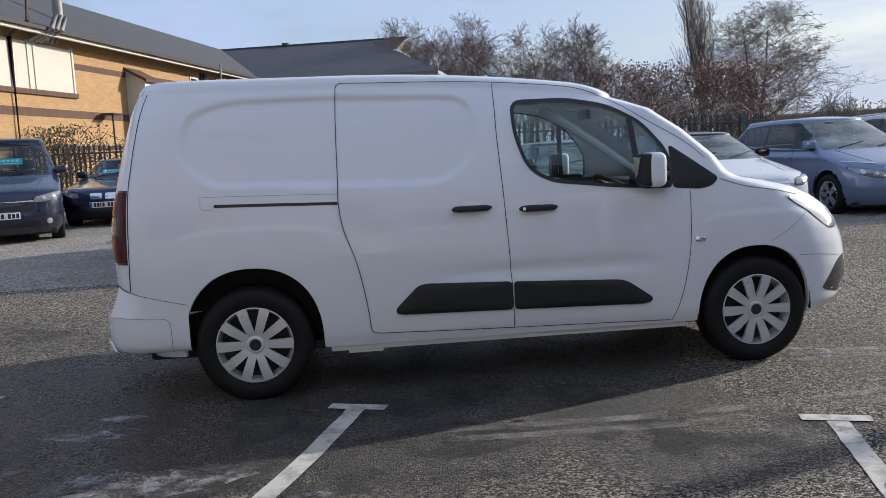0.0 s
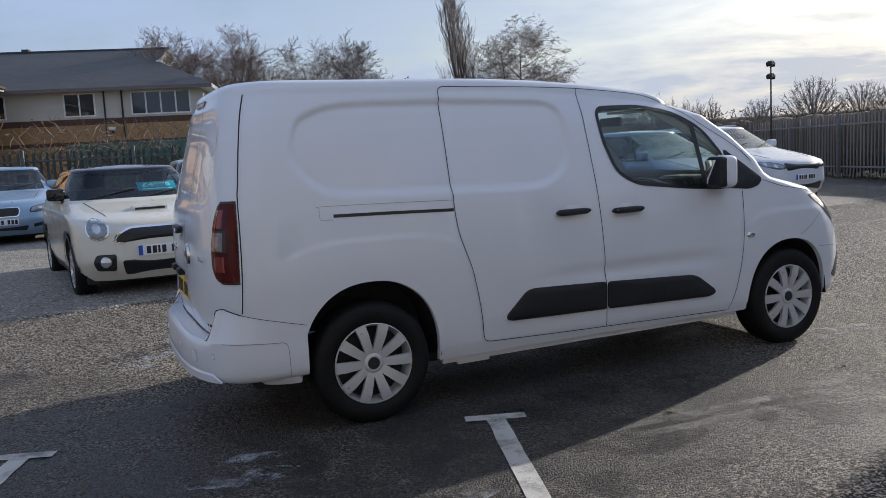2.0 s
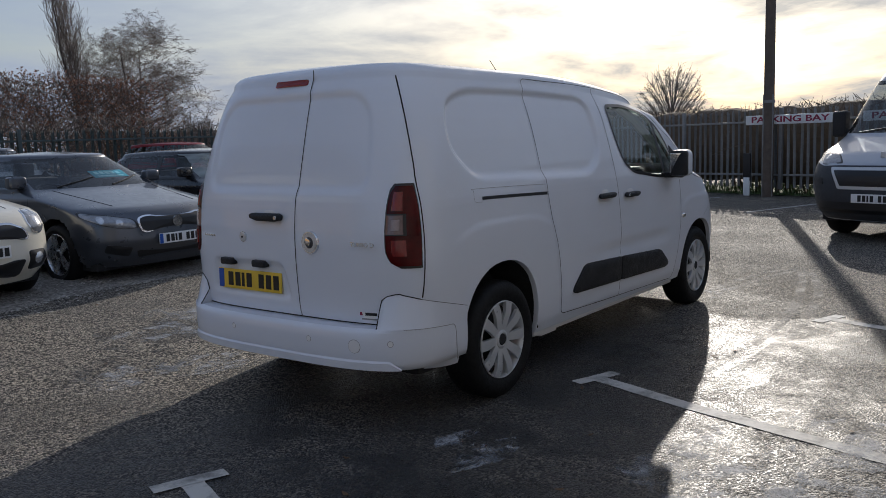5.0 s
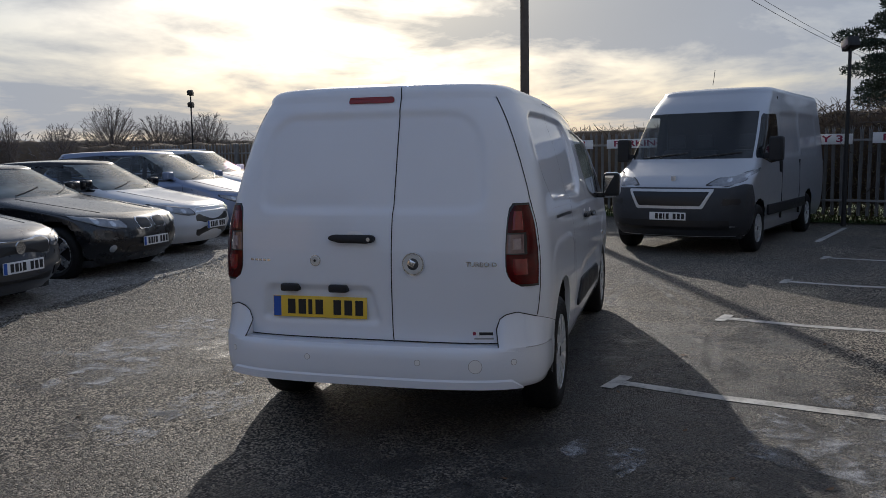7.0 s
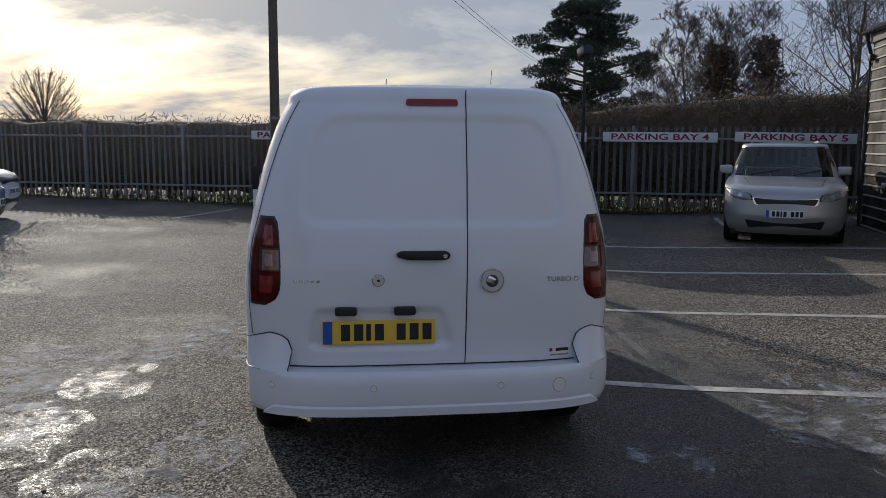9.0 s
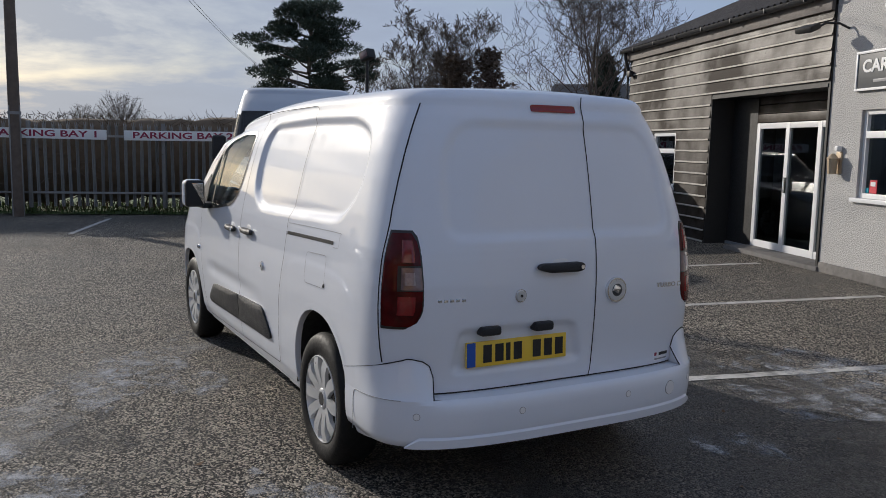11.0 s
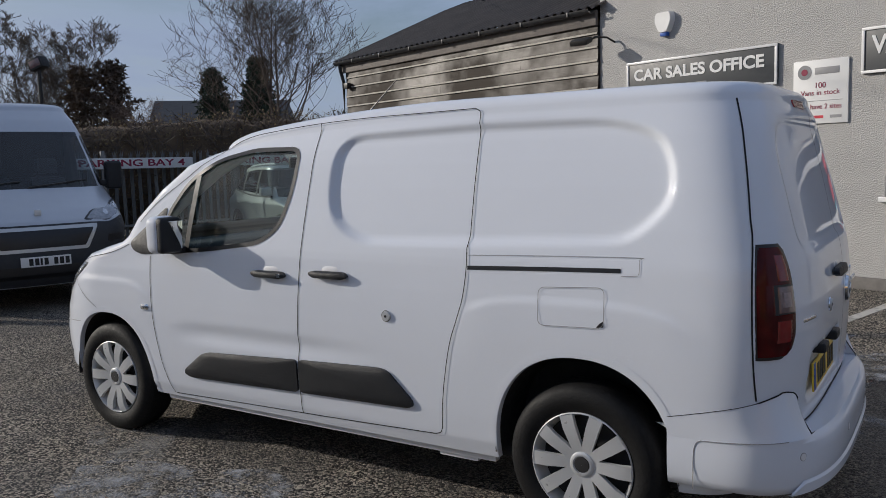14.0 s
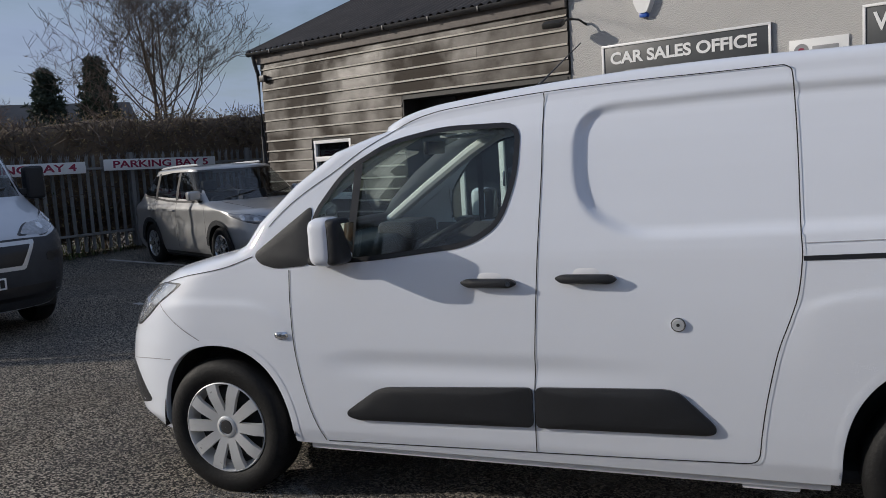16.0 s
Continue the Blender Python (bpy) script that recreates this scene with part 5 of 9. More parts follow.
# front lamps, grille and bumper
for s in (1, -1):
    o = [(0.42, 0.83), (0.46, 0.90), (0.62, 0.955), (0.86, 0.985), (1.00, 0.99), (1.01, 0.965), (0.95, 0.86), (0.88, 0.79), (0.80, 0.775), (0.6, 0.785)]
    v, f = VS.patch([(s * a, z) for a, z in round_poly(o, 0.04)], True, 0.004, 0.03, 4, 0.004)
    hl = mk("headlamp", v, f, M_LAMPIN, van, "wide clear headlamp")
    oc = np.array(round_poly(o, 0.04))
    v, f = VS.patch([(s * a, z) for a, z in oc.mean(0) + (oc - oc.mean(0)) * 1.07], True, 0.002, 0.03, 4)
    mk("headlamp_surround", v, f, M_TRIM, hl)
    o = [(0.52, 0.38), (0.52, 0.58), (0.74, 0.60), (0.86, 0.57), (0.99, 0.43), (0.97, 0.405), (0.80, 0.37)]
    v, f = VS.patch([(s * a, z) for a, z in round_poly(o, 0.05)], True, 0.002, 0.02, 3)
    mk("fog_lamp_recess", v, f, M_BLACKP, van)
v, f = VS.patch(round_poly([(-0.5, 0.62), (-0.52, 0.80), (0.52, 0.80), (0.5, 0.62)], 0.05), True, 0.003, 0.02, 4)
mk("grille", v, f, M_TRIM, van)
v, f = VS.patch(round_poly([(-0.6, 0.34), (-0.6, 0.48), (0.6, 0.48), (0.6, 0.34)], 0.05), True, 0.003, 0.02, 4)
mk("lower_grille", v, f, M_BLACKP, van)
# roof aerial, gutters and washer nozzles
v, f = tube([(1.62, 0.10, 1.80), (1.55, 0.10, 1.86), (1.40, 0.10, 1.985)], [0.008, 0.004, 0.0025], 8)
mk("aerial", v, f, M_TRIM, van, "thin black roof aerial")

# ---- ground ----
def ground_z(x, y):
    """The yard: level by the van, rising a little towards the office and over the gravel."""
    v = -x * SU + y * CU
    z = 0.030 * np.clip(-1.6 - v, 0, 3.9)
    k = y - 0.09 * x
    return z + 0.020 * np.clip(k - 1.5, 0, 2.5) + 0.011 * np.clip(k - 4.0, 0, 14)


def sheet(name, xs, ys, zf, mat, label, drop=0.0):
    verts = [(x, y, float(zf(x, y)) + drop) for y in ys for x in xs]
    n = len(xs)
    faces = [(j * n + i, j * n + i + 1, (j + 1) * n + i + 1, (j + 1) * n + i) for j in range(len(ys) - 1) for i in range(n - 1)]
    return mk(name, verts, faces, mat, None, label, kind="structure", category="ground")


def spread(a, b, step, far):
    return np.unique(np.r_[-far, -far / 3, -far / 9, np.arange(a, b + step, step), far / 9, far / 3, far])


sheet("ground", spread(-12, 16, 0.2, 900), spread(-10, 22, 0.2, 900), ground_z, M_TARMAC, "worn dark tarmac yard with damp patches and painted van shadow")


def kerb_y(x):
    return float(np.interp(x, [-26, -3.3, -1, 0.85, 3.4, 6.4, 12.8], [2.6, 3.8, 4.0, 4.25, 4.4, 4.85, 6.3])) + 0.10 * math.sin(x * 0.9) + 0.05 * math.sin(x * 2.3 + 1)


rows = []
xs = np.arange(-26, 13.1, 0.25)
ts = np.r_[0, 0.02, 0.05, 0.1, 0.2, 0.35, 0.6, 1]
verts, faces = [], []
for x in xs:
    y0 = kerb_y(x)
    for t in ts:
        y = y0 + t * (24 - y0)
        verts.append((x, y, float(ground_z(x, y)) + 0.004 + 0.030 * min(1, t / 0.03)))
n = len(ts)
faces = [(i * n + k, (i + 1) * n + k, (i + 1) * n + k + 1, i * n + k + 1) for i in range(len(xs) - 1) for k in range(n - 1)]
mk("gravel_yard", verts, faces, M_GRAVEL, None, "pale gravel parking strip", kind="structure", category="ground")
# loose stones on the gravel and along its edge
rng = random.Random(5)
verts, faces = [], []
OCT = [(1, 0, 0), (0, 1, 0), (-1, 0, 0), (0, -1, 0), (0, 0, 1)]
for k in range(15000):
    x = rng.uniform(-9, 11)
    t = rng.random() ** 1.8
    y = kerb_y(x) - 0.05 + t * 8
    if k % 9 == 0:
        y = kerb_y(x) - abs(rng.gauss(0, 0.25))
    r = rng.uniform(0.006, 0.017)
    a = rng.uniform(0, 6.28)
    z = float(ground_z(x, y)) + (0.034 if y > kerb_y(x) + 0.2 else 0.006)
    b = len(verts)
    for p in OCT:
        q = Matrix.Rotation(a, 3, "Z") @ Vector((p[0] * r * rng.uniform(0.7, 1.4), p[1] * r * rng.uniform(0.7, 1.2), p[2] * r * 0.8))
        verts.append((x + q.x, y + q.y, z + q.z))
    faces += [(b, b + 1, b + 4), (b + 1, b + 2, b + 4), (b + 2, b + 3, b + 4), (b + 3, b, b + 4)]
mk("gravel_stones", verts, faces, M_STONE, None, "loose pale gravel stones", smooth=False, kind="stuff", category="gravel")

# bay markings in front of the office


def strip(name, pts, width, mat, label, lift=0.004, group="", parent=None, kind="structure"):
    """A flat painted line along points, its edges slightly ragged."""
    p = smooth_line(pts, 0.12)
    t = np.gradient(p, axis=0)
    t /= np.linalg.norm(t, axis=1)[:, None] + 1e-9
    rg = random.Random(int(abs(p[0][0] * 100 + p[0][1] * 37)))
    verts, faces = [], []
    for q, d in zip(p, t):
        for s in (-0.5, -0.17, 0.17, 0.5):
            w = width * s * (1 + (rg.uniform(-0.08, 0.08) if abs(s) == 0.5 else 0))
            x, y = q[0] - d[1] * w, q[1] + d[0] * w
            verts.append((x, y, float(ground_z(x, y)) + lift))
    faces = [(i * 4 + k, (i + 1) * 4 + k, (i + 1) * 4 + k + 1, i * 4 + k + 1) for i in range(len(p) - 1) for k in range(3)]
    return mk(name, verts, faces, mat, parent, label, **({} if parent else dict(kind=kind, category="marking", group=group)))


for k in range(-3, 4):
    u0 = 0.90 + 2.39 * k
    a, b = uv(u0, -0.92), uv(u0, -5.0)
    line = strip("bay_marking", [a[:2], b[:2]], 0.10, M_PAINTLINE, "worn white parking bay line on tarmac", group="office bay lines")
    strip("bay_marking_bar", [uv(u0 - 0.16, -0.92)[:2], uv(u0 + 0.16, -0.92)[:2]], 0.085, M_PAINTLINE, "", 0.006, parent=line)
for k in range(6):
    v0 = 7.35 - 2.6 * k
    a, b = uv(10.1, v0), uv(12.9, v0)
    strip("bay_marking", [a[:2], b[:2]], 0.09, M_PAINTLINE, "worn white parking bay line on tarmac", group="fence bay lines")
# dusty curved tyre marks and salt smears
for off in (-0.07, 0.07):
    strip("tyre_mark", [(3.2, -0.86 + off), (3.9, -0.88 + off), (4.7, -1.02 + off), (5.0 + off, -1.22), (4.2, -1.48 - off), (3.3, -1.66 - off), (2.3, -1.76 - off), (1.6, -1.75 - off), (0.98, -1.71 - off)], 0.075, M_SCUFF, "dusty curved tyre mark on tarmac", 0.003)
strip("tyre_mark", [(0.2, 2.9), (0.8, 2.4), (1.3, 2.05), (2.16, 1.52), (2.4, 1.25), (3.0, 0.75)], 0.46, M_DUST, "broad pale dusty mark on tarmac", 0.003)
for (x, y), r in (((-0.78, -1.28), 0.16), ((-0.70, -1.06), 0.12), ((-0.03, -3.05), 0.55), ((-0.45, -2.70), 0.46), ((-0.66, -2.40), 0.40), ((-0.20, -2.02), 0.20), ((-0.57, -2.05), 0.22), ((0.42, -2.40), 0.16),
                  ((-0.87, 1.36), 0.30), ((-0.45, 1.20), 0.32), ((0.05, 2.25), 0.42), ((1.42, 2.60), 0.40), ((1.75, 1.72), 0.36), ((2.13, 1.36), 0.42), ((1.62, 1.15), 0.26), ((3.4, -0.82), 0.22), ((0.6, 2.5), 0.40)):
    rg = random.Random(int(abs(x) * 91 + abs(y) * 170))
    pts = [(x + r * rg.uniform(0.6, 1.2) * math.cos(a) * 1.4, y + r * rg.uniform(0.4, 1.0) * math.sin(a)) for a in np.linspace(0, 2 * math.pi, 15)[:-1]]
    verts = [(px, py, float(ground_z(px, py)) + 0.0045) for px, py in pts]
    mk("salt_smear", verts, [tuple(range(len(verts)))], M_SALT, None, "dried white smear on tarmac", kind="structure", category="stain")
# damp films that shine towards the sun
for (x, y), rx, ry in (((0.45, -2.45), 0.7, 0.40), ((1.03, -1.75), 0.5, 0.25), ((-0.3, -2.15), 0.6, 0.35), ((2.2, -2.0), 0.7, 0.4), ((-0.1, 2.2), 0.6, 0.45), ((-0.8, 1.6), 0.45, 0.35), ((0.9, 1.9), 0.5, 0.3), ((-2.2, 1.5), 0.6, 0.4), ((1.2, -1.25), 0.8, 0.3), ((-1.6, -1.6), 0.8, 0.5)):
    rg = random.Random(int(abs(x) * 57 + abs(y) * 130))
    pts = [(x + rx * rg.uniform(0.7, 1.2) * math.cos(a), y + ry * rg.uniform(0.7, 1.2) * math.sin(a)) for a in np.linspace(0, 2 * math.pi, 19)[:-1]]
    verts = [(px, py, float(ground_z(px, py)) + 0.0022) for px, py in pts]
    mk("damp_patch", verts, [tuple(range(len(verts)))], M_DAMP, None, "damp shiny film on dark tarmac", kind="structure", category="stain")
# dead leaves
for k in range(70):
    x, y = rng.uniform(-5, 3), rng.uniform(-4.5, 4.2)
    if abs(y) < 1.0 and -1 < x < 4:
        continue
    a, r = rng.uniform(0, 6.28), rng.uniform(0.015, 0.035)
    verts = [(x + r * math.cos(a + t) * (1 if i % 2 else 0.5), y + r * math.sin(a + t) * (1 if i % 2 else 0.5), float(ground_z(x, y)) + 0.005 + (0.008 if i == 1 else 0)) for i, t in enumerate((0, 1.57, 3.14, 4.71))]
    mk("dead_leaf", verts, [(0, 1, 2), (0, 2, 3)], M_DRYLEAF, None, "small curled dead leaf", category="leaf", group="fallen leaves")

# ---- the office building ----
OFF = thing("office_building", pose(0, 0, 0, 0, 0, TURN), "single-storey sales office, grey render and dark timber boards", "building")
WV = -5.35                                     # the wall's face


def wall_with_holes(u0, u1, z0, z1, holes, thick, mat, name, face=WV):
    """A wall along u with openings, as blocks butted together."""
    us = sorted({u0, u1, *[h[0] for h in holes], *[h[1] for h in holes]})
    zs = sorted({z0, z1, *[h[2] for h in holes], *[h[3] for h in holes]})
    verts, faces = [], []
    idx = {}

    def vid(u, v, z):
        k = (round(u, 4), round(v, 4), round(z, 4))
        if k not in idx:
            idx[k] = len(verts)
            verts.append(k)
        return idx[k]

    def solid(i, j):
        if not (0 <= i < len(us) - 1 and 0 <= j < len(zs) - 1):
            return False
        c = ((us[i] + us[i + 1]) / 2, (zs[j] + zs[j + 1]) / 2)
        return not any(h[0] < c[0] < h[1] and h[2] < c[1] < h[3] for h in holes)

    f, b = face, face - thick
    for i in range(len(us) - 1):
        for j in range(len(zs) - 1):
            if not solid(i, j):
                continue
            a, c, d, e = us[i], us[i + 1], zs[j], zs[j + 1]
            faces.append((vid(c, f, d), vid(a, f, d), vid(a, f, e), vid(c, f, e)))
            faces.append((vid(a, b, d), vid(c, b, d), vid(c, b, e), vid(a, b, e)))
            if not solid(i - 1, j):
                faces.append((vid(a, f, d), vid(a, b, d), vid(a, b, e), vid(a, f, e)))
            if not solid(i + 1, j):
                faces.append((vid(c, b, d), vid(c, f, d), vid(c, f, e), vid(c, b, e)))
            if not solid(i, j - 1):
                faces.append((vid(a, b, d), vid(a, f, d), vid(c, f, d), vid(c, b, d)))
            if not solid(i, j + 1):
                faces.append((vid(a, f, e), vid(a, b, e), vid(c, b, e), vid(c, f, e)))
    return mk(name, verts, faces, mat, OFF, smooth=False)


RW = [(3.18, 4.33, 1.06, 2.06), (2.10, 3.13, 0.22, 2.06), (-0.9, 1.25, 1.06, 2.06)]
wall_with_holes(-7.0, 4.92, 0.24, 4.7, RW, 0.30, M_RENDER, "render_wall")
part("plinth", box((-7.0, WV - 0.3, -0.1), (2.08, WV + 0.035, 0.235), 0.02), M_PLINTH, OFF)
part("plinth", box((3.15, WV - 0.3, -0.1), (4.92, WV + 0.02, 0.235), 0.02), M_PLINTH, OFF)
part("doorstep", box((2.05, WV - 0.3, -0.1), (3.15, WV + 0.10, 0.215), 0.02), M_PLINTH, OFF)
TW = [(4.96, 7.86, -0.1, 2.38), (9.06, 9.98, 0.93, 1.86)]
wall_with_holes(4.92, 11.2, -0.1, 3.32, TW, 0.20, M_BLACKJAMB, "timber_frame_wall", WV + 0.02)
# horizontal boards, each with its lower lip
bw = 0.178
k = 0
z = 0.12
while z < 3.30:
    spans = [(4.93, 11.2)]
    for h in TW:
        if z + bw > h[2] + 0.02 and z < h[3] - 0.02:
            spans = [q for a, b in spans for q in ((a, min(b, h[0] - 0.01)), (max(a, h[1] + 0.01), b)) if q[1] - q[0] > 0.05]
    for a, b in spans:
        cuts = [a] + [c for c in ([8.3, 6.4][k % 2],) if a + 0.5 < c < b - 0.5] + [b]
        for c0, c1 in zip(cuts, cuts[1:]):
            y0 = WV + 0.02
            prof = [(y0 + 0.004, z), (y0 + 0.030, z + 0.004), (y0 + 0.030, z + 0.020), (y0 + 0.020, z + 0.030), (y0 + 0.008, z + bw + 0.004)]
            verts = [(u, p[0], p[1]) for u in (c0, c1 - 0.003) for p in prof]
            n = len(prof)
            faces = [(i, i + 1, n + i + 1, n + i) for i in range(n - 1)] + [tuple(range(n))[::-1], tuple(range(n, 2 * n))]
            ob = mk("board", verts, faces, [M_BOARD, M_BOARDEDGE], OFF, smooth=False)
            for q in ob.data.polygons:
                q.material_index = 1 if q.index in (1, 2) else 0
    z += bw
    k += 1
# deep door opening with sliding glass doors
part("door_reveal", box((7.84, WV - 1.0, -0.1), (7.88, WV + 0.03, 2.38)), M_BLACKJAMB, OFF)
part("door_head", box((4.96, WV - 1.0, 2.36), (7.86, WV + 0.03, 2.40)), M_BLACKJAMB, OFF)
part("threshold", box((4.9, WV - 0.55, -0.1), (7.2, WV + 0.05, 0.17), 0.02), M_PLINTH, OFF)
D0 = WV - 0.35
slide = thing("glass_door")
slide.parent = OFF
for u in (4.98, 5.62, 6.35, 7.10):
    part("stile", box((u - 0.045, D0 - 0.06, 0.17), (u + 0.045, D0, 1.98), 0.008), M_UPVC, slide)
for z0, z1 in ((0.17, 0.27), (1.90, 1.98)):
    part("rail", box((4.98, D0 - 0.055, z0), (7.10, D0 - 0.005, z1), 0.006), M_UPVC, slide)
for a, b in ((5.02, 5.58), (5.66, 6.31), (6.39, 7.06)):
    part("pane", box((a, D0 - 0.035, 0.27), (b, D0 - 0.028, 1.90)), M_OFFGLASS, slide)
part("door_handle", box((6.30, D0, 1.0), (6.325, D0 + 0.035, 1.22), 0.008), M_CHROME, slide)
part("door_infill", box((7.14, D0 - 0.05, -0.1), (7.84, D0, 2.38)), M_BLACKJAMB, OFF)
for i in range(3):
    part("over_panel", box((4.96, D0 - 0.05, 1.99 + i * 0.13), (7.14, D0 - 0.01 * i, 2.11 + i * 0.13), 0.01), M_BOARD, OFF)


def window(u0, u1, z0, z1, transom=None, face=WV, name="window", sill=True):
    w = thing(name)
    w.parent = OFF
    y0, y1 = face - 0.12, face - 0.035
    fr = 0.055
    part("frame", box((u0, y0, z0), (u0 + fr, y1, z1), 0.006), M_UPVC, w)
    part("frame", box((u1 - fr, y0, z0), (u1, y1, z1), 0.006), M_UPVC, w)
    part("frame", box((u0 + fr, y0, z0), (u1 - fr, y1 - 0.002, z0 + fr), 0.006), M_UPVC, w)
    part("frame", box((u0 + fr, y0, z1 - fr), (u1 - fr, y1 - 0.002, z1), 0.006), M_UPVC, w)
    if transom:
        part("transom", box((u0 + fr, y0, transom - 0.04), (u1 - fr, y1 + 0.004, transom + 0.04), 0.006), M_UPVC, w)
    part("pane", box((u0 + fr, (y0 + y1) / 2 - 0.004, z0 + fr), (u1 - fr, (y0 + y1) / 2, z1 - fr)), M_OFFGLASS, w)
    if sill:
        part("sill", box((u0 - 0.05, y0, z0 - 0.05), (u1 + 0.05, face + 0.05, z0 - 0.002), 0.008), M_UPVC, w)
    return w


window(3.18, 4.33, 1.06, 2.06, 1.78)
window(9.06, 9.98, 0.93, 1.86, 1.55, WV + 0.05)
window(-0.9, 1.25, 1.06, 2.06, 1.78)
# office door
od = thing("office_door")
od.parent = OFF
y0, y1 = WV - 0.13, WV - 0.04
for a, b in ((2.10, 2.16), (3.07, 3.13)):
    part("door_frame", box((a, y0, 0.22), (b, y1 + 0.01, 2.06), 0.006), M_UPVC, od)
part("door_frame", box((2.16, y0, 2.0), (3.07, y1 + 0.008, 2.06), 0.006), M_UPVC, od)
leaf = part("door_leaf", box((2.17, y0 + 0.01, 0.23), (3.06, y1 - 0.01, 0.98), 0.006), M_UPVC, od)
part("leaf_stile", box((2.17, y0 + 0.01, 0.98), (2.29, y1 - 0.01, 1.995), 0.006), M_UPVC, od)
part("leaf_stile", box((2.94, y0 + 0.01, 0.98), (3.06, y1 - 0.01, 1.995), 0.006), M_UPVC, od)
part("leaf_rail", box((2.29, y0 + 0.01, 1.90), (2.94, y1 - 0.01, 1.995), 0.006), M_UPVC, od)
part("moulded_panel", box((2.36, y1 - 0.012, 0.36), (2.87, y1 + 0.006, 0.84), 0.012), M_UPVC, od)
part("moulded_panel", box((2.45, y1 + 0.0, 0.45), (2.78, y1 + 0.014, 0.75), 0.012), M_UPVC, od)
part("door_pane", box((2.29, y0 + 0.04, 0.98), (2.94, y0 + 0.048, 1.90)), M_OFFGLASS, od)
part("door_handle", box((2.985, y1 - 0.01, 1.02), (3.02, y1 + 0.01, 1.25), 0.006), M_CHROME, od)
part("door_lever", box((2.88, y1 + 0.02, 1.13), (3.01, y1 + 0.04, 1.155), 0.006), M_CHROME, od)
for du, dz in ((0.0, 0.0), (0.095, -0.0), (0.048, 0.085)):
    p = Vector((2.50 + du, y0 + 0.054, 1.10 + dz))
    part("sticker", cyl(p, p + Vector((0, 0.003, 0)), 0.045, n=24), M_SIGNW, od)
part("sticker", box((2.70, y0 + 0.05, 1.04), (2.86, y0 + 0.053, 1.24)), M_SIGNGREY, od)
# dim rooms behind the openings
part("office_room", box((-6.8, WV - 3.2, -0.05), (4.7, WV - 3.0, 2.6)), M_ROOMDARK, OFF)
part("office_floor", box((-6.8, WV - 3.0, 0.1), (11.0, WV - 0.32, 0.16)), M_ROOMDARK, OFF)
part("office_ceiling", box((-6.8, WV - 3.0, 2.6), (11.0, WV - 0.32, 2.7)), M_ROOMDARK, OFF)
part("showroom_wall", box((4.75, WV - 3.0, 0.1), (4.85, WV - 0.4, 2.6)), M_ROOMDARK, OFF)
part("showroom_back", box((4.85, WV - 3.2, 0.1), (11.0, WV - 3.0, 2.6)), M_ROOMDARK, OFF)
part("end_wall", box((11.0, WV - 6.0, -0.1), (11.19, WV - 0.18, 3.32)), M_BLACKJAMB, OFF)
part("back_wall", box((-7.0, WV - 6.2, -0.1), (11.19, WV - 6.0, 3.32)), M_RENDER, OFF)
part("side_wall", box((-7.2, WV - 6.2, -0.1), (-7.0, WV, 4.7)), M_RENDER, OFF)
part("render_gable", box((4.72, WV - 6.0, 2.7), (4.92, WV - 0.30, 4.7)), M_RENDER, OFF)
part("render_roof", box((-7.2, WV - 6.2, 4.7), (4.95, WV + 0.06, 4.82), 0.02), M_CORR, OFF)
part("desk", box((3.2, WV - 1.4, 0.2), (4.4, WV - 0.7, 0.95), 0.02), M_FASCIA, OFF)
for i in range(7):
    part("office_plant_leaf", box((3.55 + i * 0.07, WV - 0.42, 1.12 + 0.04 * (i % 3)), (3.60 + i * 0.07, WV - 0.37, 1.30 + 0.03 * (i % 2)), 0.012), M_PINE, OFF)
# roof over the timber part: corrugated sheet, fascia and gutter
verts, faces = [], []
us = np.arange(4.80, 11.45, 0.025)
for u in us:
    h = 0.022 * math.sin(u / 0.15 * 2 * math.pi)
    for y, zz3 in ((WV + 0.16, 3.42), (WV - 2.6, 4.62), (WV - 3.2, 4.85), (WV - 6.4, 3.42)):
        verts.append((u, y, zz3 + h + 0.06))
faces = [(i * 4 + k2, (i + 1) * 4 + k2, (i + 1) * 4 + k2 + 1, i * 4 + k2 + 1) for i in range(len(us) - 1) for k2 in range(3)]
mk("roof", verts, faces, M_CORR, OFF, "dark corrugated sheet roof")
bm = bmesh.new()
gv2 = [bm.verts.new((11.1, y, z)) for y, z in ((WV + 0.02, 3.30), (WV - 3.0, 4.75), (WV - 6.1, 3.30))] + [bm.verts.new((11.19, y, z)) for y, z in ((WV + 0.02, 3.30), (WV - 3.0, 4.75), (WV - 6.1, 3.30))]
bm.faces.new(gv2[:3]), bm.faces.new(gv2[3:])
for i in range(3):
    bm.faces.new((gv2[i], gv2[(i + 1) % 3], gv2[3 + (i + 1) % 3], gv2[3 + i]))
part("gable", bm, M_BLACKJAMB, OFF)
part("fascia", box((4.93, WV + 0.02, 3.26), (11.30, WV + 0.075, 3.46), 0.01), M_FASCIA, OFF)
verts, faces = [], []
for u in (4.95, 11.38):
    for i in range(9):
        a = math.pi + math.pi * i / 8
        verts.append((u, WV + 0.145 + 0.06 * math.cos(a), 3.46 + 0.06 * math.sin(a)))
faces = [(i, i + 1, 10 + i, 9 + i) for i in range(8)]
mk("gutter", verts, faces, M_GUTTER, OFF)
for u in np.arange(5.3, 11.3, 0.9):
    part("gutter_bracket", box((u, WV + 0.07, 3.40), (u + 0.025, WV + 0.21, 3.465), 0.004), M_GUTTER, OFF)
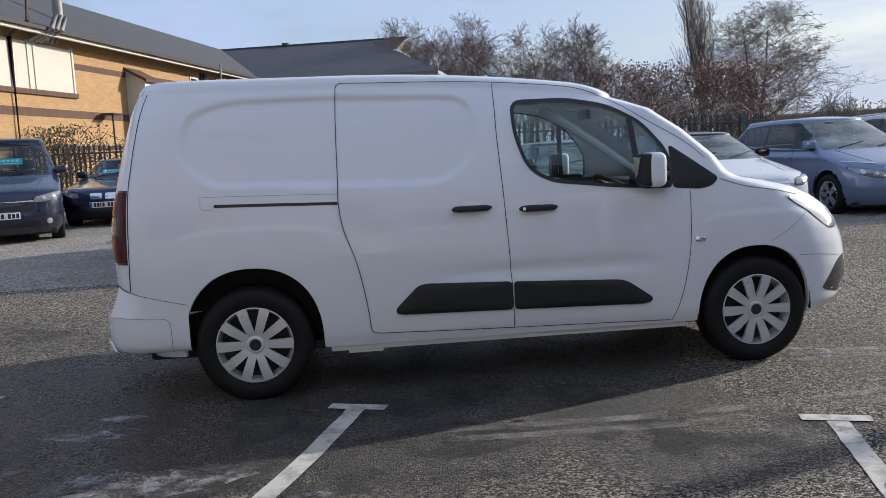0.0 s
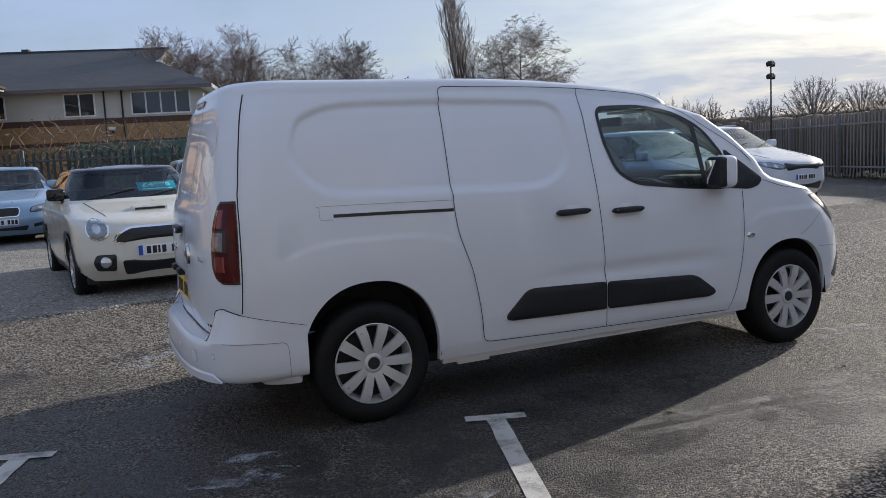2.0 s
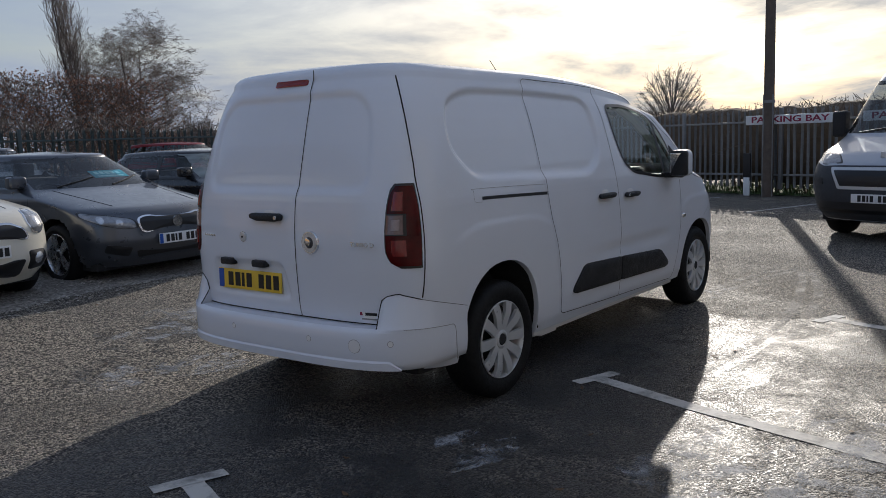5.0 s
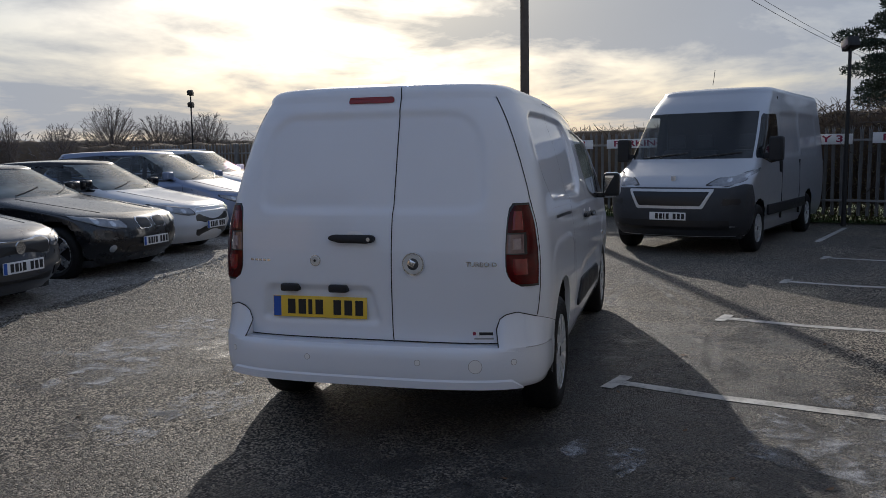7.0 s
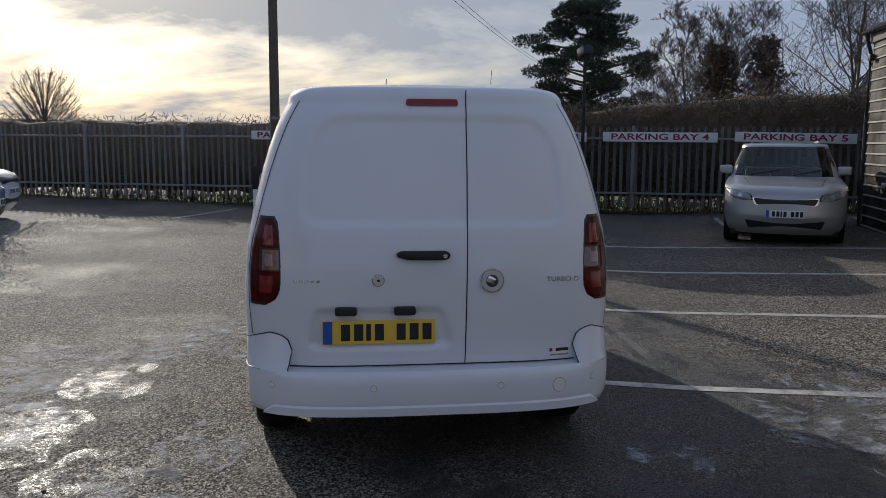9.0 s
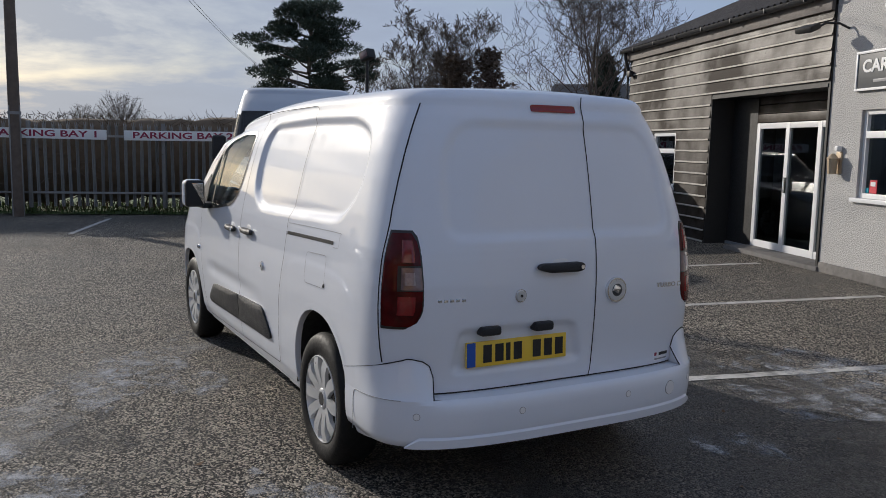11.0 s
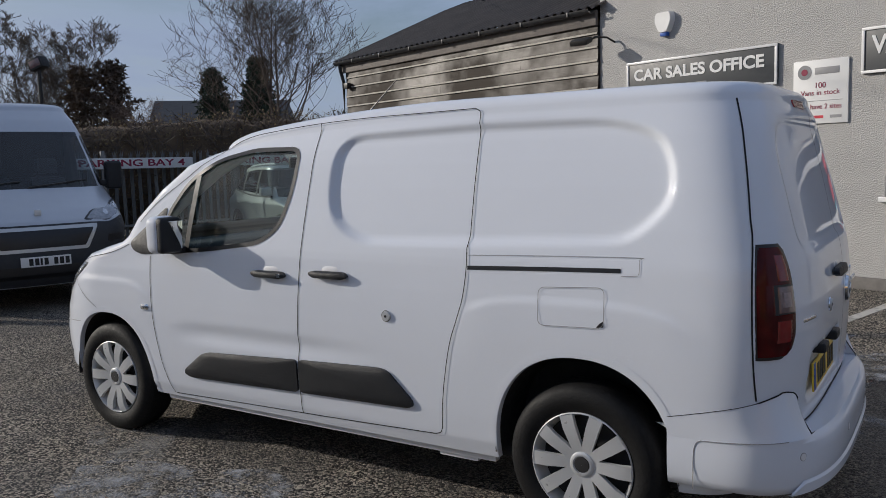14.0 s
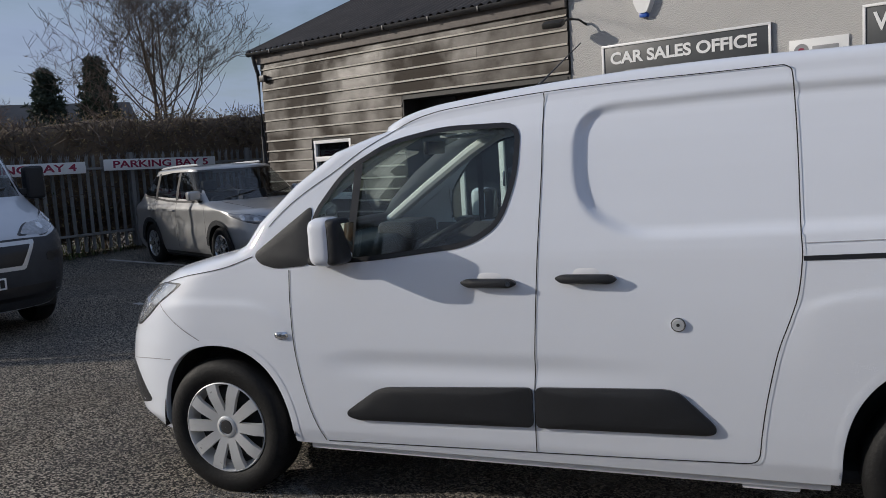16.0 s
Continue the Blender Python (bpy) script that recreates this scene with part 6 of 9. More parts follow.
v, f = tube([(11.25, WV + 0.14, 3.42), (11.25, WV + 0.12, 3.30), (11.25, WV + 0.06, 3.1), (11.25, WV + 0.06, 2.0), (11.25, WV + 0.06, 0.1)], 0.034, 10)
mk("downpipe", v, f, M_GUTTER, OFF)
part("meter_box", box((11.0, WV + 0.05, 2.95), (11.14, WV + 0.14, 3.06), 0.02), M_GUTTER, OFF)


def wall_thing(name, u, v, z, label, category, group=""):
    return thing(name, Matrix.Translation(uv(u, v, z)) @ pose(0, 0, 0, 0, 0, TURN), label, category, group)


def sign_board(u0, u1, z0, z1, label, board, edge, proud=0.03):
    s = wall_thing("wall_sign", (u0 + u1) / 2, WV + 0.002, (z0 + z1) / 2, label, "sign")
    w, h = (u1 - u0) / 2, (z1 - z0) / 2
    part("board", box((-w, 0, -h), (w, proud, h), 0.004), board, s)
    if edge:
        for a, b in (((-w, proud - 0.004, -h), (w, proud + 0.012, -h + 0.028)), ((-w, proud - 0.004, h - 0.028), (w, proud + 0.012, h)),
                     ((-w, proud - 0.004, -h + 0.028), (-w + 0.028, proud + 0.012, h - 0.028)), ((w - 0.028, proud - 0.004, -h + 0.028), (w, proud + 0.012, h - 0.028))):
            part("border", box(a, b, 0.003), edge, s)
    return s


FACE = pose(0, 0, 0, 90, 0, 180)                # lettering that faces away from the wall
s = sign_board(2.40, 4.45, 2.27, 2.71, "charcoal office sign with white border and letters", M_SIGNGREY, M_UPVC)
text_mesh("CAR SALES OFFICE", 0.19, M_UPVC, s, Matrix.Translation((0.02, 0.034, 0.045)) @ FACE, bold=0.006, width=1.78)
for i, (a, w) in enumerate(((-0.72, 0.22), (-0.45, 0.16), (-0.22, 0.12), (0.0, 0.14))):
    part("small_bar", box((-a - w, 0.030, -0.135), (-a, 0.033, -0.10), 0.001), M_GREYINK, s)
s = sign_board(1.63, 2.22, 1.82, 2.48, "white notice board with red and grey print", M_SIGNW, None, 0.02)
p = Vector((0.17, 0.021, 0.21))
part("logo_disc", cyl(p, p + Vector((0, 0.002, 0)), 0.075, n=32), M_GREYINK, s)
part("logo_disc", cyl(p + Vector((0, 0.002, 0)), p + Vector((0, 0.004, 0)), 0.035, n=24), M_REDINK, s)
part("logo_bar", box((-0.20, 0.020, 0.18), (0.06, 0.023, 0.25), 0.001), M_GREYINK, s)
text_mesh("100", 0.085, M_REDINK, s, Matrix.Translation((0, 0.0215, 0.065)) @ FACE)
text_mesh("Vans in stock", 0.075, M_REDINK, s, Matrix.Translation((0, 0.0215, -0.01)) @ FACE, width=0.42)
text_mesh("We have 2 sites", 0.075, M_REDINK, s, Matrix.Translation((0, 0.0215, -0.155)) @ FACE, width=0.46)
part("rule", box((-0.24, 0.020, -0.095), (0.24, 0.022, -0.09)), M_GREYINK, s)
for a, mt in ((0.2, M_SIGNGREY), (0.02, M_POSTER), (-0.17, M_GREYINK)):
    part("small_bar", box((a - 0.06, 0.020, -0.275), (a + 0.06, 0.022, -0.245)), mt, s)
s = sign_board(-0.55, 1.50, 2.29, 2.74, "charcoal sign with white border and letters", M_SIGNGREY, M_UPVC)
text_mesh("VA", 0.25, M_UPVC, s, Matrix.Translation((0.78, 0.034, 0.04)) @ FACE, bold=0.006, width=0.30)
part("small_bar", box((0.45, 0.030, -0.15), (0.72, 0.033, -0.11), 0.001), M_GREYINK, s)
# small cards in the near office window
part("window_card", box((4.08, WV - 0.075, 1.12), (4.20, WV - 0.070, 1.27)), M_POSTER, OFF)
part("window_card", box((4.10, WV - 0.069, 1.20), (4.18, WV - 0.066, 1.25)), M_SIGNW, OFF)
part("window_card", box((4.215, WV - 0.075, 1.12), (4.262, WV - 0.070, 1.18)), M_TEAL, OFF)
# posters behind the far office window
for a, b in ((1.55, 1.78), (1.22, 1.48)):
    part("window_poster", box((0.70, WV - 0.09, a), (1.18, WV - 0.07, b)), M_POSTER, OFF)
part("window_poster", box((0.85, WV - 0.09, 1.10), (1.18, WV - 0.07, 1.18)), M_TEAL, OFF)
# alarm box
al = wall_thing("alarm_box", 3.87, WV, 3.14, "white and blue burglar alarm box on the wall", "alarm")
bm = bmesh.new()
o = round_poly([(-0.11, 0.13), (0.11, 0.13), (0.13, 0.02), (0.06, -0.13), (-0.06, -0.13), (-0.13, 0.02)], 0.04)
a = [bm.verts.new((x, 0.0, z)) for x, z in o]
b = [bm.verts.new((x * 0.9, 0.085, z * 0.9)) for x, z in o]
for i in range(len(o)):
    bm.faces.new((a[i], a[(i + 1) % len(o)], b[(i + 1) % len(o)], b[i]))
bm.faces.new(b)
part("alarm_cover", bm, M_SIGNW, al)
part("alarm_base", box((-0.05, 0.0, -0.165), (0.05, 0.07, -0.105), 0.015), M_BLUE, al, "blue alarm base")
# floodlight on a bent arm
fl = wall_thing("floodlight", 4.72, WV, 3.03, "black floodlight on a bent wall arm", "lamp")
v, f = tube([(-0.05, 0.0, -0.02), (0.0, 0.10, 0.04), (0.08, 0.22, 0.05), (0.14, 0.30, 0.0)], 0.014, 8)
mk("arm", v, f, M_POST, fl)
part("lamp_head", box((-0.13, -0.06, -0.035), (0.13, 0.10, 0.035), 0.02, m=pose(0.20, 0.36, 0.0, -22, 0, 12)), M_POST, fl)
part("lamp_glass", box((-0.10, -0.04, -0.040), (0.10, 0.08, -0.034), 0.004, m=pose(0.20, 0.36, 0.0, -22, 0, 12)), M_CLEARL, fl)
# brass lantern by the corner
wl2 = wall_thing("wall_lantern", 4.66, WV, 1.42, "small brass outdoor wall lantern", "lamp")
part("back_plate", box((-0.05, 0, -0.10), (0.05, 0.025, 0.16), 0.01), M_BRASS, wl2)
part("lantern_body", cyl((0, 0.10, -0.10), (0, 0.10, 0.08), 0.05, 0.065, 10), M_BRASS, wl2)
part("lantern_cap", cyl((0, 0.10, 0.08), (0, 0.10, 0.14), 0.075, 0.02, 10), M_BRASS, wl2)
part("sensor", box((-0.03, 0.0, 0.17), (0.03, 0.07, 0.23), 0.015), M_SIGNW, wl2)

# ---- the palisade fences ----
def pale_mesh(h, w, t, name, mat):
    """A W-section pale with a three-pronged head."""
    bm = bmesh.new()
    xs = (-w / 2, -w / 5, 0.0, w / 5, w / 2)
    off = (0.0, t, 0.0, t, 0.0)
    lo = [bm.verts.new((x, o, 0.0)) for x, o in zip(xs, off)]
    mid = [bm.verts.new((x, o, h - 0.10)) for x, o in zip(xs, off)]
    for i in range(4):
        bm.faces.new((lo[i], lo[i + 1], mid[i + 1], mid[i]))
    tips = [bm.verts.new((-w * 0.62, 0.012, h - 0.02)), bm.verts.new((0, 0, h)), bm.verts.new((w * 0.62, 0.012, h - 0.02))]
    bm.faces.new((mid[0], mid[1], tips[0]))
    bm.faces.new((mid[1], mid[2], mid[3], tips[1]))
    bm.faces.new((mid[3], mid[4], tips[2]))
    me = bpy.data.meshes.new(name)
    bm.to_mesh(me)
    bm.free()
    me.materials.append(mat)
    return me


def fence(u0, v0, u1, v1, h, step, mat, label, seed, w=0.068, gap=0.0):
    a, b = uv(u0, v0), uv(u1, v1)
    d = b - a
    L, ang = d.length, math.degrees(math.atan2(d.y, d.x))
    fe = thing("palisade_fence", pose(a.x, a.y, float(ground_z(a.x, a.y)), 0, 0, ang), label, "fence")
    zb = float(ground_z(b.x, b.y)) - float(ground_z(a.x, a.y))
    rg = random.Random(seed)
    mes = [pale_mesh(h, w, 0.018, "pale", mat) for _ in range(1)]
    n = int(L / step)
    for i in range(n):
        x = (i + 0.5) * step
        ob = new("pale", mes[0])
        ob.parent = fe
        ob.matrix_local = pose(x, 0.03, 0.05 + zb * x / L + rg.uniform(-0.012, 0.012), rg.uniform(-0.6, 0.6), rg.uniform(-0.8, 0.8), rg.uniform(-6, 6))
    for zr in (0.28, h - 0.30):
        part("rail", box((0, -0.005, zr), (L, 0.028, zr + 0.045), 0.004), mat, fe)
    for x in np.arange(0.0, L + 0.1, 2.6):
        part("post", box((x - 0.035, -0.085, 0.0), (x + 0.035, -0.012, h + 0.03 + zb * x / L), 0.006), mat, fe)
    return fe


fence(13.6, 22.0, 13.6, -7.2, 1.74, 0.155, M_GALV, "weathered grey steel palisade fence along the yard", 3)
fence(-26.0, 15.8, 5.8, 15.8, 1.80, 0.165, M_GREENFENCE, "dull green steel palisade fence behind the cars", 4)
# bay name boards wired to the fence
for k in range(5):
    vc = 6.05 - 2.66 * k
    sg = thing("bay_sign", Matrix.Translation(uv(13.46, vc, 1.66)) @ pose(0, 0, 0, 0, 0, TURN - 90) @ pose(0, 0, 0, (0.4, -0.5, 0.8, 0.3, 1.5)[k] * 0, (0.3, -0.4, 0.5, 0.2, 0.9)[k]),
               "white parking bay board with red letters on the fence", "sign", "bay boards")
    part("board", box((-1.16, -0.012, -0.10), (1.16, 0.012, 0.10), 0.004), M_SIGNW, sg)
    text_mesh("PARKING BAY %d" % (k + 1), 0.175, M_REDINK, sg, Matrix.Translation((0, -0.0135, 0.0)) @ pose(0, 0, 0, 90, 0, 0), bold=0.004, width=1.98)

# ---- parked vehicles ----
def car(name, label, at, heading, L, W, H, paint_mat, wb, fo, hz=0.78, zb=0.98, xwb=-1.15, xrf=-1.85, xrr=None, xrb=None, R=0.315, rim=0.215, roof_mat=None, lamps=(), lamp_mat=None,
        grilles=(), plate_z=0.45, plate_w=1.0, spokes=5, rim_mat=None, pillars=(), seed=1, price=None, category="car", nose=0.55, lf=0.55, arch_mat=None, roof_rails=False, arch_z=None, rake=0.0,
        tail_lift=0.10, dlo_drop=0.0, stance=-0.02, screen_mat=None, roof_w=0.73):
    """A parked car: x forwards from its nose, on the ground at the place of its front plate."""
    gz = float(ground_z(at[0], at[1])) + (0.03 if at[1] > kerb_y(at[0]) else 0.0) + stance
    ob = thing(name, pose(at[0], at[1], gz, 0, 0, heading), label, category, "parked cars" if category == "car" else "")
    Hr = H - 0.085
    xrr = xrr if xrr is not None else -L + 0.75
    xrb = xrb if xrb is not None else -L + 0.12
    h = W / 2
    rows = [(0.19, -L + 0.16, -0.16, 0.90 * h, 0.32, 3.2, lf, 2.5), (0.30, -L + 0.05, -0.05, 0.955 * h, 0.32, 3.2, lf, 2.5), (nose - 0.10, -L, 0.0, 0.985 * h, 0.32, 3.2, lf, 2.6),
            (hz - 0.14, -L + 0.02, -0.03, 1.0 * h, 0.32, 3.2, lf, 2.6), (hz - 0.05, -L + 0.03, -0.10, 0.995 * h, 0.32, 3.2, lf, 2.6), (hz, -L + 0.035, -0.22, 0.985 * h, 0.32, 3.2, lf, 2.6),
            (hz + 0.55 * (zb - hz), -L + 0.05, 0.55 * xwb - 0.10, 0.970 * h, 0.32, 3.2, 0.50, 2.5), (zb, xrb, xwb, 0.945 * h, 0.32, 3.2, 0.42, 2.5),
            (zb + 0.45 * (Hr - zb), xrb + 0.40 * (xrr - xrb), xwb + 0.50 * (xrf - xwb), (0.48 * 0.945 + 0.52 * roof_w + 0.025) * h, 0.34, 3.2, 0.40, 2.6), (Hr, xrr, xrf, roof_w * h, 0.40, 3.2, 0.42, 2.6)]
    sh = Shell(rows, 0.055, 0.028, lambda x, z: -0.035 * np.clip((z - zb) / (Hr - zb), 0, 1) * np.clip((xrf - 0.2 - x) / (xrf - 0.2 - xrr + 1e-6), 0, 1.1) ** 2, rings=46, n_rear=22, n_side=104, n_front=26, lean=4.0)
    X, Y, Z = sh.grid()
    NLc, NCc = X.shape
    hn = sh.nr + sh.ns + sh.nf
    c = np.arange(NCc)
    sidec = ((c >= sh.nr - 12) & (c < hn - 10)) | ((c > hn - 2 + 10) & (c <= 2 * hn - 2 - (sh.nr - 12)))
    use = (np.broadcast_to(sidec, X.shape) & (Z < Hr + 0.03)).ravel()
    xz = np.stack([X.ravel(), Z.ravel()], 1)
    fx, rx = -fo, -fo - wb
    az = arch_z or R
    arches = [arch_outline(q, az, R + 0.055, R + 0.065, 2.1) for q in (fx, rx)]
    dl = round_poly([(xwb - 0.34, zb + 0.025), (xwb + 0.52 * (xrf - xwb) - 0.20, zb + 0.55 * (Hr - zb)), (xrf - 0.10, Hr - 0.02), ((xrf + xrr) / 2, Hr - 0.015), (xrr + 0.10, Hr - 0.075 - dlo_drop),
                     (xrr - 0.12, zb + 0.5 * (Hr - zb)), (xrb + 0.42, zb + tail_lift)], 0.06)
    moved = snap_to([dl, *arches], xz, use, X.shape)
    yy = np.abs(Y.ravel()).copy()
    sg = np.where(Y.ravel() < 0, -1.0, 1.0)
    for i in np.where(moved)[0]:
        zq = sh.unbend(xz[i, 0], xz[i, 1])
        yy[i] = sh.width(xz[i, 0], zq)
    # shoulder crease along the doors
    cr = 0.012 * np.exp(-((xz[:, 1] - (zb - 0.10)) / 0.05) ** 2) - 0.012 * np.exp(-((xz[:, 1] - (zb - 0.28)) / 0.09) ** 2)
    yy = np.where(use & (yy > 0.6 * h), yy + cr, yy)
    V = np.stack([xz[:, 0], yy * sg, xz[:, 1]], 1)
    F = grid_faces(NLc, NCc)
    cen = V[F].mean(1)
    sf = use[F].all(1)
    pc = np.stack([cen[:, 0], cen[:, 2]], 1)
    gs = sf & (poly_sd(dl, pc)[0] < 0)
    hole = np.zeros(len(F), bool)
    for a in arches:
        hole |= sf & (poly_sd(a, pc)[0] < 0)
    fc, flv = F[:, 0] % NCc, F[:, 0] // NCc
    low = flv < len(sh.levels) - 1
    ws = (np.abs(fc - (hn - 1)) < sh.nf - 7) & (cen[:, 2] > zb + 0.02) & low
    rs = ((fc < sh.nr - 6) | (fc > NCc - sh.nr + 5)) & (cen[:, 2] > zb + tail_lift + 0.02) & (cen[:, 2] < Hr - 0.05) & low
    roof = (flv >= len(sh.levels) - 1)
    glass = gs | ws | rs
    body = ~(glass | hole)
    if roof_mat:
        v, f = use_faces(V, F, body & roof | body & (cen[:, 2] > zb + 0.05))
        mk("roof", v, f, roof_mat, ob, sharp=50)
        body &= ~(roof | (cen[:, 2] > zb + 0.05))
    v, f = use_faces(V, F, body)
    mk("body", v, f, paint_mat, ob, sharp=50)
    for nm, sel in (("windscreen", ws), ("side_windows", gs), ("rear_window", rs)):
        for s2 in ((1, -1) if nm == "side_windows" else (0,)):
            m2 = sel if not s2 else sel & (np.sign(cen[:, 1]) == s2)
            if m2.any():
                v, f = use_faces(V, F, m2)
                mk(nm.rstrip("s") if s2 else nm, v, f, (screen_mat if nm == "windscreen" else None) or M_CARGLASS, ob).visible_shadow = False

    def on_side(x, z, off, s):
        zq = sh.unbend(x, z)
        return Vector((x, s * (float(sh.width(x, zq)) + off), z))

    def strip2(line, w, s, mat, nm, off=0.006):
        p = smooth_line(line, 0.08)
        t = np.gradient(p, axis=0)
        t /= np.linalg.norm(t, axis=1)[:, None] + 1e-9
        vs = [on_side(*(q + np.array([-d[1], d[0]]) * w * k), off, s) for q, d in zip(p, t) for k in (-0.5, 0.5)]
        return mk(nm, vs, [(2 * i, 2 * i + 1, 2 * i + 3, 2 * i + 2) for i in range(len(p) - 1)], mat, ob)

    for s in (1, -1):
        for px in pillars:
            strip2([(px - 0.03, zb + 0.03), (px - 0.10, Hr - 0.03)], 0.085, s, M_TRIM, "door_pillar", 0.004)
            strip2([(px, zb + 0.02), (px + 0.01, zb - 0.3), (px - 0.02, 0.30)], 0.008, s, M_SEAM, "door_gap", 0.014)
            pt = on_side(px - 0.02 - 0.12, zb - 0.12, 0.03, s)
            part("door_handle", box((pt.x - 0.09, pt.y - 0.015, pt.z - 0.014), (pt.x + 0.09, pt.y + 0.015, pt.z + 0.014), 0.01), paint_mat, ob)
        strip2([(xwb - 0.16, zb + 0.0), (xwb - 0.12, zb - 0.3), (fx - 0.40, 0.34)], 0.008, s, M_SEAM, "door_gap", 0.014)
        strip2([(xwb - 0.30, zb + 0.012), ((xwb + xrb) / 2, zb + 0.018), (xrb + 0.45, zb + tail_lift)], 0.030, s, M_TRIM, "waist_seal", 0.006)
        strip2([(fx - R - 0.10, 0.215), (rx + R + 0.10, 0.215)], 0.05, s, M_TRIM, "sill_trim", 0.006)
        if arch_mat:
            for a in arches:
                strip2([tuple(q) for q in a[:60:3]], 0.07, s, arch_mat, "arch_trim", 0.012)
        m0 = Vector((xwb - 0.42, s * (sh.width(xwb - 0.4, zb + 0.08) + 0.10), zb + 0.10))
        mir = part("door_mirror", box((m0.x - 0.06, m0.y - 0.10, m0.z - 0.07), (m0.x + 0.07, m0.y + 0.10, m0.z + 0.07), 0.045, seg=3), roof_mat or paint_mat, ob)
        part("mirror_glass", box((m0.x - 0.064, m0.y - 0.08, m0.z - 0.05), (m0.x - 0.058, m0.y + 0.08, m0.z + 0.05), 0.002), M_MIRROR, mir)
        for x in (fx, rx):
            wheel(ob, x, s * (h - 0.125), R, R, rim, 0.21, spokes, rim_mat or M_CAP, s, 0.45)
            vs, fs = [], []
            for k in range(15):
                t = math.pi * k / 14
                for y in (h - 0.03, h - 0.30):
                    vs.append((x + (R + 0.06) * math.cos(t), s * y, az + (R + 0.07) * math.sin(t)))
            fs = [(2 * i, 2 * i + 1, 2 * i + 3, 2 * i + 2) for i in range(14)]
            vs.append((x, s * (h - 0.30), 0.18))
            fs += [(2 * i + 1, 2 * i + 3, 30) for i in range(14)]
            mk("wheel_liner", vs, fs, M_UNDER, ob)
        for o in lamps:
            if len(o) == 3:
                headlamp(sh, ob, o[0], o[1], s)
                continue
            v, f = sh.patch([(s * a, z) for a, z in round_poly(o[0], o[1])], True, 0.004 + 0.005 * lamps.index(o), 0.03, 4, 0.008)
            mk(o[3], v, f, o[2], ob)
        # tail lamps
        v, f = sh.patch([(s * a, z) for a, z in round_poly([(h * 0.60, zb - 0.22), (h * 0.60, zb - 0.06), (h * 1.02, zb - 0.04), (h * 1.02, zb - 0.24)], 0.03)], False, 0.004, 0.03, 3)
        mk("tail_lamp", v, f, M_REDL, ob)
        if roof_rails:
            pts = [(x, s * h * 0.60, Hr + 0.085 - 0.03 * abs(2 * (x - xrr) / (xrf - xrr) - 1) ** 6 + float(sh.bend(np.array([x]), np.array([Hr]))[0])) for x in np.linspace(xrr + 0.1, xrf - 0.35, 14)]
            v, f = tube(pts, 0.017, 6)
            mk("roof_rail", v, f, M_CAP, ob)
    for o in grilles:
        v, f = sh.patch(round_poly(o[0], o[1]), True, 0.005 if len(o) < 4 else o[3], 0.03, 3)
        mk("grille", v, f, o[2], ob)
    px = float(sh.front_at(0.0, plate_z)) + 0.02
    number_plate(ob, Matrix.Translation((px, 0, plate_z)) @ pose(0, 0, 0, 90, 0, 90), M_PLATEW, True, plate_w)
    # bonnet gap, wiper, inside
    zf = hz + 0.02
    for s in (1, -1):
        pts = []
        for q in np.linspace(0, 1, 9):
            zz5 = zf + (zb - zf) * q
            a0, b0 = sh.half(zz5)
            pts.append(sh.arc(s * (0.50 + 0.12 * q) * h * 1.15, zz5, True, 0.003))
        v, f = tube(pts, 0.004, 5)
        mk("bonnet_gap", v, f, M_SEAM, ob)
    for y0, y1 in ((0.10, 0.62), (-0.55, -0.02)):
        pts = [sh.arc(y, zb + 0.035 + 0.03 * k, True, 0.012) for k, y in enumerate(np.linspace(y0, y1, 4))]
        v, f = tube(pts, 0.009, 5)
        mk("wiper", v, f, M_TRIM, ob)
    part("cabin_floor", box((xrb + 0.2, -h * 0.85, 0.22), (xwb + 0.15, h * 0.85, 0.30), 0.02), M_DASH, ob)
    part("dashboard", box((xwb - 0.42, -h * 0.80, 0.60), (xwb - 0.02, h * 0.80, zb - 0.02), 0.06), M_DASH, ob)
    for y in (h * 0.42, -h * 0.42):
        st2 = thing("car_seat")
        st2.parent = ob
        xs0 = xrf - 0.28
        part("backrest", box((xs0 - 0.16, y - 0.23, 0.50), (xs0, y + 0.23, zb + 0.12), 0.06), M_SEATF, st2)
        part("headrest", box((xs0 - 0.14, y - 0.12, zb + 0.14), (xs0 - 0.05, y + 0.12, zb + 0.30), 0.04), M_SEATF, st2)
        part("cushion", box((xs0, y - 0.23, 0.40), (xs0 + 0.5, y + 0.23, 0.55), 0.05), M_SEATF, st2)
    part("rear_bench", box((rx - 0.1, -h * 0.78, 0.45), (rx + 0.1, h * 0.78, zb + 0.10), 0.06), M_SEATF, ob)
    part("underside", box((-L + 0.3, -h * 0.86, 0.15), (-0.35, h * 0.86, 0.24), 0.03), M_UNDER, ob)
    v, f = lathe([(0.18 + 0.015 * math.cos(a), 0.015 * math.sin(a)) for a in np.linspace(0, 2 * math.pi, 9)], 24)
    sw2 = mk("steering_wheel", v, f, M_DASH, ob)
    sw2.matrix_local = pose(xwb - 0.50, -h * 0.42, zb - 0.02, 0, 0, 90) @ pose(0, 0, 0, -65, 0, 0)
    if price:
        zc, yc = zb + 0.42 * (Hr - zb), price[1]
        x0 = float(sh.front_at(yc, zc - 0.09)) - 0.035
        x1 = float(sh.front_at(yc, zc + 0.09)) - 0.035
        ang = math.degrees(math.atan2(x0 - x1, 0.18))
        card = thing("price_card", pose(at[0], at[1], gz, 0, 0, heading) @ pose((x0 + x1) / 2, yc, zc, 0, -ang, 0) @ pose(0, 0, 0, 90, 0, 90), "turquoise price card behind the windscreen", "price card", "price cards")
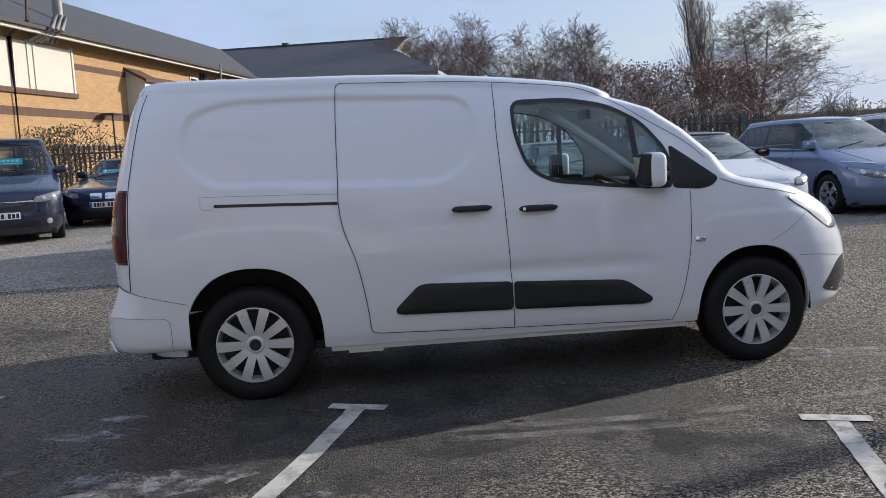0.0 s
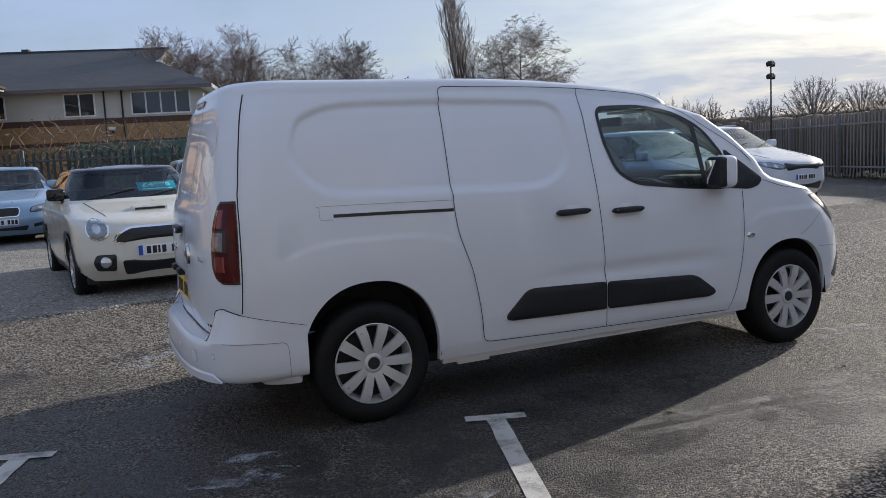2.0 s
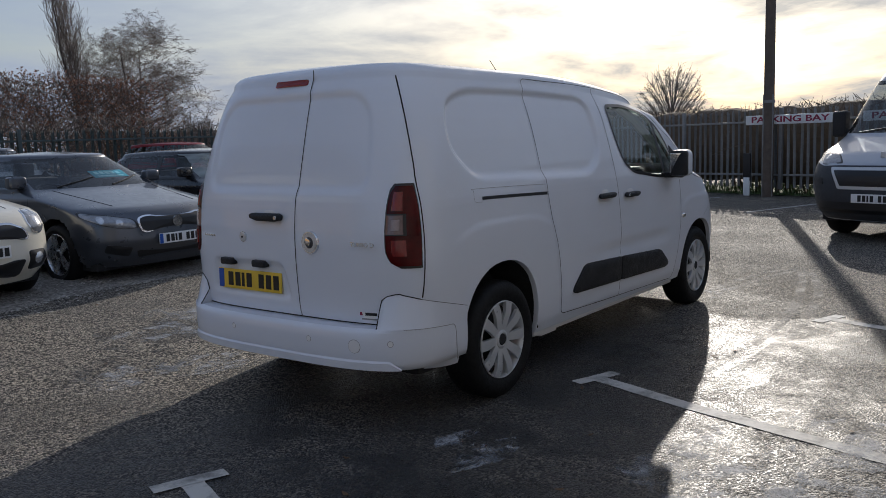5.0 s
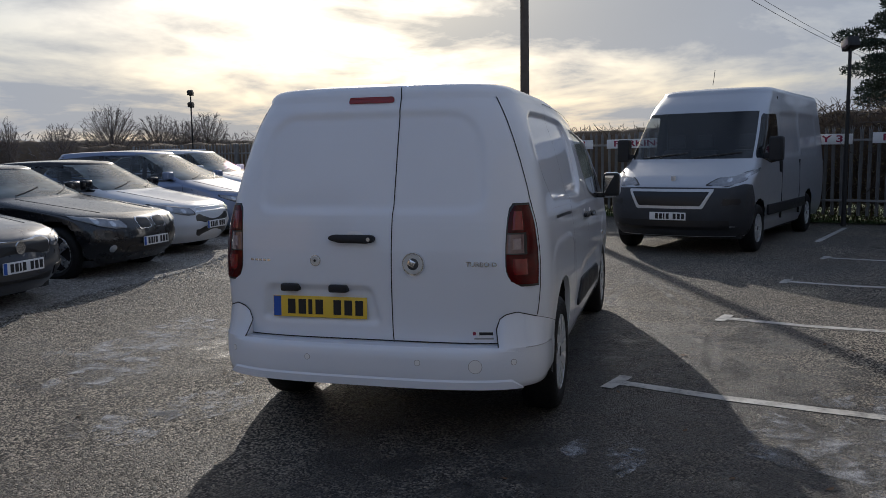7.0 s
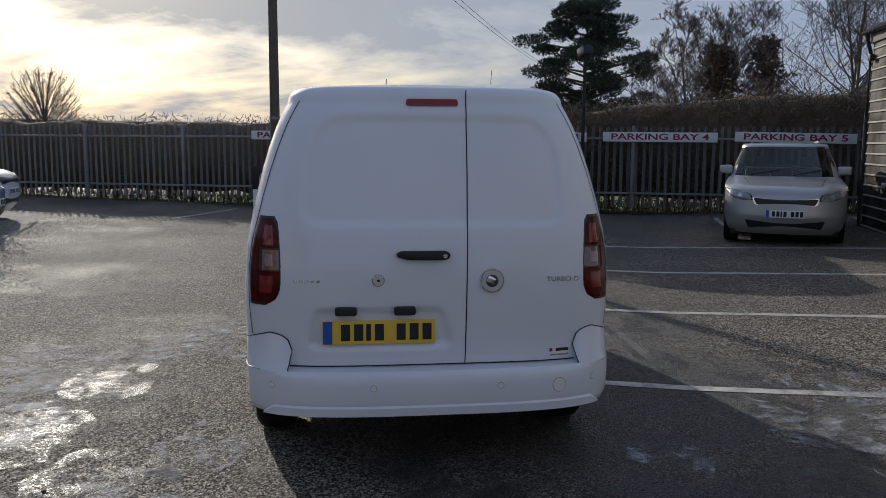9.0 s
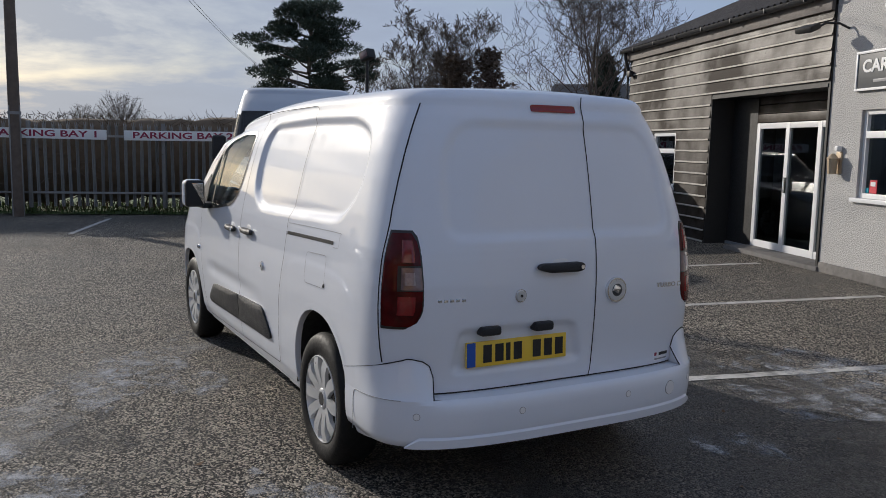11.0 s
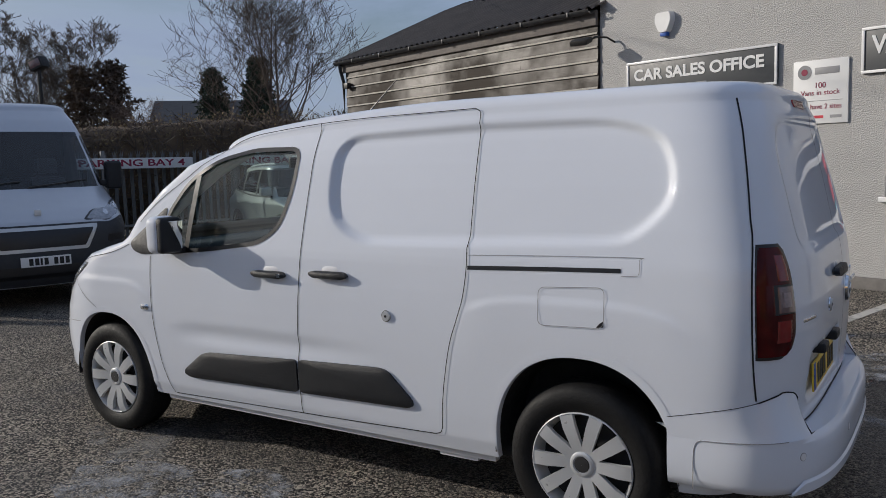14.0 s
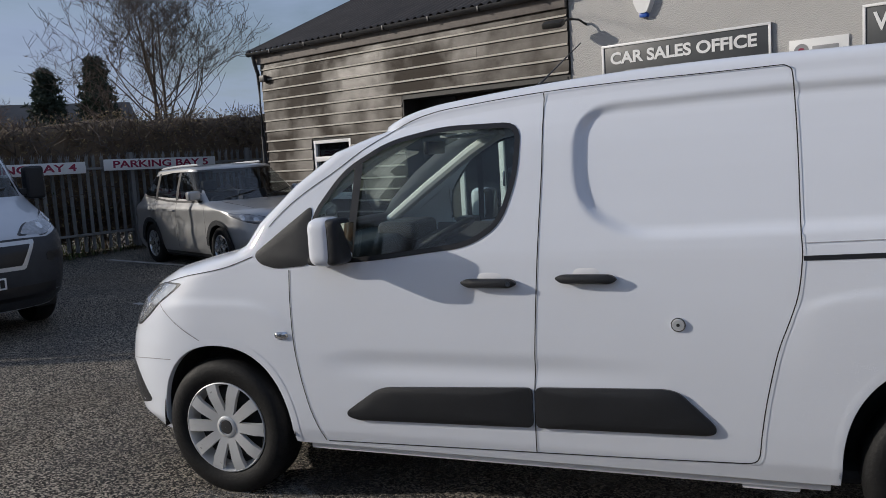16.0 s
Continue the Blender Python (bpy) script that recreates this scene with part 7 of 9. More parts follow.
        part("card", box((-0.22, -0.095, -0.003), (0.22, 0.095, 0.003), 0.004), M_TEAL, card)
        if price[0]:
            text_mesh(price[0], 0.105, M_TEALINK, card, pose(0, 0.02, 0.0045), bold=0.003, width=0.33)
        else:
            for k in range(5):
                part("bar", box((-0.17 + k * 0.07, -0.01, 0.003), (-0.12 + k * 0.07, 0.06, 0.0045)), M_TEALINK, card)
        part("bar", box((-0.17, -0.07, 0.003), (0.17, -0.05, 0.0045)), M_TEALINK, card)
    return ob, sh


P_CREAM = paint("cream_car_paint", (0.72, 0.68, 0.58), 0.3, coat=0.8)
P_BLACKROOF = paint("gloss_black_paint", (0.012, 0.012, 0.014), 0.25, coat=0.9)
P_GREY = paint("dark_grey_metallic", (0.075, 0.082, 0.100), 0.3, 0.5, 0.9)
P_BLACK = paint("black_metallic", (0.010, 0.010, 0.013), 0.28, 0.2, 0.9)
P_WHITE2 = paint("white_car_paint", (0.70, 0.71, 0.74), 0.3, coat=0.8)
P_BLUE = paint("soft_blue_metallic", (0.20, 0.25, 0.38), 0.32, 0.4, 0.8)
P_ICE = paint("ice_blue_metallic", (0.30, 0.42, 0.56), 0.32, 0.4, 0.8)
P_NAVY = paint("navy_metallic", (0.010, 0.015, 0.042), 0.3, 0.3, 0.9)
P_RED = paint("dull_red_paint", (0.22, 0.015, 0.02), 0.35, coat=0.6)
P_SILVER = paint("silver_metallic", (0.44, 0.44, 0.44), 0.33, 0.5, 0.8)
P_VANSILVER = paint("silver_grey_van_paint", (0.52, 0.54, 0.58), 0.34, 0.35, 0.7)
M_ALLOY = simple("bright_alloy", (0.62, 0.63, 0.65), 0.28, 0.85, vary=0.08)


def ring_lamp(y, z, r):
    return [(y + r * math.cos(a), z + r * 1.0 * math.sin(a)) for a in np.linspace(0, 2 * math.pi, 11)[:-1]]


V_HEAD = -88
mini, msh = car("hatchback_car", "cream hatchback with black roof and round headlamps on gravel", (-0.50, 4.17), -84, 3.73, 1.69, 1.41, P_CREAM, 2.467, 0.74, hz=0.84, zb=0.99, xwb=-1.10, xrf=-1.62,
                xrr=-3.42, xrb=-3.62, R=0.31, rim=0.22, roof_mat=P_BLACKROOF, spokes=7, rim_mat=M_ALLOY, pillars=(-2.32,), price=("£4995", 0.26), lf=0.50, arch_mat=M_BLACKP, nose=0.5, tail_lift=0.05,
                lamps=((ring_lamp(0.63, 0.745, 0.128), 0.05, M_CHROME, "lamp_ring"), (ring_lamp(0.63, 0.745, 0.110), 0.05, M_LAMPGLASS, "headlamp"), (ring_lamp(0.63, 0.75, 0.050), 0.02, M_LAMPIN, "reflector"),
                       ([(0.47, 0.30), (0.47, 0.48), (0.66, 0.48), (0.70, 0.40), (0.66, 0.31)], 0.03, M_TRIM, "fog_recess"), (ring_lamp(0.575, 0.40, 0.060), 0.03, M_LAMPIN, "fog_lamp")),
                grilles=(([(-0.50, 0.585), (-0.46, 0.68), (-0.32, 0.755), (0.32, 0.755), (0.46, 0.68), (0.50, 0.585)], 0.05, M_CHROME, 0.010), ([(-0.465, 0.60), (-0.43, 0.675), (-0.31, 0.735), (0.31, 0.735), (0.43, 0.675), (0.465, 0.60)], 0.05, M_TRIM, 0.018),
                         ([(-0.38, 0.25), (-0.42, 0.41), (0.42, 0.41), (0.38, 0.25)], 0.04, M_TRIM, 0.010)), plate_z=0.50)
# bonnet scoop
p = msh.arc(0.0, 0.90, True, 0.0)
part("bonnet_scoop", box((p.x - 0.10, -0.19, 0.885), (p.x + 0.05, 0.19, 0.935), 0.022), P_CREAM, mini)
part("scoop_mouth", box((p.x + 0.035, -0.16, 0.897), (p.x + 0.054, 0.16, 0.922), 0.008), M_TRIM, mini)
HL = [(0.46, 0.60), (0.50, 0.69), (0.72, 0.735), (0.98, 0.77), (1.00, 0.73), (0.80, 0.645), (0.62, 0.60)]
volvo, vsh = car("hatchback_car", "dark grey hatchback with an oval chrome-edged grille on gravel", (1.60, 4.32), V_HEAD, 4.37, 1.80, 1.42, P_GREY, 2.647, 0.90, hz=0.80, zb=0.98, xwb=-1.22, xrf=-1.98, xrr=-3.75, xrb=-4.22,
                 R=0.32, rim=0.225, spokes=5, rim_mat=M_ALLOY, pillars=(-2.35, -3.2), price=(None, 0.25),
                 lamps=((HL, 0.04, M_LAMPIN), ([(0.55, 0.30), (0.52, 0.40), (0.78, 0.44), (0.80, 0.36)], 0.03, M_TRIM, "air_intake")),
                 grilles=(([(-0.42, 0.54), (-0.46, 0.68), (-0.38, 0.72), (0.38, 0.72), (0.46, 0.68), (0.42, 0.54)], 0.05, M_CHROME, 0.005), ([(-0.40, 0.555), (-0.435, 0.675), (-0.37, 0.705), (0.37, 0.705), (0.435, 0.675), (0.40, 0.555)], 0.05, M_TRIM, 0.009),
                          ([(-0.45, 0.28), (-0.48, 0.36), (0.48, 0.36), (0.45, 0.28)], 0.03, M_TRIM, 0.005)), plate_z=0.46)
p = vsh.arc(0.0, 0.63, True, 0.012)
part("round_emblem", cyl(p, p + Vector((0.012, 0, 0)), 0.060, n=24), M_CHROME, volvo)
bmw, bsh = car("hatchback_car", "black hatchback with twin chrome-ringed grilles on gravel", (4.15, 4.66), V_HEAD, 4.33, 1.77, 1.38, P_BLACK, 2.69, 0.78, screen_mat=M_DEWSHEEN, hz=0.76, zb=0.95, xwb=-1.38, xrf=-2.05, xrr=-3.75, xrb=-4.18,
               R=0.32, rim=0.225, spokes=5, rim_mat=M_ALLOY, pillars=(-2.45, -3.25), lamps=((HL, 0.03, M_LAMPIN), (ring_lamp(0.66, 0.37, 0.045), 0.02, M_LAMPIN, "fog_lamp")),
               grilles=tuple(([(k * 0.04, 0.57), (k * 0.03, 0.70), (k * 0.24, 0.72), (k * 0.29, 0.68), (k * 0.26, 0.57)], 0.03, m, o) for k in (1, -1) for m, o in ((M_CHROME, 0.004),)) +
               tuple(([(k * 0.055, 0.58), (k * 0.045, 0.69), (k * 0.235, 0.708), (k * 0.275, 0.675), (k * 0.25, 0.58)], 0.03, M_TRIM, 0.008) for k in (1, -1)) +
               (([(-0.5, 0.26), (-0.45, 0.38), (0.45, 0.38), (0.5, 0.26)], 0.03, M_TRIM, 0.005),), plate_z=0.42)
ds, dsh = car("hatchback_car", "white hatchback with a dark roof and chrome-barred grille", (6.25, 5.08), V_HEAD, 3.95, 1.72, 1.42, P_WHITE2, 2.46, 0.82, screen_mat=M_DEWSHEEN, hz=0.77, zb=0.95, xwb=-1.15, xrf=-1.90, xrr=-3.45, xrb=-3.85,
              R=0.315, rim=0.22, spokes=6, rim_mat=M_ALLOY, roof_mat=P_BLACKROOF, pillars=(-2.40,), lamps=((HL, 0.04, M_LAMPIN),),
              grilles=(([(-0.42, 0.28), (-0.46, 0.60), (0.46, 0.60), (0.42, 0.28)], 0.08, M_TRIM, 0.005), ([(-0.46, 0.625), (-0.42, 0.655), (0.42, 0.655), (0.46, 0.625)], 0.01, M_CHROME, 0.007),
                       ([(-0.40, 0.68), (-0.34, 0.705), (0.34, 0.705), (0.40, 0.68)], 0.01, M_CHROME, 0.007)), plate_z=0.44)
pic, psh = car("people_carrier", "soft blue people carrier with a tall windscreen", (8.95, 5.68), V_HEAD, 4.43, 1.83, 1.58, P_BLUE, 2.785, 0.88, screen_mat=M_DEWSHEEN, hz=0.82, zb=1.01, xwb=-0.98, xrf=-2.0, xrr=-3.9, xrb=-4.28, R=0.325, rim=0.22,
               spokes=5, rim_mat=M_ALLOY, pillars=(-1.85, -2.75, -3.6), lamps=((HL, 0.04, M_LAMPIN), ([(0.50, 0.80), (0.55, 0.825), (0.95, 0.86), (0.95, 0.835)], 0.01, M_LAMPIN, "running_lamp")),
               grilles=(([(-0.45, 0.27), (-0.5, 0.45), (0.5, 0.45), (0.45, 0.27)], 0.05, M_TRIM, 0.005), ([(-0.5, 0.74), (-0.45, 0.77), (0.45, 0.77), (0.5, 0.74)], 0.01, M_CHROME, 0.007)), plate_z=0.50)
suv2, _ = car("small_suv", "white compact SUV with roof rails", (11.15, 6.25), V_HEAD, 4.25, 1.79, 1.60, P_WHITE2, 2.56, 0.86, screen_mat=M_DEWSHEEN, hz=0.90, zb=1.10, xwb=-1.15, xrf=-1.85, xrr=-3.6, xrb=-4.12, R=0.34, rim=0.225, spokes=5,
              rim_mat=M_ALLOY, pillars=(-2.3, -3.1), lamps=(([(a, z + 0.12) for a, z in HL], 0.04, M_LAMPIN),), roof_rails=True,
              grilles=(([(-0.42, 0.68), (-0.46, 0.82), (0.46, 0.82), (0.42, 0.68)], 0.05, M_TRIM, 0.006), ([(-0.5, 0.30), (-0.5, 0.45), (0.5, 0.45), (0.5, 0.30)], 0.05, M_TRIM, 0.006)), plate_z=0.55, arch_mat=M_BLACKP)
tig, _ = car("small_suv", "silver SUV with roof rails parked by the fence", (6.62, -5.95), 152, 4.10, 1.73, 1.54, P_SILVER, 2.44, 0.82, hz=0.88, zb=0.99, xwb=-1.08, xrf=-1.68, xrr=-3.52, xrb=-3.95, roof_w=0.77,
             R=0.325, rim=0.215, spokes=7, rim_mat=M_ALLOY, pillars=(-2.22, -3.02), lamps=(([(a, z + 0.09) for a, z in HL], 0.04, M_LAMPIN),), roof_rails=True,
             grilles=(([(-0.42, 0.62), (-0.46, 0.73), (0.46, 0.73), (0.42, 0.62)], 0.03, M_CHROME, 0.004), ([(-0.40, 0.63), (-0.44, 0.72), (0.44, 0.72), (0.40, 0.63)], 0.03, M_TRIM, 0.008), ([(-0.5, 0.28), (-0.55, 0.40), (0.55, 0.40), (0.5, 0.28)], 0.03, M_TRIM, 0.006)),
             plate_z=0.50, arch_mat=M_BLACKP)
jag, _ = car("saloon_car", "ice blue saloon with a mesh grille on gravel", (-2.45, 11.65), -88, 4.96, 1.88, 1.46, P_ICE, 2.91, 0.92, hz=0.80, zb=0.97, xwb=-1.45, xrf=-2.2, xrr=-3.75, xrb=-4.5, R=0.335, rim=0.235, spokes=7,
             rim_mat=M_ALLOY, pillars=(-2.7, -3.55), price=(None, -0.25), lamps=((HL, 0.05, M_LAMPIN), ([(0.50, 0.32), (0.50, 0.38), (0.85, 0.44), (0.85, 0.36)], 0.02, M_TRIM, "air_intake")),
             grilles=(([(-0.28, 0.53), (-0.30, 0.70), (0.30, 0.70), (0.28, 0.53)], 0.06, M_CHROME, 0.005), ([(-0.265, 0.545), (-0.285, 0.69), (0.285, 0.69), (0.265, 0.545)], 0.06, M_TRIM, 0.009), ([(-0.38, 0.27), (-0.42, 0.36), (0.42, 0.36), (0.38, 0.27)], 0.03, M_TRIM, 0.006)),
             plate_z=0.44)
b3, _ = car("coupe_car", "navy coupe with twin chrome-ringed grilles on gravel", (-4.15, 11.3), -88, 4.61, 1.78, 1.38, P_NAVY, 2.76, 0.80, hz=0.78, zb=0.94, xwb=-1.50, xrf=-2.2, xrr=-3.55, xrb=-4.3, R=0.325, rim=0.225, spokes=5,
            rim_mat=M_ALLOY, pillars=(-2.75,), price=(None, -0.2), lamps=((HL, 0.03, M_LAMPIN),),
            grilles=tuple(([(k * 0.03, 0.57), (k * 0.03, 0.69), (k * 0.26, 0.69), (k * 0.24, 0.57)], 0.03, M_CHROME, 0.005) for k in (1, -1)) + (([(-0.5, 0.27), (-0.5, 0.38), (0.5, 0.38), (0.5, 0.27)], 0.03, M_TRIM, 0.005),), plate_z=0.46)
ford, _ = car("people_carrier", "dark blue tall people carrier on gravel", (-4.95, 8.5), -72, 4.42, 1.83, 1.84, P_NAVY, 2.66, 0.88, hz=0.92, zb=1.12, xwb=-0.98, xrf=-1.85, xrr=-4.1, xrb=-4.33, R=0.33, rim=0.22, spokes=5,
              rim_mat=M_ALLOY, pillars=(-1.75, -2.7, -3.5), price=(None, 0.1), lamps=(([(a, z + 0.10) for a, z in HL], 0.04, M_LAMPIN), (ring_lamp(0.70, 0.38, 0.05), 0.02, M_LAMPIN, "fog_lamp")),
              grilles=(([(-0.42, 0.56), (-0.47, 0.68), (0.47, 0.68), (0.42, 0.56)], 0.04, M_TRIM, 0.006), ([(-0.48, 0.71), (-0.46, 0.735), (0.46, 0.735), (0.48, 0.71)], 0.01, M_CHROME, 0.007), ([(-0.55, 0.28), (-0.55, 0.40), (0.55, 0.40), (0.55, 0.28)], 0.03, M_TRIM, 0.005)), plate_z=0.50)
wh, _ = car("hatchback_car", "white hatchback with a price card on gravel", (1.4, 10.1), V_HEAD, 4.0, 1.72, 1.46, P_WHITE2, 2.5, 0.82, hz=0.80, zb=0.98, xwb=-1.1, xrf=-1.85, xrr=-3.5, xrb=-3.9, pillars=(-2.2, -3.0), price=(None, -0.3), lamps=((HL, 0.04, M_LAMPIN),),
            grilles=(([(-0.4, 0.60), (-0.4, 0.70), (0.4, 0.70), (0.4, 0.60)], 0.03, M_TRIM),))
rd, _ = car("hatchback_car", "dull red hatchback in the back row", (8.15, 11.1), V_HEAD, 4.0, 1.72, 1.50, P_RED, 2.5, 0.82, hz=0.80, zb=0.98, xwb=-1.1, xrf=-1.85, xrr=-3.5, xrb=-3.9, pillars=(-2.2, -3.0), lamps=((HL, 0.04, M_LAMPIN),),
            grilles=(([(-0.4, 0.60), (-0.4, 0.70), (0.4, 0.70), (0.4, 0.60)], 0.03, M_TRIM),))
gr, _ = car("hatchback_car", "grey hatchback in the back row", (3.6, 11.0), V_HEAD, 4.1, 1.74, 1.47, P_GREY, 2.55, 0.82, hz=0.80, zb=0.98, xwb=-1.1, xrf=-1.85, xrr=-3.5, xrb=-3.95, pillars=(-2.2, -3.0), lamps=((HL, 0.04, M_LAMPIN),),
            grilles=(([(-0.4, 0.60), (-0.4, 0.70), (0.4, 0.70), (0.4, 0.60)], 0.03, M_TRIM),))

# ---- the tall silver van ----
at = uv(7.45, 1.04)
bx = thing("cargo_van", pose(at.x, at.y, 0.0, 0, 0, 180 + TURN), "silver high-roof cargo van with grey bumpers by the fence", "van")
BL, BH = 5.80, 2.35
rows = [(0.26, -BL + 0.10, -0.14, 0.93, 0.12, 6, 0.62, 2.6), (0.40, -BL, -0.02, 0.985, 0.12, 6, 0.64, 2.7), (0.62, -BL, 0.0, 1.01, 0.12, 6, 0.64, 2.8), (0.85, -BL, -0.03, 1.02, 0.12, 6, 0.60, 2.8), (0.98, -BL, -0.10, 1.02, 0.12, 6, 0.56, 2.7),
        (1.10, -BL, -0.28, 1.018, 0.12, 6, 0.50, 2.6), (1.24, -BL, -0.62, 1.01, 0.12, 6, 0.44, 2.6), (1.32, -BL + 0.005, -0.80, 1.00, 0.12, 6, 0.42, 2.7), (1.70, -BL + 0.02, -1.14, 0.965, 0.12, 6, 0.40, 2.8), (2.06, -BL + 0.04, -1.47, 0.915, 0.12, 6, 0.38, 2.9),
        (2.20, -BL + 0.05, -1.62, 0.89, 0.12, 6, 0.42, 2.9), (BH, -BL + 0.06, -1.86, 0.86, 0.12, 6, 0.45, 2.9)]
bs = Shell(rows, 0.10, 0.03, None, rings=60, n_rear=16, n_side=130, n_front=34, lean=3.5)
X, Y, Z = bs.grid()
hn = bs.nr + bs.ns + bs.nf
NCb = X.shape[1]
c = np.arange(NCb)
sidec = ((c >= bs.nr) & (c < hn - 12)) | ((c > hn + 10) & (c <= 2 * hn - 2 - bs.nr))
use = (np.broadcast_to(sidec, X.shape) & (Z < BH - 0.02)).ravel()
xz = np.stack([X.ravel(), Z.ravel()], 1)
bwin = round_poly([(-1.02, 1.36), (-1.30, 1.68), (-1.58, 2.00), (-2.20, 2.02), (-2.22, 1.30), (-1.6, 1.27)], 0.06)
barch = [arch_outline(-0.948, 0.34, 0.41, 0.43, 2.1), arch_outline(-4.40, 0.34, 0.41, 0.43, 2.1)]
moved = snap_to([bwin, *barch], xz, use, X.shape)
yy = np.abs(Y.ravel()).copy()
sg = np.where(Y.ravel() < 0, -1.0, 1.0)
for i in np.where(moved)[0]:
    yy[i] = bs.width(xz[i, 0], xz[i, 1])
pan = [round_poly([(-2.42, 1.36), (-2.42, 2.05), (-3.75, 2.07), (-3.75, 1.36)], 0.10), round_poly([(-3.85, 1.36), (-3.85, 2.07), (-5.2, 2.07), (-5.2, 1.36)], 0.10)]
for q in pan:
    t = np.clip(-poly_sd(q, xz)[0] / 0.04, 0, 1)
    yy = np.where(use, yy - 0.016 * t, yy)
V = np.stack([xz[:, 0], yy * sg, xz[:, 1]], 1)
F = grid_faces(*X.shape)
cen = V[F].mean(1)
sf = use[F].all(1)
pc = np.stack([cen[:, 0], cen[:, 2]], 1)
gsd = sf & (poly_sd(bwin, pc)[0] < 0)
hole = sf & ((poly_sd(barch[0], pc)[0] < 0) | (poly_sd(barch[1], pc)[0] < 0))
fcol = F[:, 0] % NCb
wsc = (np.abs(fcol - (hn - 1)) < bs.nf - 8) & (cen[:, 2] > 1.335) & (cen[:, 2] < 2.05)
body = ~(gsd | hole | wsc)
for nm, sel, mt in (("body", body, P_VANSILVER), ("windscreen", wsc, M_CARGLASS)):
    v, f = use_faces(V, F, sel)
    mk(nm, v, f, mt, bx, sharp=50)
for s in (1, -1):
    v, f = use_faces(V, F, gsd & (np.sign(cen[:, 1]) == s))
    mk("door_window", v, f, M_CARGLASS, bx)
    for x in (-0.948, -4.40):
        wheel(bx, x, s * 0.90, 0.345, 0.345, 0.205, 0.22, 8, M_CAP, s, 0.55)
        vs = []
        for k in range(15):
            t = math.pi * k / 14
            for y in (0.98, 0.70):
                vs.append((x + 0.415 * math.cos(t), s * y, 0.34 + 0.435 * math.sin(t)))
        fs = [(2 * i, 2 * i + 1, 2 * i + 3, 2 * i + 2) for i in range(14)]
        vs.append((x, s * 0.70, 0.2))
        fs += [(2 * i + 1, 2 * i + 3, 30) for i in range(14)]
        mk("wheel_liner", vs, fs, M_UNDER, bx)
    headlamp(bs, bx, [(0.50, 0.99), (0.62, 1.08), (0.98, 1.17), (1.18, 1.21), (1.20, 1.17), (0.98, 1.04), (0.78, 0.97)], 0.04, s)
    v, f = bs.patch([(s * a, z) for a, z in round_poly([(0.72, 0.70), (0.72, 0.80), (0.98, 0.80), (0.98, 0.72)], 0.04)], True, 0.016, 0.03, 3)
    mk("fog_recess", v, f, M_TRIM, bx)
    mir = part("door_mirror", box((-1.32, s * 1.06 if s > 0 else -1.26, 1.30), (-1.16, s * 1.26 if s > 0 else -1.06, 1.66), 0.05, seg=3), M_BLACKP, bx)
    part("mirror_arm", box((-1.28, min(s * 0.98, s * 1.10), 1.34), (-1.20, max(s * 0.98, s * 1.10), 1.42), 0.02), M_BLACKP, mir)
    yb = 1.022
    part("side_moulding", box((-4.0, min(s * 1.01, s * 1.045), 0.50), (-1.40, max(s * 1.01, s * 1.045), 0.66), 0.015), M_BLACKP, bx)
    part("door_gap", box((-2.305, min(s * 0.99, s * 1.024), 0.40), (-2.295, max(s * 0.99, s * 1.024), 1.28)), M_SEAM, bx)
    part("door_handle", box((-2.20, min(s * 1.0, s * 1.055), 1.12), (-2.14, max(s * 1.0, s * 1.055), 1.30), 0.02), M_BLACKP, bx)
    part("door_gap", box((-3.62, min(s * 0.99, s * 1.022), 0.40), (-3.61, max(s * 0.99, s * 1.022), 1.30)), M_SEAM, bx)
ss = np.linspace(-1.38, 1.38, 90)
v, f = bs.band(ss, [float(np.interp(abs(q), [0, 1.0, 1.38], [0.27, 0.27, 0.30])) for q in ss], [float(np.interp(abs(q), [0, 0.50, 0.78, 1.0, 1.18, 1.38], [0.955, 0.955, 0.945, 1.0, 0.985, 0.80])) for q in ss], 0.012)
bumper_b = mk("front_bumper", v, f, M_BUMPERG, bx, "dark grey plastic front bumper")
v, f = bs.band(ss[18:-18], [0.36] * 54, [0.50] * 54, 0.018, 3)
mk("lower_intake", v, f, M_TRIM, bumper_b)
gs_ = np.linspace(-0.60, 0.60, 50)
v, f = bs.band(gs_, [float(np.interp(abs(q), [0, 0.47, 0.60], [0.66, 0.66, 0.90])) for q in gs_], [0.935] * 50, 0.022, 5)
frame_b = mk("grille_surround", v, f, M_CAP, bx, "bright silver grille surround")
gs_ = np.linspace(-0.545, 0.545, 50)
v, f = bs.band(gs_, [float(np.interp(abs(q), [0, 0.44, 0.545], [0.70, 0.70, 0.885])) for q in gs_], [0.897] * 50, 0.028, 5)
mk("grille_mesh", v, f, M_TRIM, frame_b)
number_plate(bx, Matrix.Translation((0.032, 0, 0.555)) @ pose(0, 0, 0, 90, 0, 90), M_PLATEW, False)
p = bs.arc(0, 1.05, True, 0.004)
part("maker_emblem", box((p.x - 0.04, -0.035, 1.04), (p.x + 0.004, 0.035, 1.12), 0.01), M_CAP, bx)
for y0, y1 in ((0.05, 0.75), (-0.70, -0.02)):
    v, f = tube([bs.arc(y, 1.36 + 0.025 * k, True, 0.012) for k, y in enumerate(np.linspace(y0, y1, 4))], 0.010, 5)
    mk("wiper", v, f, M_TRIM, bx)
v, f = tube([(-2.0, 0.0, 2.50), (-2.06, 0.0, 2.62), (-2.10, 0.0, 2.74)], 0.005, 5)
mk("aerial", v, f, M_TRIM, bx)
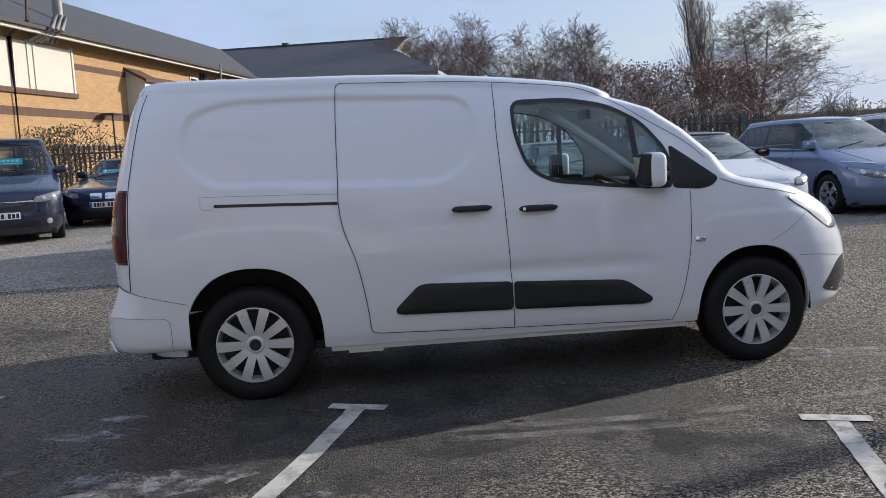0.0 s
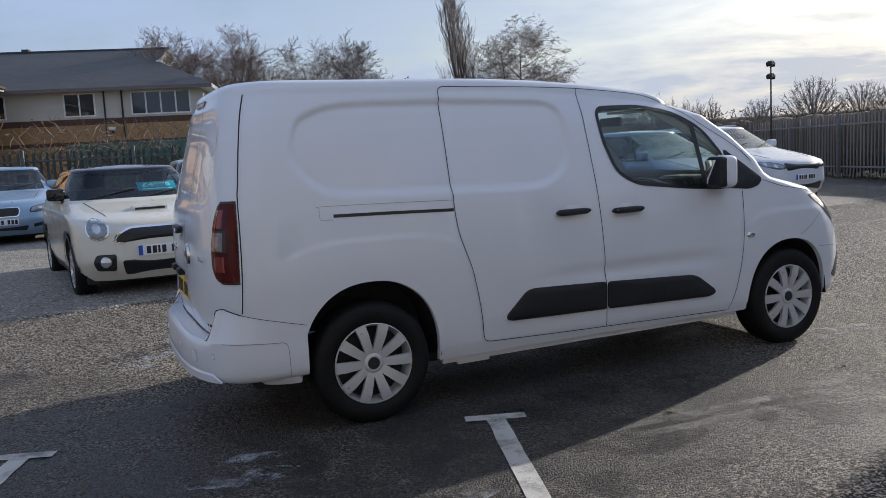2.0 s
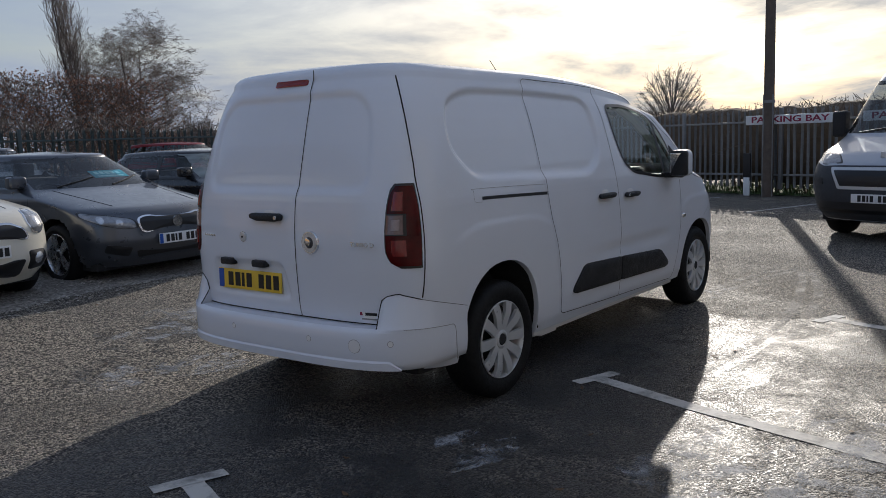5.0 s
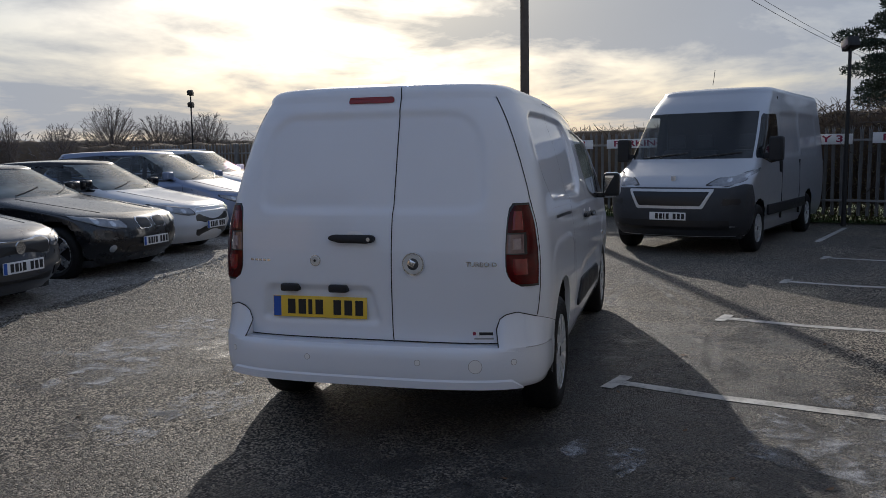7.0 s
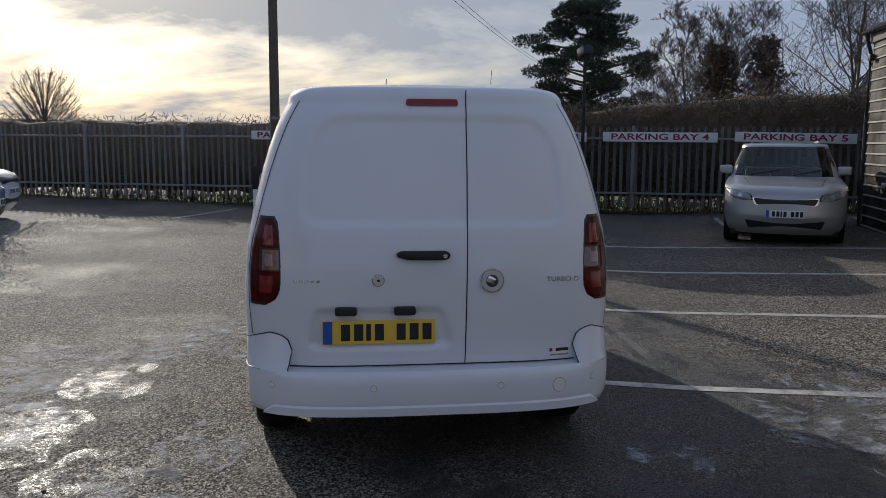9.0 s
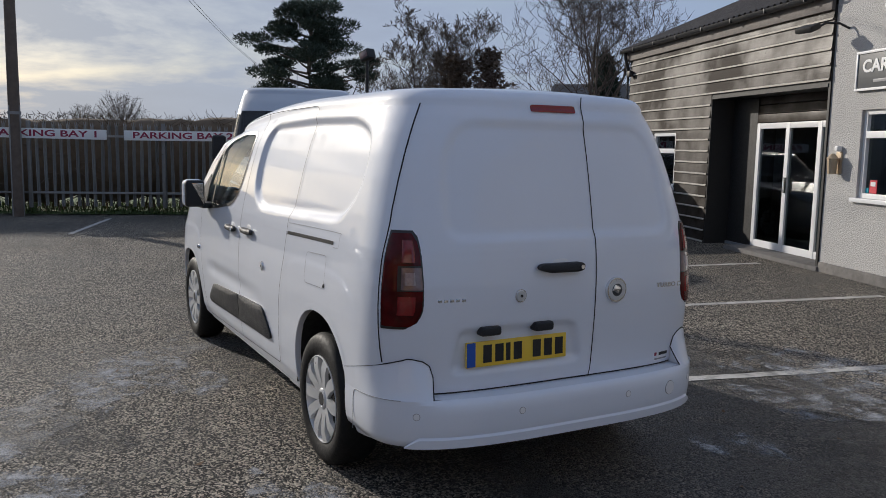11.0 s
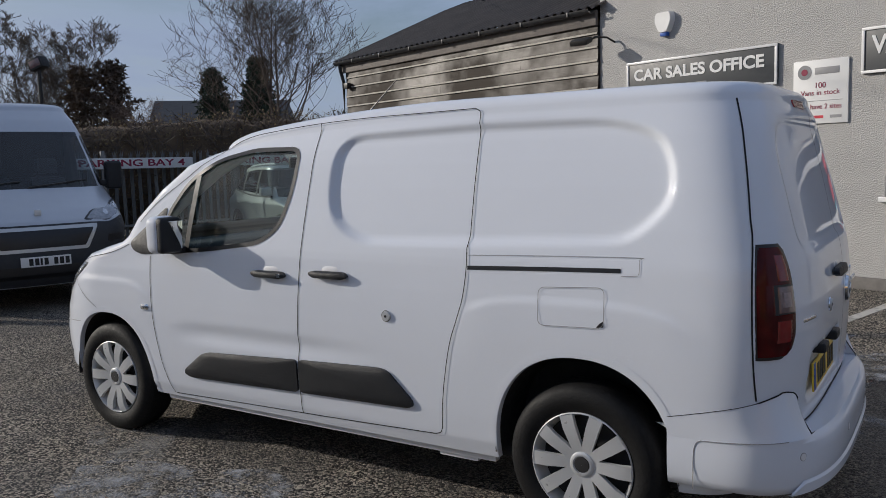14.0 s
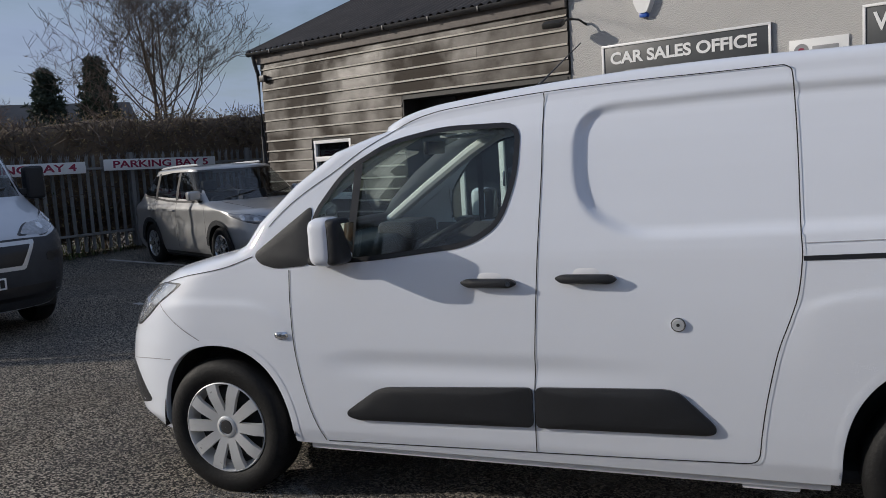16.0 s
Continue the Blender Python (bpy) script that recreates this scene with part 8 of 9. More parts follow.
part("dashboard", box((-1.35, -0.86, 0.90), (-0.88, 0.86, 1.30), 0.06), M_DASH, bx)
part("bulkhead", box((-2.50, -0.88, 0.4), (-2.46, 0.88, 2.3)), M_DASH, bx)
part("cab_floor", box((-2.5, -0.9, 0.5), (-0.9, 0.9, 0.56)), M_DASH, bx)
for y in (0.55, -0.12, -0.58):
    st2 = thing("cab_seat")
    st2.parent = bx
    part("backrest", box((-2.15, y - 0.22, 0.80), (-1.98, y + 0.22, 1.48), 0.06), M_SEATF, st2)
    part("headrest", box((-2.14, y - 0.13, 1.52), (-2.02, y + 0.13, 1.72), 0.04), M_SEATF, st2)
    part("cushion", box((-2.0, y - 0.22, 0.66), (-1.5, y + 0.22, 0.82), 0.05), M_SEATF, st2)
v, f = lathe([(0.20 + 0.016 * math.cos(a), 0.016 * math.sin(a)) for a in np.linspace(0, 2 * math.pi, 9)], 28)
sw2 = mk("steering_wheel", v, f, M_DASH, bx)
sw2.matrix_local = pose(-1.45, -0.50, 1.28, 0, 0, 90) @ pose(0, 0, 0, -50, 0, 0)
part("underside", box((-5.2, -0.9, 0.22), (-0.4, 0.9, 0.34), 0.03), M_UNDER, bx)

# ---- trees, hedges and the distance ----
class Twigs:
    """Collects tapered limbs as plain tubes."""

    def __init__(self):
        self.v, self.f = [], []

    def limb(self, pts, radii, n):
        b = len(self.v)
        for i, (p, r) in enumerate(zip(pts, radii)):
            d = (pts[min(i + 1, len(pts) - 1)] - pts[max(i - 1, 0)])
            q = d.to_track_quat("Z", "Y") if d.length > 1e-6 else Matrix.Identity(3).to_quaternion()
            for k in range(n):
                a = 2 * math.pi * k / n
                self.v.append(p + q @ Vector((r * math.cos(a), r * math.sin(a), 0)))
        for i in range(len(pts) - 1):
            for k in range(n):
                self.f.append((b + i * n + k, b + i * n + (k + 1) % n, b + (i + 1) * n + (k + 1) % n, b + (i + 1) * n + k))


def bare_tree(seed, height, up=0.55, spread=0.5, limbs=9, depth=4, droop=0.0, base=0.28, thick=0.020, twig=0.012, stems=1, kids=4, bark=None, twig_mat=None, label="", name="tree", category="tree"):
    """A leafless tree: a tapered trunk with its limbs, and a crown of branches and twigs."""
    rg = random.Random(seed)
    trunk, crown = Twigs(), Twigs()

    def grow(p, d, length, r, level, tw):
        n = 4 if level < 2 else 3
        pts, rad = [p], [r]
        q = p
        for i in range(n):
            d = (d + Vector((rg.gauss(0, 0.16), rg.gauss(0, 0.16), rg.gauss(0.03, 0.10) + (up * 0.12 if level < 3 else -droop * 0.2)))).normalized()
            q = q + d * length / n
            pts.append(q)
            rad.append(max(r * (1 - 0.62 * (i + 1) / n), twig * 0.7))
        tw.limb(pts, rad, 6 if level == 0 else (5 if level == 1 else 3))
        if level >= depth:
            return
        k = kids + (1 if level < 2 else 0)
        for j in range(k):
            t = 0.30 + 0.70 * (j + rg.random()) / k
            i = min(int(t * n), n - 1)
            s = pts[i].lerp(pts[i + 1], t * n - i)
            side = Vector((rg.gauss(0, 1), rg.gauss(0, 1), rg.gauss(0, 0.45)))
            nd = (d * (0.9 - 0.25 * spread) + side.normalized() * (0.45 + spread * 0.6) + Vector((0, 0, up * 0.4))).normalized()
            grow(s, nd, length * rg.uniform(0.46, 0.68), max(rad[i] * 0.55, twig), level + 1, crown)

    for m in range(stems):
        lean = Vector((rg.gauss(0, 0.05 + 0.10 * (stems > 1)), rg.gauss(0, 0.05 + 0.10 * (stems > 1)), 1)).normalized()
        n = 8
        pts, rad = [Vector((rg.gauss(0, 0.25) * (stems > 1), rg.gauss(0, 0.25) * (stems > 1), -0.2))], [height * thick]
        for i in range(n):
            lean = (lean + Vector((rg.gauss(0, 0.05), rg.gauss(0, 0.05), 0.06))).normalized()
            pts.append(pts[-1] + lean * height * 0.86 / n)
            rad.append(height * thick * (1 - 0.86 * (i + 1) / n))
        trunk.limb(pts, rad, 7)
        for j in range(limbs):
            t = base + (1 - base) * (j + rg.random() * 0.8) / limbs
            i = min(int(t * n), n - 1)
            s = pts[i].lerp(pts[i + 1], t * n - i)
            a = j * 2.4 + rg.uniform(-0.5, 0.5)
            d = Vector((math.cos(a) * (0.4 + spread), math.sin(a) * (0.4 + spread), up + 0.15 * rg.random())).normalized()
            grow(s, d, height * rg.uniform(0.24, 0.36) * (0.55 + 0.75 * spread) * (1.15 - 0.62 * t), max(rad[i] * 0.5, twig * 1.5), 1, crown)
    tr = thing(name, None, label, category)
    mk("trunk", trunk.v, trunk.f, bark or M_BARK, tr)
    mk("crown", crown.v, crown.f, twig_mat or M_TWIG, tr)
    return tr


def stand(tr, x, y, scale=1.0, turn=0.0, z=0.0, first=[]):
    """Sets a tree, or a copy of it, on the ground."""
    m = pose(x, y, z, 0, 0, turn) @ Matrix.Scale(scale, 4)
    if tr.name not in first:
        first.append(tr.name)
        tr.matrix_world = m
        return tr
    return copy_thing(tr, m) if tr.scale == Vector((1, 1, 1)) else copy_thing(tr, pose(x, y, z, 0, 0, turn) @ Matrix.Scale(scale / tr.scale[0], 4))


def polar(ex, ey, az, d):
    return ex + d * math.cos(radians(az)), ey + d * math.sin(radians(az))


birch_a = bare_tree(11, 9.4, 0.70, 0.50, 17, 4, 0.7, 0.30, 0.010, 0.0065, 1, 5, M_BIRCH, M_TWIG, "leafless birch tree behind the fence")
birch_b = bare_tree(12, 8.8, 0.50, 0.62, 17, 4, 0.5, 0.30, 0.012, 0.0075, 1, 5, M_BARK, M_TWIGR, "leafless tree with fine brown twigs behind the fence")
birch_c = bare_tree(13, 8.6, 0.60, 0.55, 14, 4, 0.5, 0.24, 0.011, 0.0075, 2, 5, M_BARK, M_TWIGR, "leafless many-stemmed tree behind the fence")
rg = random.Random(21)
for k in range(16):
    az = 67.6 + k * 1.03 + rg.uniform(-0.3, 0.3)
    x, y = polar(-1.8, -4.7, az, rg.uniform(50, 60))
    tall = float(np.interp(az, [67.5, 68.5, 70, 71.5, 76, 79, 81, 84], [6.4, 7.2, 8.4, 9.2, 9.2, 9.9, 10.0, 9.6]))
    stand((birch_a, birch_b, birch_c)[(0, 1, 2, 1, 2)[k % 5]], x, y, tall / 9.6 * rg.uniform(0.88, 1.04), rg.uniform(0, 360))
# tall upright poplar and the wide tree next to it
poplar = bare_tree(31, 14.2, 1.9, 0.19, 22, 4, 0.0, 0.10, 0.009, 0.0075, 2, 4, M_BARK, M_TWIG, "tall narrow leafless poplar")
stand(poplar, 23.6, 44.1, 1.0, 40)
wide = bare_tree(33, 9.6, 0.35, 0.92, 22, 5, 0.5, 0.20, 0.016, 0.0075, 2, 4, M_BARK, M_TWIG, "wide spreading leafless tree")
stand(wide, 26.3, 43.8, 1.0, 10)
for az, d, sc in ((62.5, 58, 0.5), (65.0, 60, 0.55), (66.2, 57, 0.6), (67.2, 54, 0.66)):
    x, y = polar(-1.0, -5.0, az, d)
    stand(birch_b, x, y, sc, az * 7)
# far field trees
def fan_tree(seed, height, rx, base, label, tips=70, twigs=16, r=0.02):
    """A far leafless tree: limbs that fan out of a short trunk and end on a rounded outline, with fine twigs at their tips."""
    rg = random.Random(seed)
    trunk, crown = Twigs(), Twigs()
    trunk.limb([Vector((0.05 * math.sin(i), 0.04 * math.cos(i), height * 0.62 * i / 5)) for i in range(6)], [height * 0.022 * (1 - 0.75 * i / 5) for i in range(6)], 7)
    c, rz = Vector((0, 0, height * (base + 1) / 2)), height * (1 - base) / 2
    for k in range(tips):
        u, a = -0.75 + 1.75 * (k + 0.5) / tips, k * 2.39996
        w = math.sqrt(max(0.0, 1 - u * u))
        g = rg.uniform(0.82, 1.04)
        tip = c + Vector((rx * w * math.cos(a) * g, rx * w * math.sin(a) * g, rz * u * g))
        root = Vector((0, 0, height * 0.60 * max(0.12, min(1.0, 0.45 + 0.5 * u)) * rg.uniform(0.7, 1.0)))
        mid = root.lerp(tip, 0.5) + Vector((0, 0, -0.06 * height * (1 - u) * 0.3 + rg.gauss(0, 0.02) * height))
        crown.limb([root, mid, tip], [r * 2.6, r * 1.8, r * 0.8], 4)
        for j in range(twigs):
            t = 0.42 + 0.58 * rg.random()
            p = (root.lerp(mid, t * 2) if t < 0.5 else mid.lerp(tip, t * 2 - 1))
            d = ((tip - root).normalized() + Vector((rg.gauss(0, 0.8), rg.gauss(0, 0.8), rg.gauss(0.1, 0.7)))).normalized()
            q = p + d * height * rg.uniform(0.04, 0.10)
            crown.limb([p, p.lerp(q, 0.5) + Vector((rg.gauss(0, 0.02), rg.gauss(0, 0.02), 0.02)) * height * 0.3, q], [r, r * 0.8, r * 0.5], 3)
    tr = thing("tree", None, label, "tree")
    mk("trunk", trunk.v, trunk.f, M_BARK, tr)
    mk("crown", crown.v, crown.f, M_TWIGF, tr)
    return tr


round_a = fan_tree(41, 5.8, 2.3, 0.10, "rounded leafless field tree far off", 110, 30, 0.010)
round_b = fan_tree(42, 5.4, 2.0, 0.12, "rounded leafless field tree far off", 90, 30, 0.010)
for k, (x, y, h) in enumerate(((49.6, 39.7, 5.8), (51.7, 37.2, 5.2), (53.0, 35.6, 4.7), (53.8, 34.1, 5.4), (59.6, 21.8, 6.9), (57.4, 27.2, 4.6), (56.3, 29.5, 4.4), (46.4, 41.7, 4.4), (63.0, -6.2, 5.2), (62.8, -3.5, 4.3))):
    stand((round_a, round_b)[k % 2], x, y, h / (5.8, 5.4)[k % 2], k * 50)
pop_far = fan_tree(44, 4.9, 0.85, 0.05, "slim leafless poplar far off", 60, 22, 0.011)
for k, (x, y, h) in enumerate(((39.5, 48.5, 4.9), (40.4, 47.8, 4.7), (41.3, 47.05, 5.0), (42.1, 46.4, 4.6), (42.7, 45.6, 4.5), (43.4, 45.0, 4.4), (44.1, 44.2, 4.5), (36.9, 50.4, 4.2), (35.9, 51.1, 4.4))):
    stand(pop_far, x, y, h / 4.9, k * 70)
# trees over the hedge by the office
yard_a = bare_tree(51, 7.0, 0.75, 0.70, 12, 5, 0.0, 0.26, 0.014, 0.0105, 2, 4, M_BARK, M_BARK, "spreading leafless tree behind the hedge")
stand(yard_a, 27.6, -14.6, 1.0, 0)
yard_b = bare_tree(52, 6.6, 0.85, 0.80, 13, 5, 0.0, 0.30, 0.010, 0.0055, 3, 3, M_BARK, M_BARK, "leafless tree with upswept branches behind the hedge")
stand(yard_b, 12.9, -11.2, 1.0, 30)
stand(birch_c, 19.0, -12.0, 0.36, 70)
stand(birch_b, 22.5, -14.0, 0.46, 140)


def needle_tree(seed, height, width, trunk_h, layers, flat, label, clumps=60, leaf=0.16, mat=None):
    """An evergreen: a trunk with limbs and clumps of short needle blades."""
    rg = random.Random(seed)
    tr = thing("pine_tree", None, label, "tree")
    w = Twigs()
    pts = [Vector((0.08 * math.sin(i), 0.06 * math.cos(i * 1.3), height * i / 8)) for i in range(9)]
    w.limb(pts, [height * 0.022 * (1 - 0.85 * i / 8) for i in range(9)], 7)
    v, f = [], []
    for k in range(layers):
        t = k / (layers - 1)
        z = trunk_h + (height - trunk_h) * t
        reach = width / 2 * (1 - t) ** 0.75 if not flat else width / 2 * (0.55 + 0.75 * math.sin(math.pi * min(1, 0.22 + 0.75 * t))) * rg.uniform(0.55, 1.1)
        for j in range(5 if flat else 7):
            a = rg.uniform(0, 6.28)
            tip = Vector((reach * math.cos(a), reach * math.sin(a), z + (rg.uniform(0.0, 0.5) if flat else -0.15 * reach)))
            w.limb([Vector((0, 0, z - 0.3)), tip * 0.5 + Vector((0, 0, z * 0.5)), tip], [0.06, 0.04, 0.015], 4)
            for c in range(clumps // 5):
                q = tip * 1.0
                s = rg.random() ** 0.6
                cpos = Vector((0, 0, z)).lerp(tip, 0.25 + 0.8 * s) + Vector((rg.gauss(0, 0.25), rg.gauss(0, 0.25), rg.gauss(0, 0.15)))
                for b in range(11):
                    d = Vector((rg.gauss(0, 1), rg.gauss(0, 1), rg.gauss(0.35, 0.8))).normalized() * leaf * rg.uniform(0.7, 1.6)
                    e = d.cross(Vector((rg.gauss(0, 1), rg.gauss(0, 1), rg.gauss(0, 1)))).normalized() * leaf * 0.28
                    i0 = len(v)
                    v += [cpos - e, cpos + e, cpos + d]
                    f.append((i0, i0 + 1, i0 + 2))
    mk("trunk", w.v, w.f, M_BARK, tr)
    mk("crown", v, f, mat or M_PINE, tr, smooth=False)
    return tr


def cloud_pine(seed, height, width, label):
    """A broad old pine: a leaning trunk, bare limbs and flat dense clouds of needles."""
    rg = random.Random(seed)
    tr = thing("pine_tree", None, label, "tree")
    w = Twigs()
    w.limb([Vector((0.15 * math.sin(i), 0.1 * math.cos(i * 1.3), height * 0.93 * i / 8)) for i in range(9)], [0.24 * (1 - 0.8 * i / 8) for i in range(9)], 8)
    v, f = [], []
    for k in range(64):
        t = (k + rg.random()) / 64
        z = height * (0.24 + 0.72 * t)
        reach = width / 2 * math.sin(math.pi * min(1.0, 0.20 + 0.74 * t)) ** 0.8 * rg.uniform(0.25, 1.02)
        a = k * 2.4 + rg.uniform(-0.6, 0.6)
        c = Vector((reach * math.cos(a), reach * math.sin(a), z))
        w.limb([Vector((0, 0, z - 0.6)), Vector((c.x * 0.5, c.y * 0.5, z - 0.35)), c], [0.07, 0.05, 0.02], 4)
        rx, rz = rg.uniform(0.65, 1.15), rg.uniform(0.24, 0.40)
        for b in range(760):
            d = Vector((rg.gauss(0, 1), rg.gauss(0, 1), rg.gauss(0.15, 1))).normalized() * rg.random() ** 0.4
            q = c + Vector((d.x * rx, d.y * rx, d.z * rz))
            out = (d + Vector((rg.gauss(0, 0.5), rg.gauss(0, 0.5), rg.gauss(0.4, 0.4)))).normalized() * rg.uniform(0.10, 0.24)
            e = out.cross(Vector((rg.gauss(0, 1), rg.gauss(0, 1), rg.gauss(0, 1)))).normalized() * 0.035
            i0 = len(v)
            v += [q - e, q + e, q + out]
            f.append((i0, i0 + 1, i0 + 2))
    mk("trunk", w.v, w.f, M_BARK, tr)
    mk("crown", v, f, M_PINE, tr, smooth=False)
    return tr


pine = cloud_pine(61, 9.3, 7.6, "dark spreading pine tree behind the hedge")
stand(pine, 39.6, -12.9, 1.0)
fir = needle_tree(62, 7.6, 3.4, 0.8, 16, False, "dark conical conifer behind the hedge", 70, 0.24)
stand(fir, 40.0, -33.5, 0.98)
stand(fir, 39.4, -36.9, 1.10, 60)
brown_fir = needle_tree(63, 5.3, 2.2, 0.4, 14, False, "brown dying conifer behind the hedge", 45, 0.16, M_COPPERD)
stand(brown_fir, 25.8, -15.8, 1.0)
stand(brown_fir, 23.2, -12.8, 0.88, 80)
stand(fir, 62.0, 27.5, 0.62, 90)
stand(fir, 64.0, 29.5, 0.5, 30)


def scrub(name, label, line, height, depth, n, mat, leaf_mat, seed, kind="stuff", leaf=0.05, leaves=0, twig=0.006, core=0.55, topz=None, ground=None):
    """A hedge along a line of points: a dark woven core of stems and twigs with ragged edges, and leaves."""
    rg = random.Random(seed)
    p = smooth_line(line, 1.0)
    seglen = np.r_[0, np.cumsum(np.hypot(*np.diff(p, axis=0).T))]
    w = Twigs()
    lv, lf2 = [], []
    for k in range(n):
        s = rg.uniform(0, seglen[-1])
        x, y = np.interp(s, seglen, p[:, 0]), np.interp(s, seglen, p[:, 1])
        h = height(x, y) if callable(height) else height
        q = Vector((x + rg.gauss(0, depth * 0.35), y + rg.gauss(0, depth * 0.35), 0))
        z0 = h * rg.random() ** 0.8 * 0.92
        q.z = z0
        d = Vector((rg.gauss(0, 0.8), rg.gauss(0, 0.8), rg.gauss(0.7, 0.7))).normalized()
        ln = rg.uniform(0.25, 0.75)
        e = q + d * ln
        e.z = min(e.z, h * rg.uniform(0.96, 1.06))
        mid = (q + e) / 2 + Vector((rg.gauss(0, 0.05), rg.gauss(0, 0.05), 0))
        w.limb([q, mid, e], [twig * 1.6, twig * 1.2, twig * 0.6], 3)
    for k in range(leaves):
        s = rg.uniform(0, seglen[-1])
        x, y = np.interp(s, seglen, p[:, 0]), np.interp(s, seglen, p[:, 1])
        h = height(x, y) if callable(height) else height
        q = Vector((x + rg.gauss(0, depth * 0.4), y + rg.gauss(0, depth * 0.4), h * rg.random()))
        a, b = (Vector((rg.gauss(0, 1), rg.gauss(0, 1), rg.gauss(0, 1))).normalized() * leaf * rg.uniform(0.6, 1.4) for _ in range(2))
        i0 = len(lv)
        lv += [q, q + a, q + a * 0.6 + b]
        lf2.append((i0, i0 + 1, i0 + 2))
    ob = mk(name, w.v, w.f, mat, None, label, kind=kind, category="hedge")
    if lf2:
        mk("leaves", lv, lf2, leaf_mat, ob, smooth=False)
    return ob


def hedge_core(name, label, line, height, depth, mat, low=0.75, seed=1):
    """The dense heart of a hedge: a lumpy body along a line."""
    p = smooth_line(line, 0.35)
    t = np.gradient(p, axis=0)
    t /= np.linalg.norm(t, axis=1)[:, None]
    verts, faces = [], []
    prof = [(-0.5, low), (-0.62, low + 0.35), (-0.55, 0.86), (-0.35, 0.97), (0.0, 1.0), (0.35, 0.97), (0.55, 0.86), (0.6, low + 0.3), (0.5, low)]
    for i, (q, d) in enumerate(zip(p, t)):
        h = height(*q) if callable(height) else height
        for a, b in prof:
            zq = (b * h) if b > low + 0.01 else low * h
            k = Vector((q[0] - d[1] * a * depth, q[1] + d[0] * a * depth, zq))
            nz = noise.noise_vector(k * 1.9) * 0.13 + noise.noise_vector(k * 5.0) * 0.07
            verts.append(k + nz)
    n = len(prof)
    faces = [(i * n + k, i * n + (k + 1) % n, (i + 1) * n + (k + 1) % n, (i + 1) * n + k) for i in range(len(p) - 1) for k in range(n)]
    return mk(name, verts, faces, mat, None, label, kind="stuff", category="hedge", sharp=0)


def hedge_h(x, y):
    v = -x * SU + y * CU
    return float(np.interp(v, [-9, -4, -1, 3, 8, 30], [2.75, 2.6, 2.35, 2.1, 2.02, 2.1]))


hl = [tuple(uv(14.7, 27)[:2]), tuple(uv(14.7, 12)[:2]), tuple(uv(14.7, 0)[:2]), tuple(uv(14.75, -5)[:2]), tuple(uv(14.9, -12)[:2])]
hedge_core("hedge", "clipped brown winter hedge behind the fence", hl, lambda x, y: hedge_h(x, y) - 0.06, 0.75, M_HEDGE, 0.15)
scrub("hedge_twigs", "bare tangled hedge twigs behind the fence", hl, hedge_h, 0.95, 9000, M_HEDGE, M_IVY, 71, leaves=5200, leaf=0.035)
scrub("hedge_brush", "brown leafy hedge tops behind the fence", [tuple(uv(14.3, 1)[:2]), tuple(uv(14.4, -5)[:2]), tuple(uv(14.5, -12)[:2])], lambda x, y: hedge_h(x, y) + 0.12, 0.8, 5000, M_BARK, M_HEDGELEAF, 70, leaves=15000, leaf=0.045)
# upright hedge stems seen through the pales
rg = random.Random(77)
w = Twigs()
for k in range(260):
    v0 = rg.uniform(-10, 26)
    q = uv(14.7 + rg.gauss(0, 0.2), v0, 0)
    top = q + Vector((rg.gauss(0, 0.2), rg.gauss(0, 0.2), 1.5))
    w.limb([q, (q + top) / 2 + Vector((rg.gauss(0, 0.08), rg.gauss(0, 0.08), 0)), top], [0.025, 0.02, 0.014], 4)
mk("hedge_stems", w.v, w.f, M_HEDGE, None, "dark upright hedge stems", kind="stuff", category="hedge")
# rough grass beyond the hedge, and the far field
verts = [tuple(uv(u, v, 0.02)) for u, v in ((13.75, 120), (13.75, -14), (260, -120), (260, 200))]
mk("far_grass", verts, [(0, 1, 2, 3)], M_GRASS, None, "rough grass field beyond the hedge", kind="structure", category="ground")
rg = random.Random(78)
gv3, gf3 = [], []
for k in range(9000):
    q = uv(rg.uniform(13.75, 16.5), rg.uniform(-9, 20), 0.02)
    a = rg.uniform(0, 6.28)
    b = len(gv3)
    hgt = rg.uniform(0.05, 0.22)
    gv3 += [q + Vector((0.012 * math.cos(a), 0.012 * math.sin(a), 0)), q - Vector((0.012 * math.cos(a), 0.012 * math.sin(a), 0)), q + Vector((rg.gauss(0, 0.05), rg.gauss(0, 0.05), hgt))]
    gf3.append((b, b + 1, b + 2))
mk("grass_blades", gv3, gf3, M_GRASS, None, "long grass along the fence foot", smooth=False, kind="stuff", category="grass")
# far hedge rows on the horizon
hedge_core("far_hedge", "dark hedge row across the far field", [polar(0, 0, 62, 85), polar(0, 0, 45, 80), polar(0, 0, 25, 85), polar(0, 0, 5, 90), polar(0, 0, -15, 90), polar(0, 0, -35, 70)], 3.4, 4.0, M_HEDGE, 0.02)
scrub("far_hedge_twigs", "ragged twigs along the far hedge row", [polar(0, 0, 62, 85), polar(0, 0, 45, 80), polar(0, 0, 25, 85), polar(0, 0, 5, 90), polar(0, 0, -15, 90), polar(0, 0, -35, 70)], 4.4, 4.0, 5000, M_TWIGF, M_IVY, 73, twig=0.03)
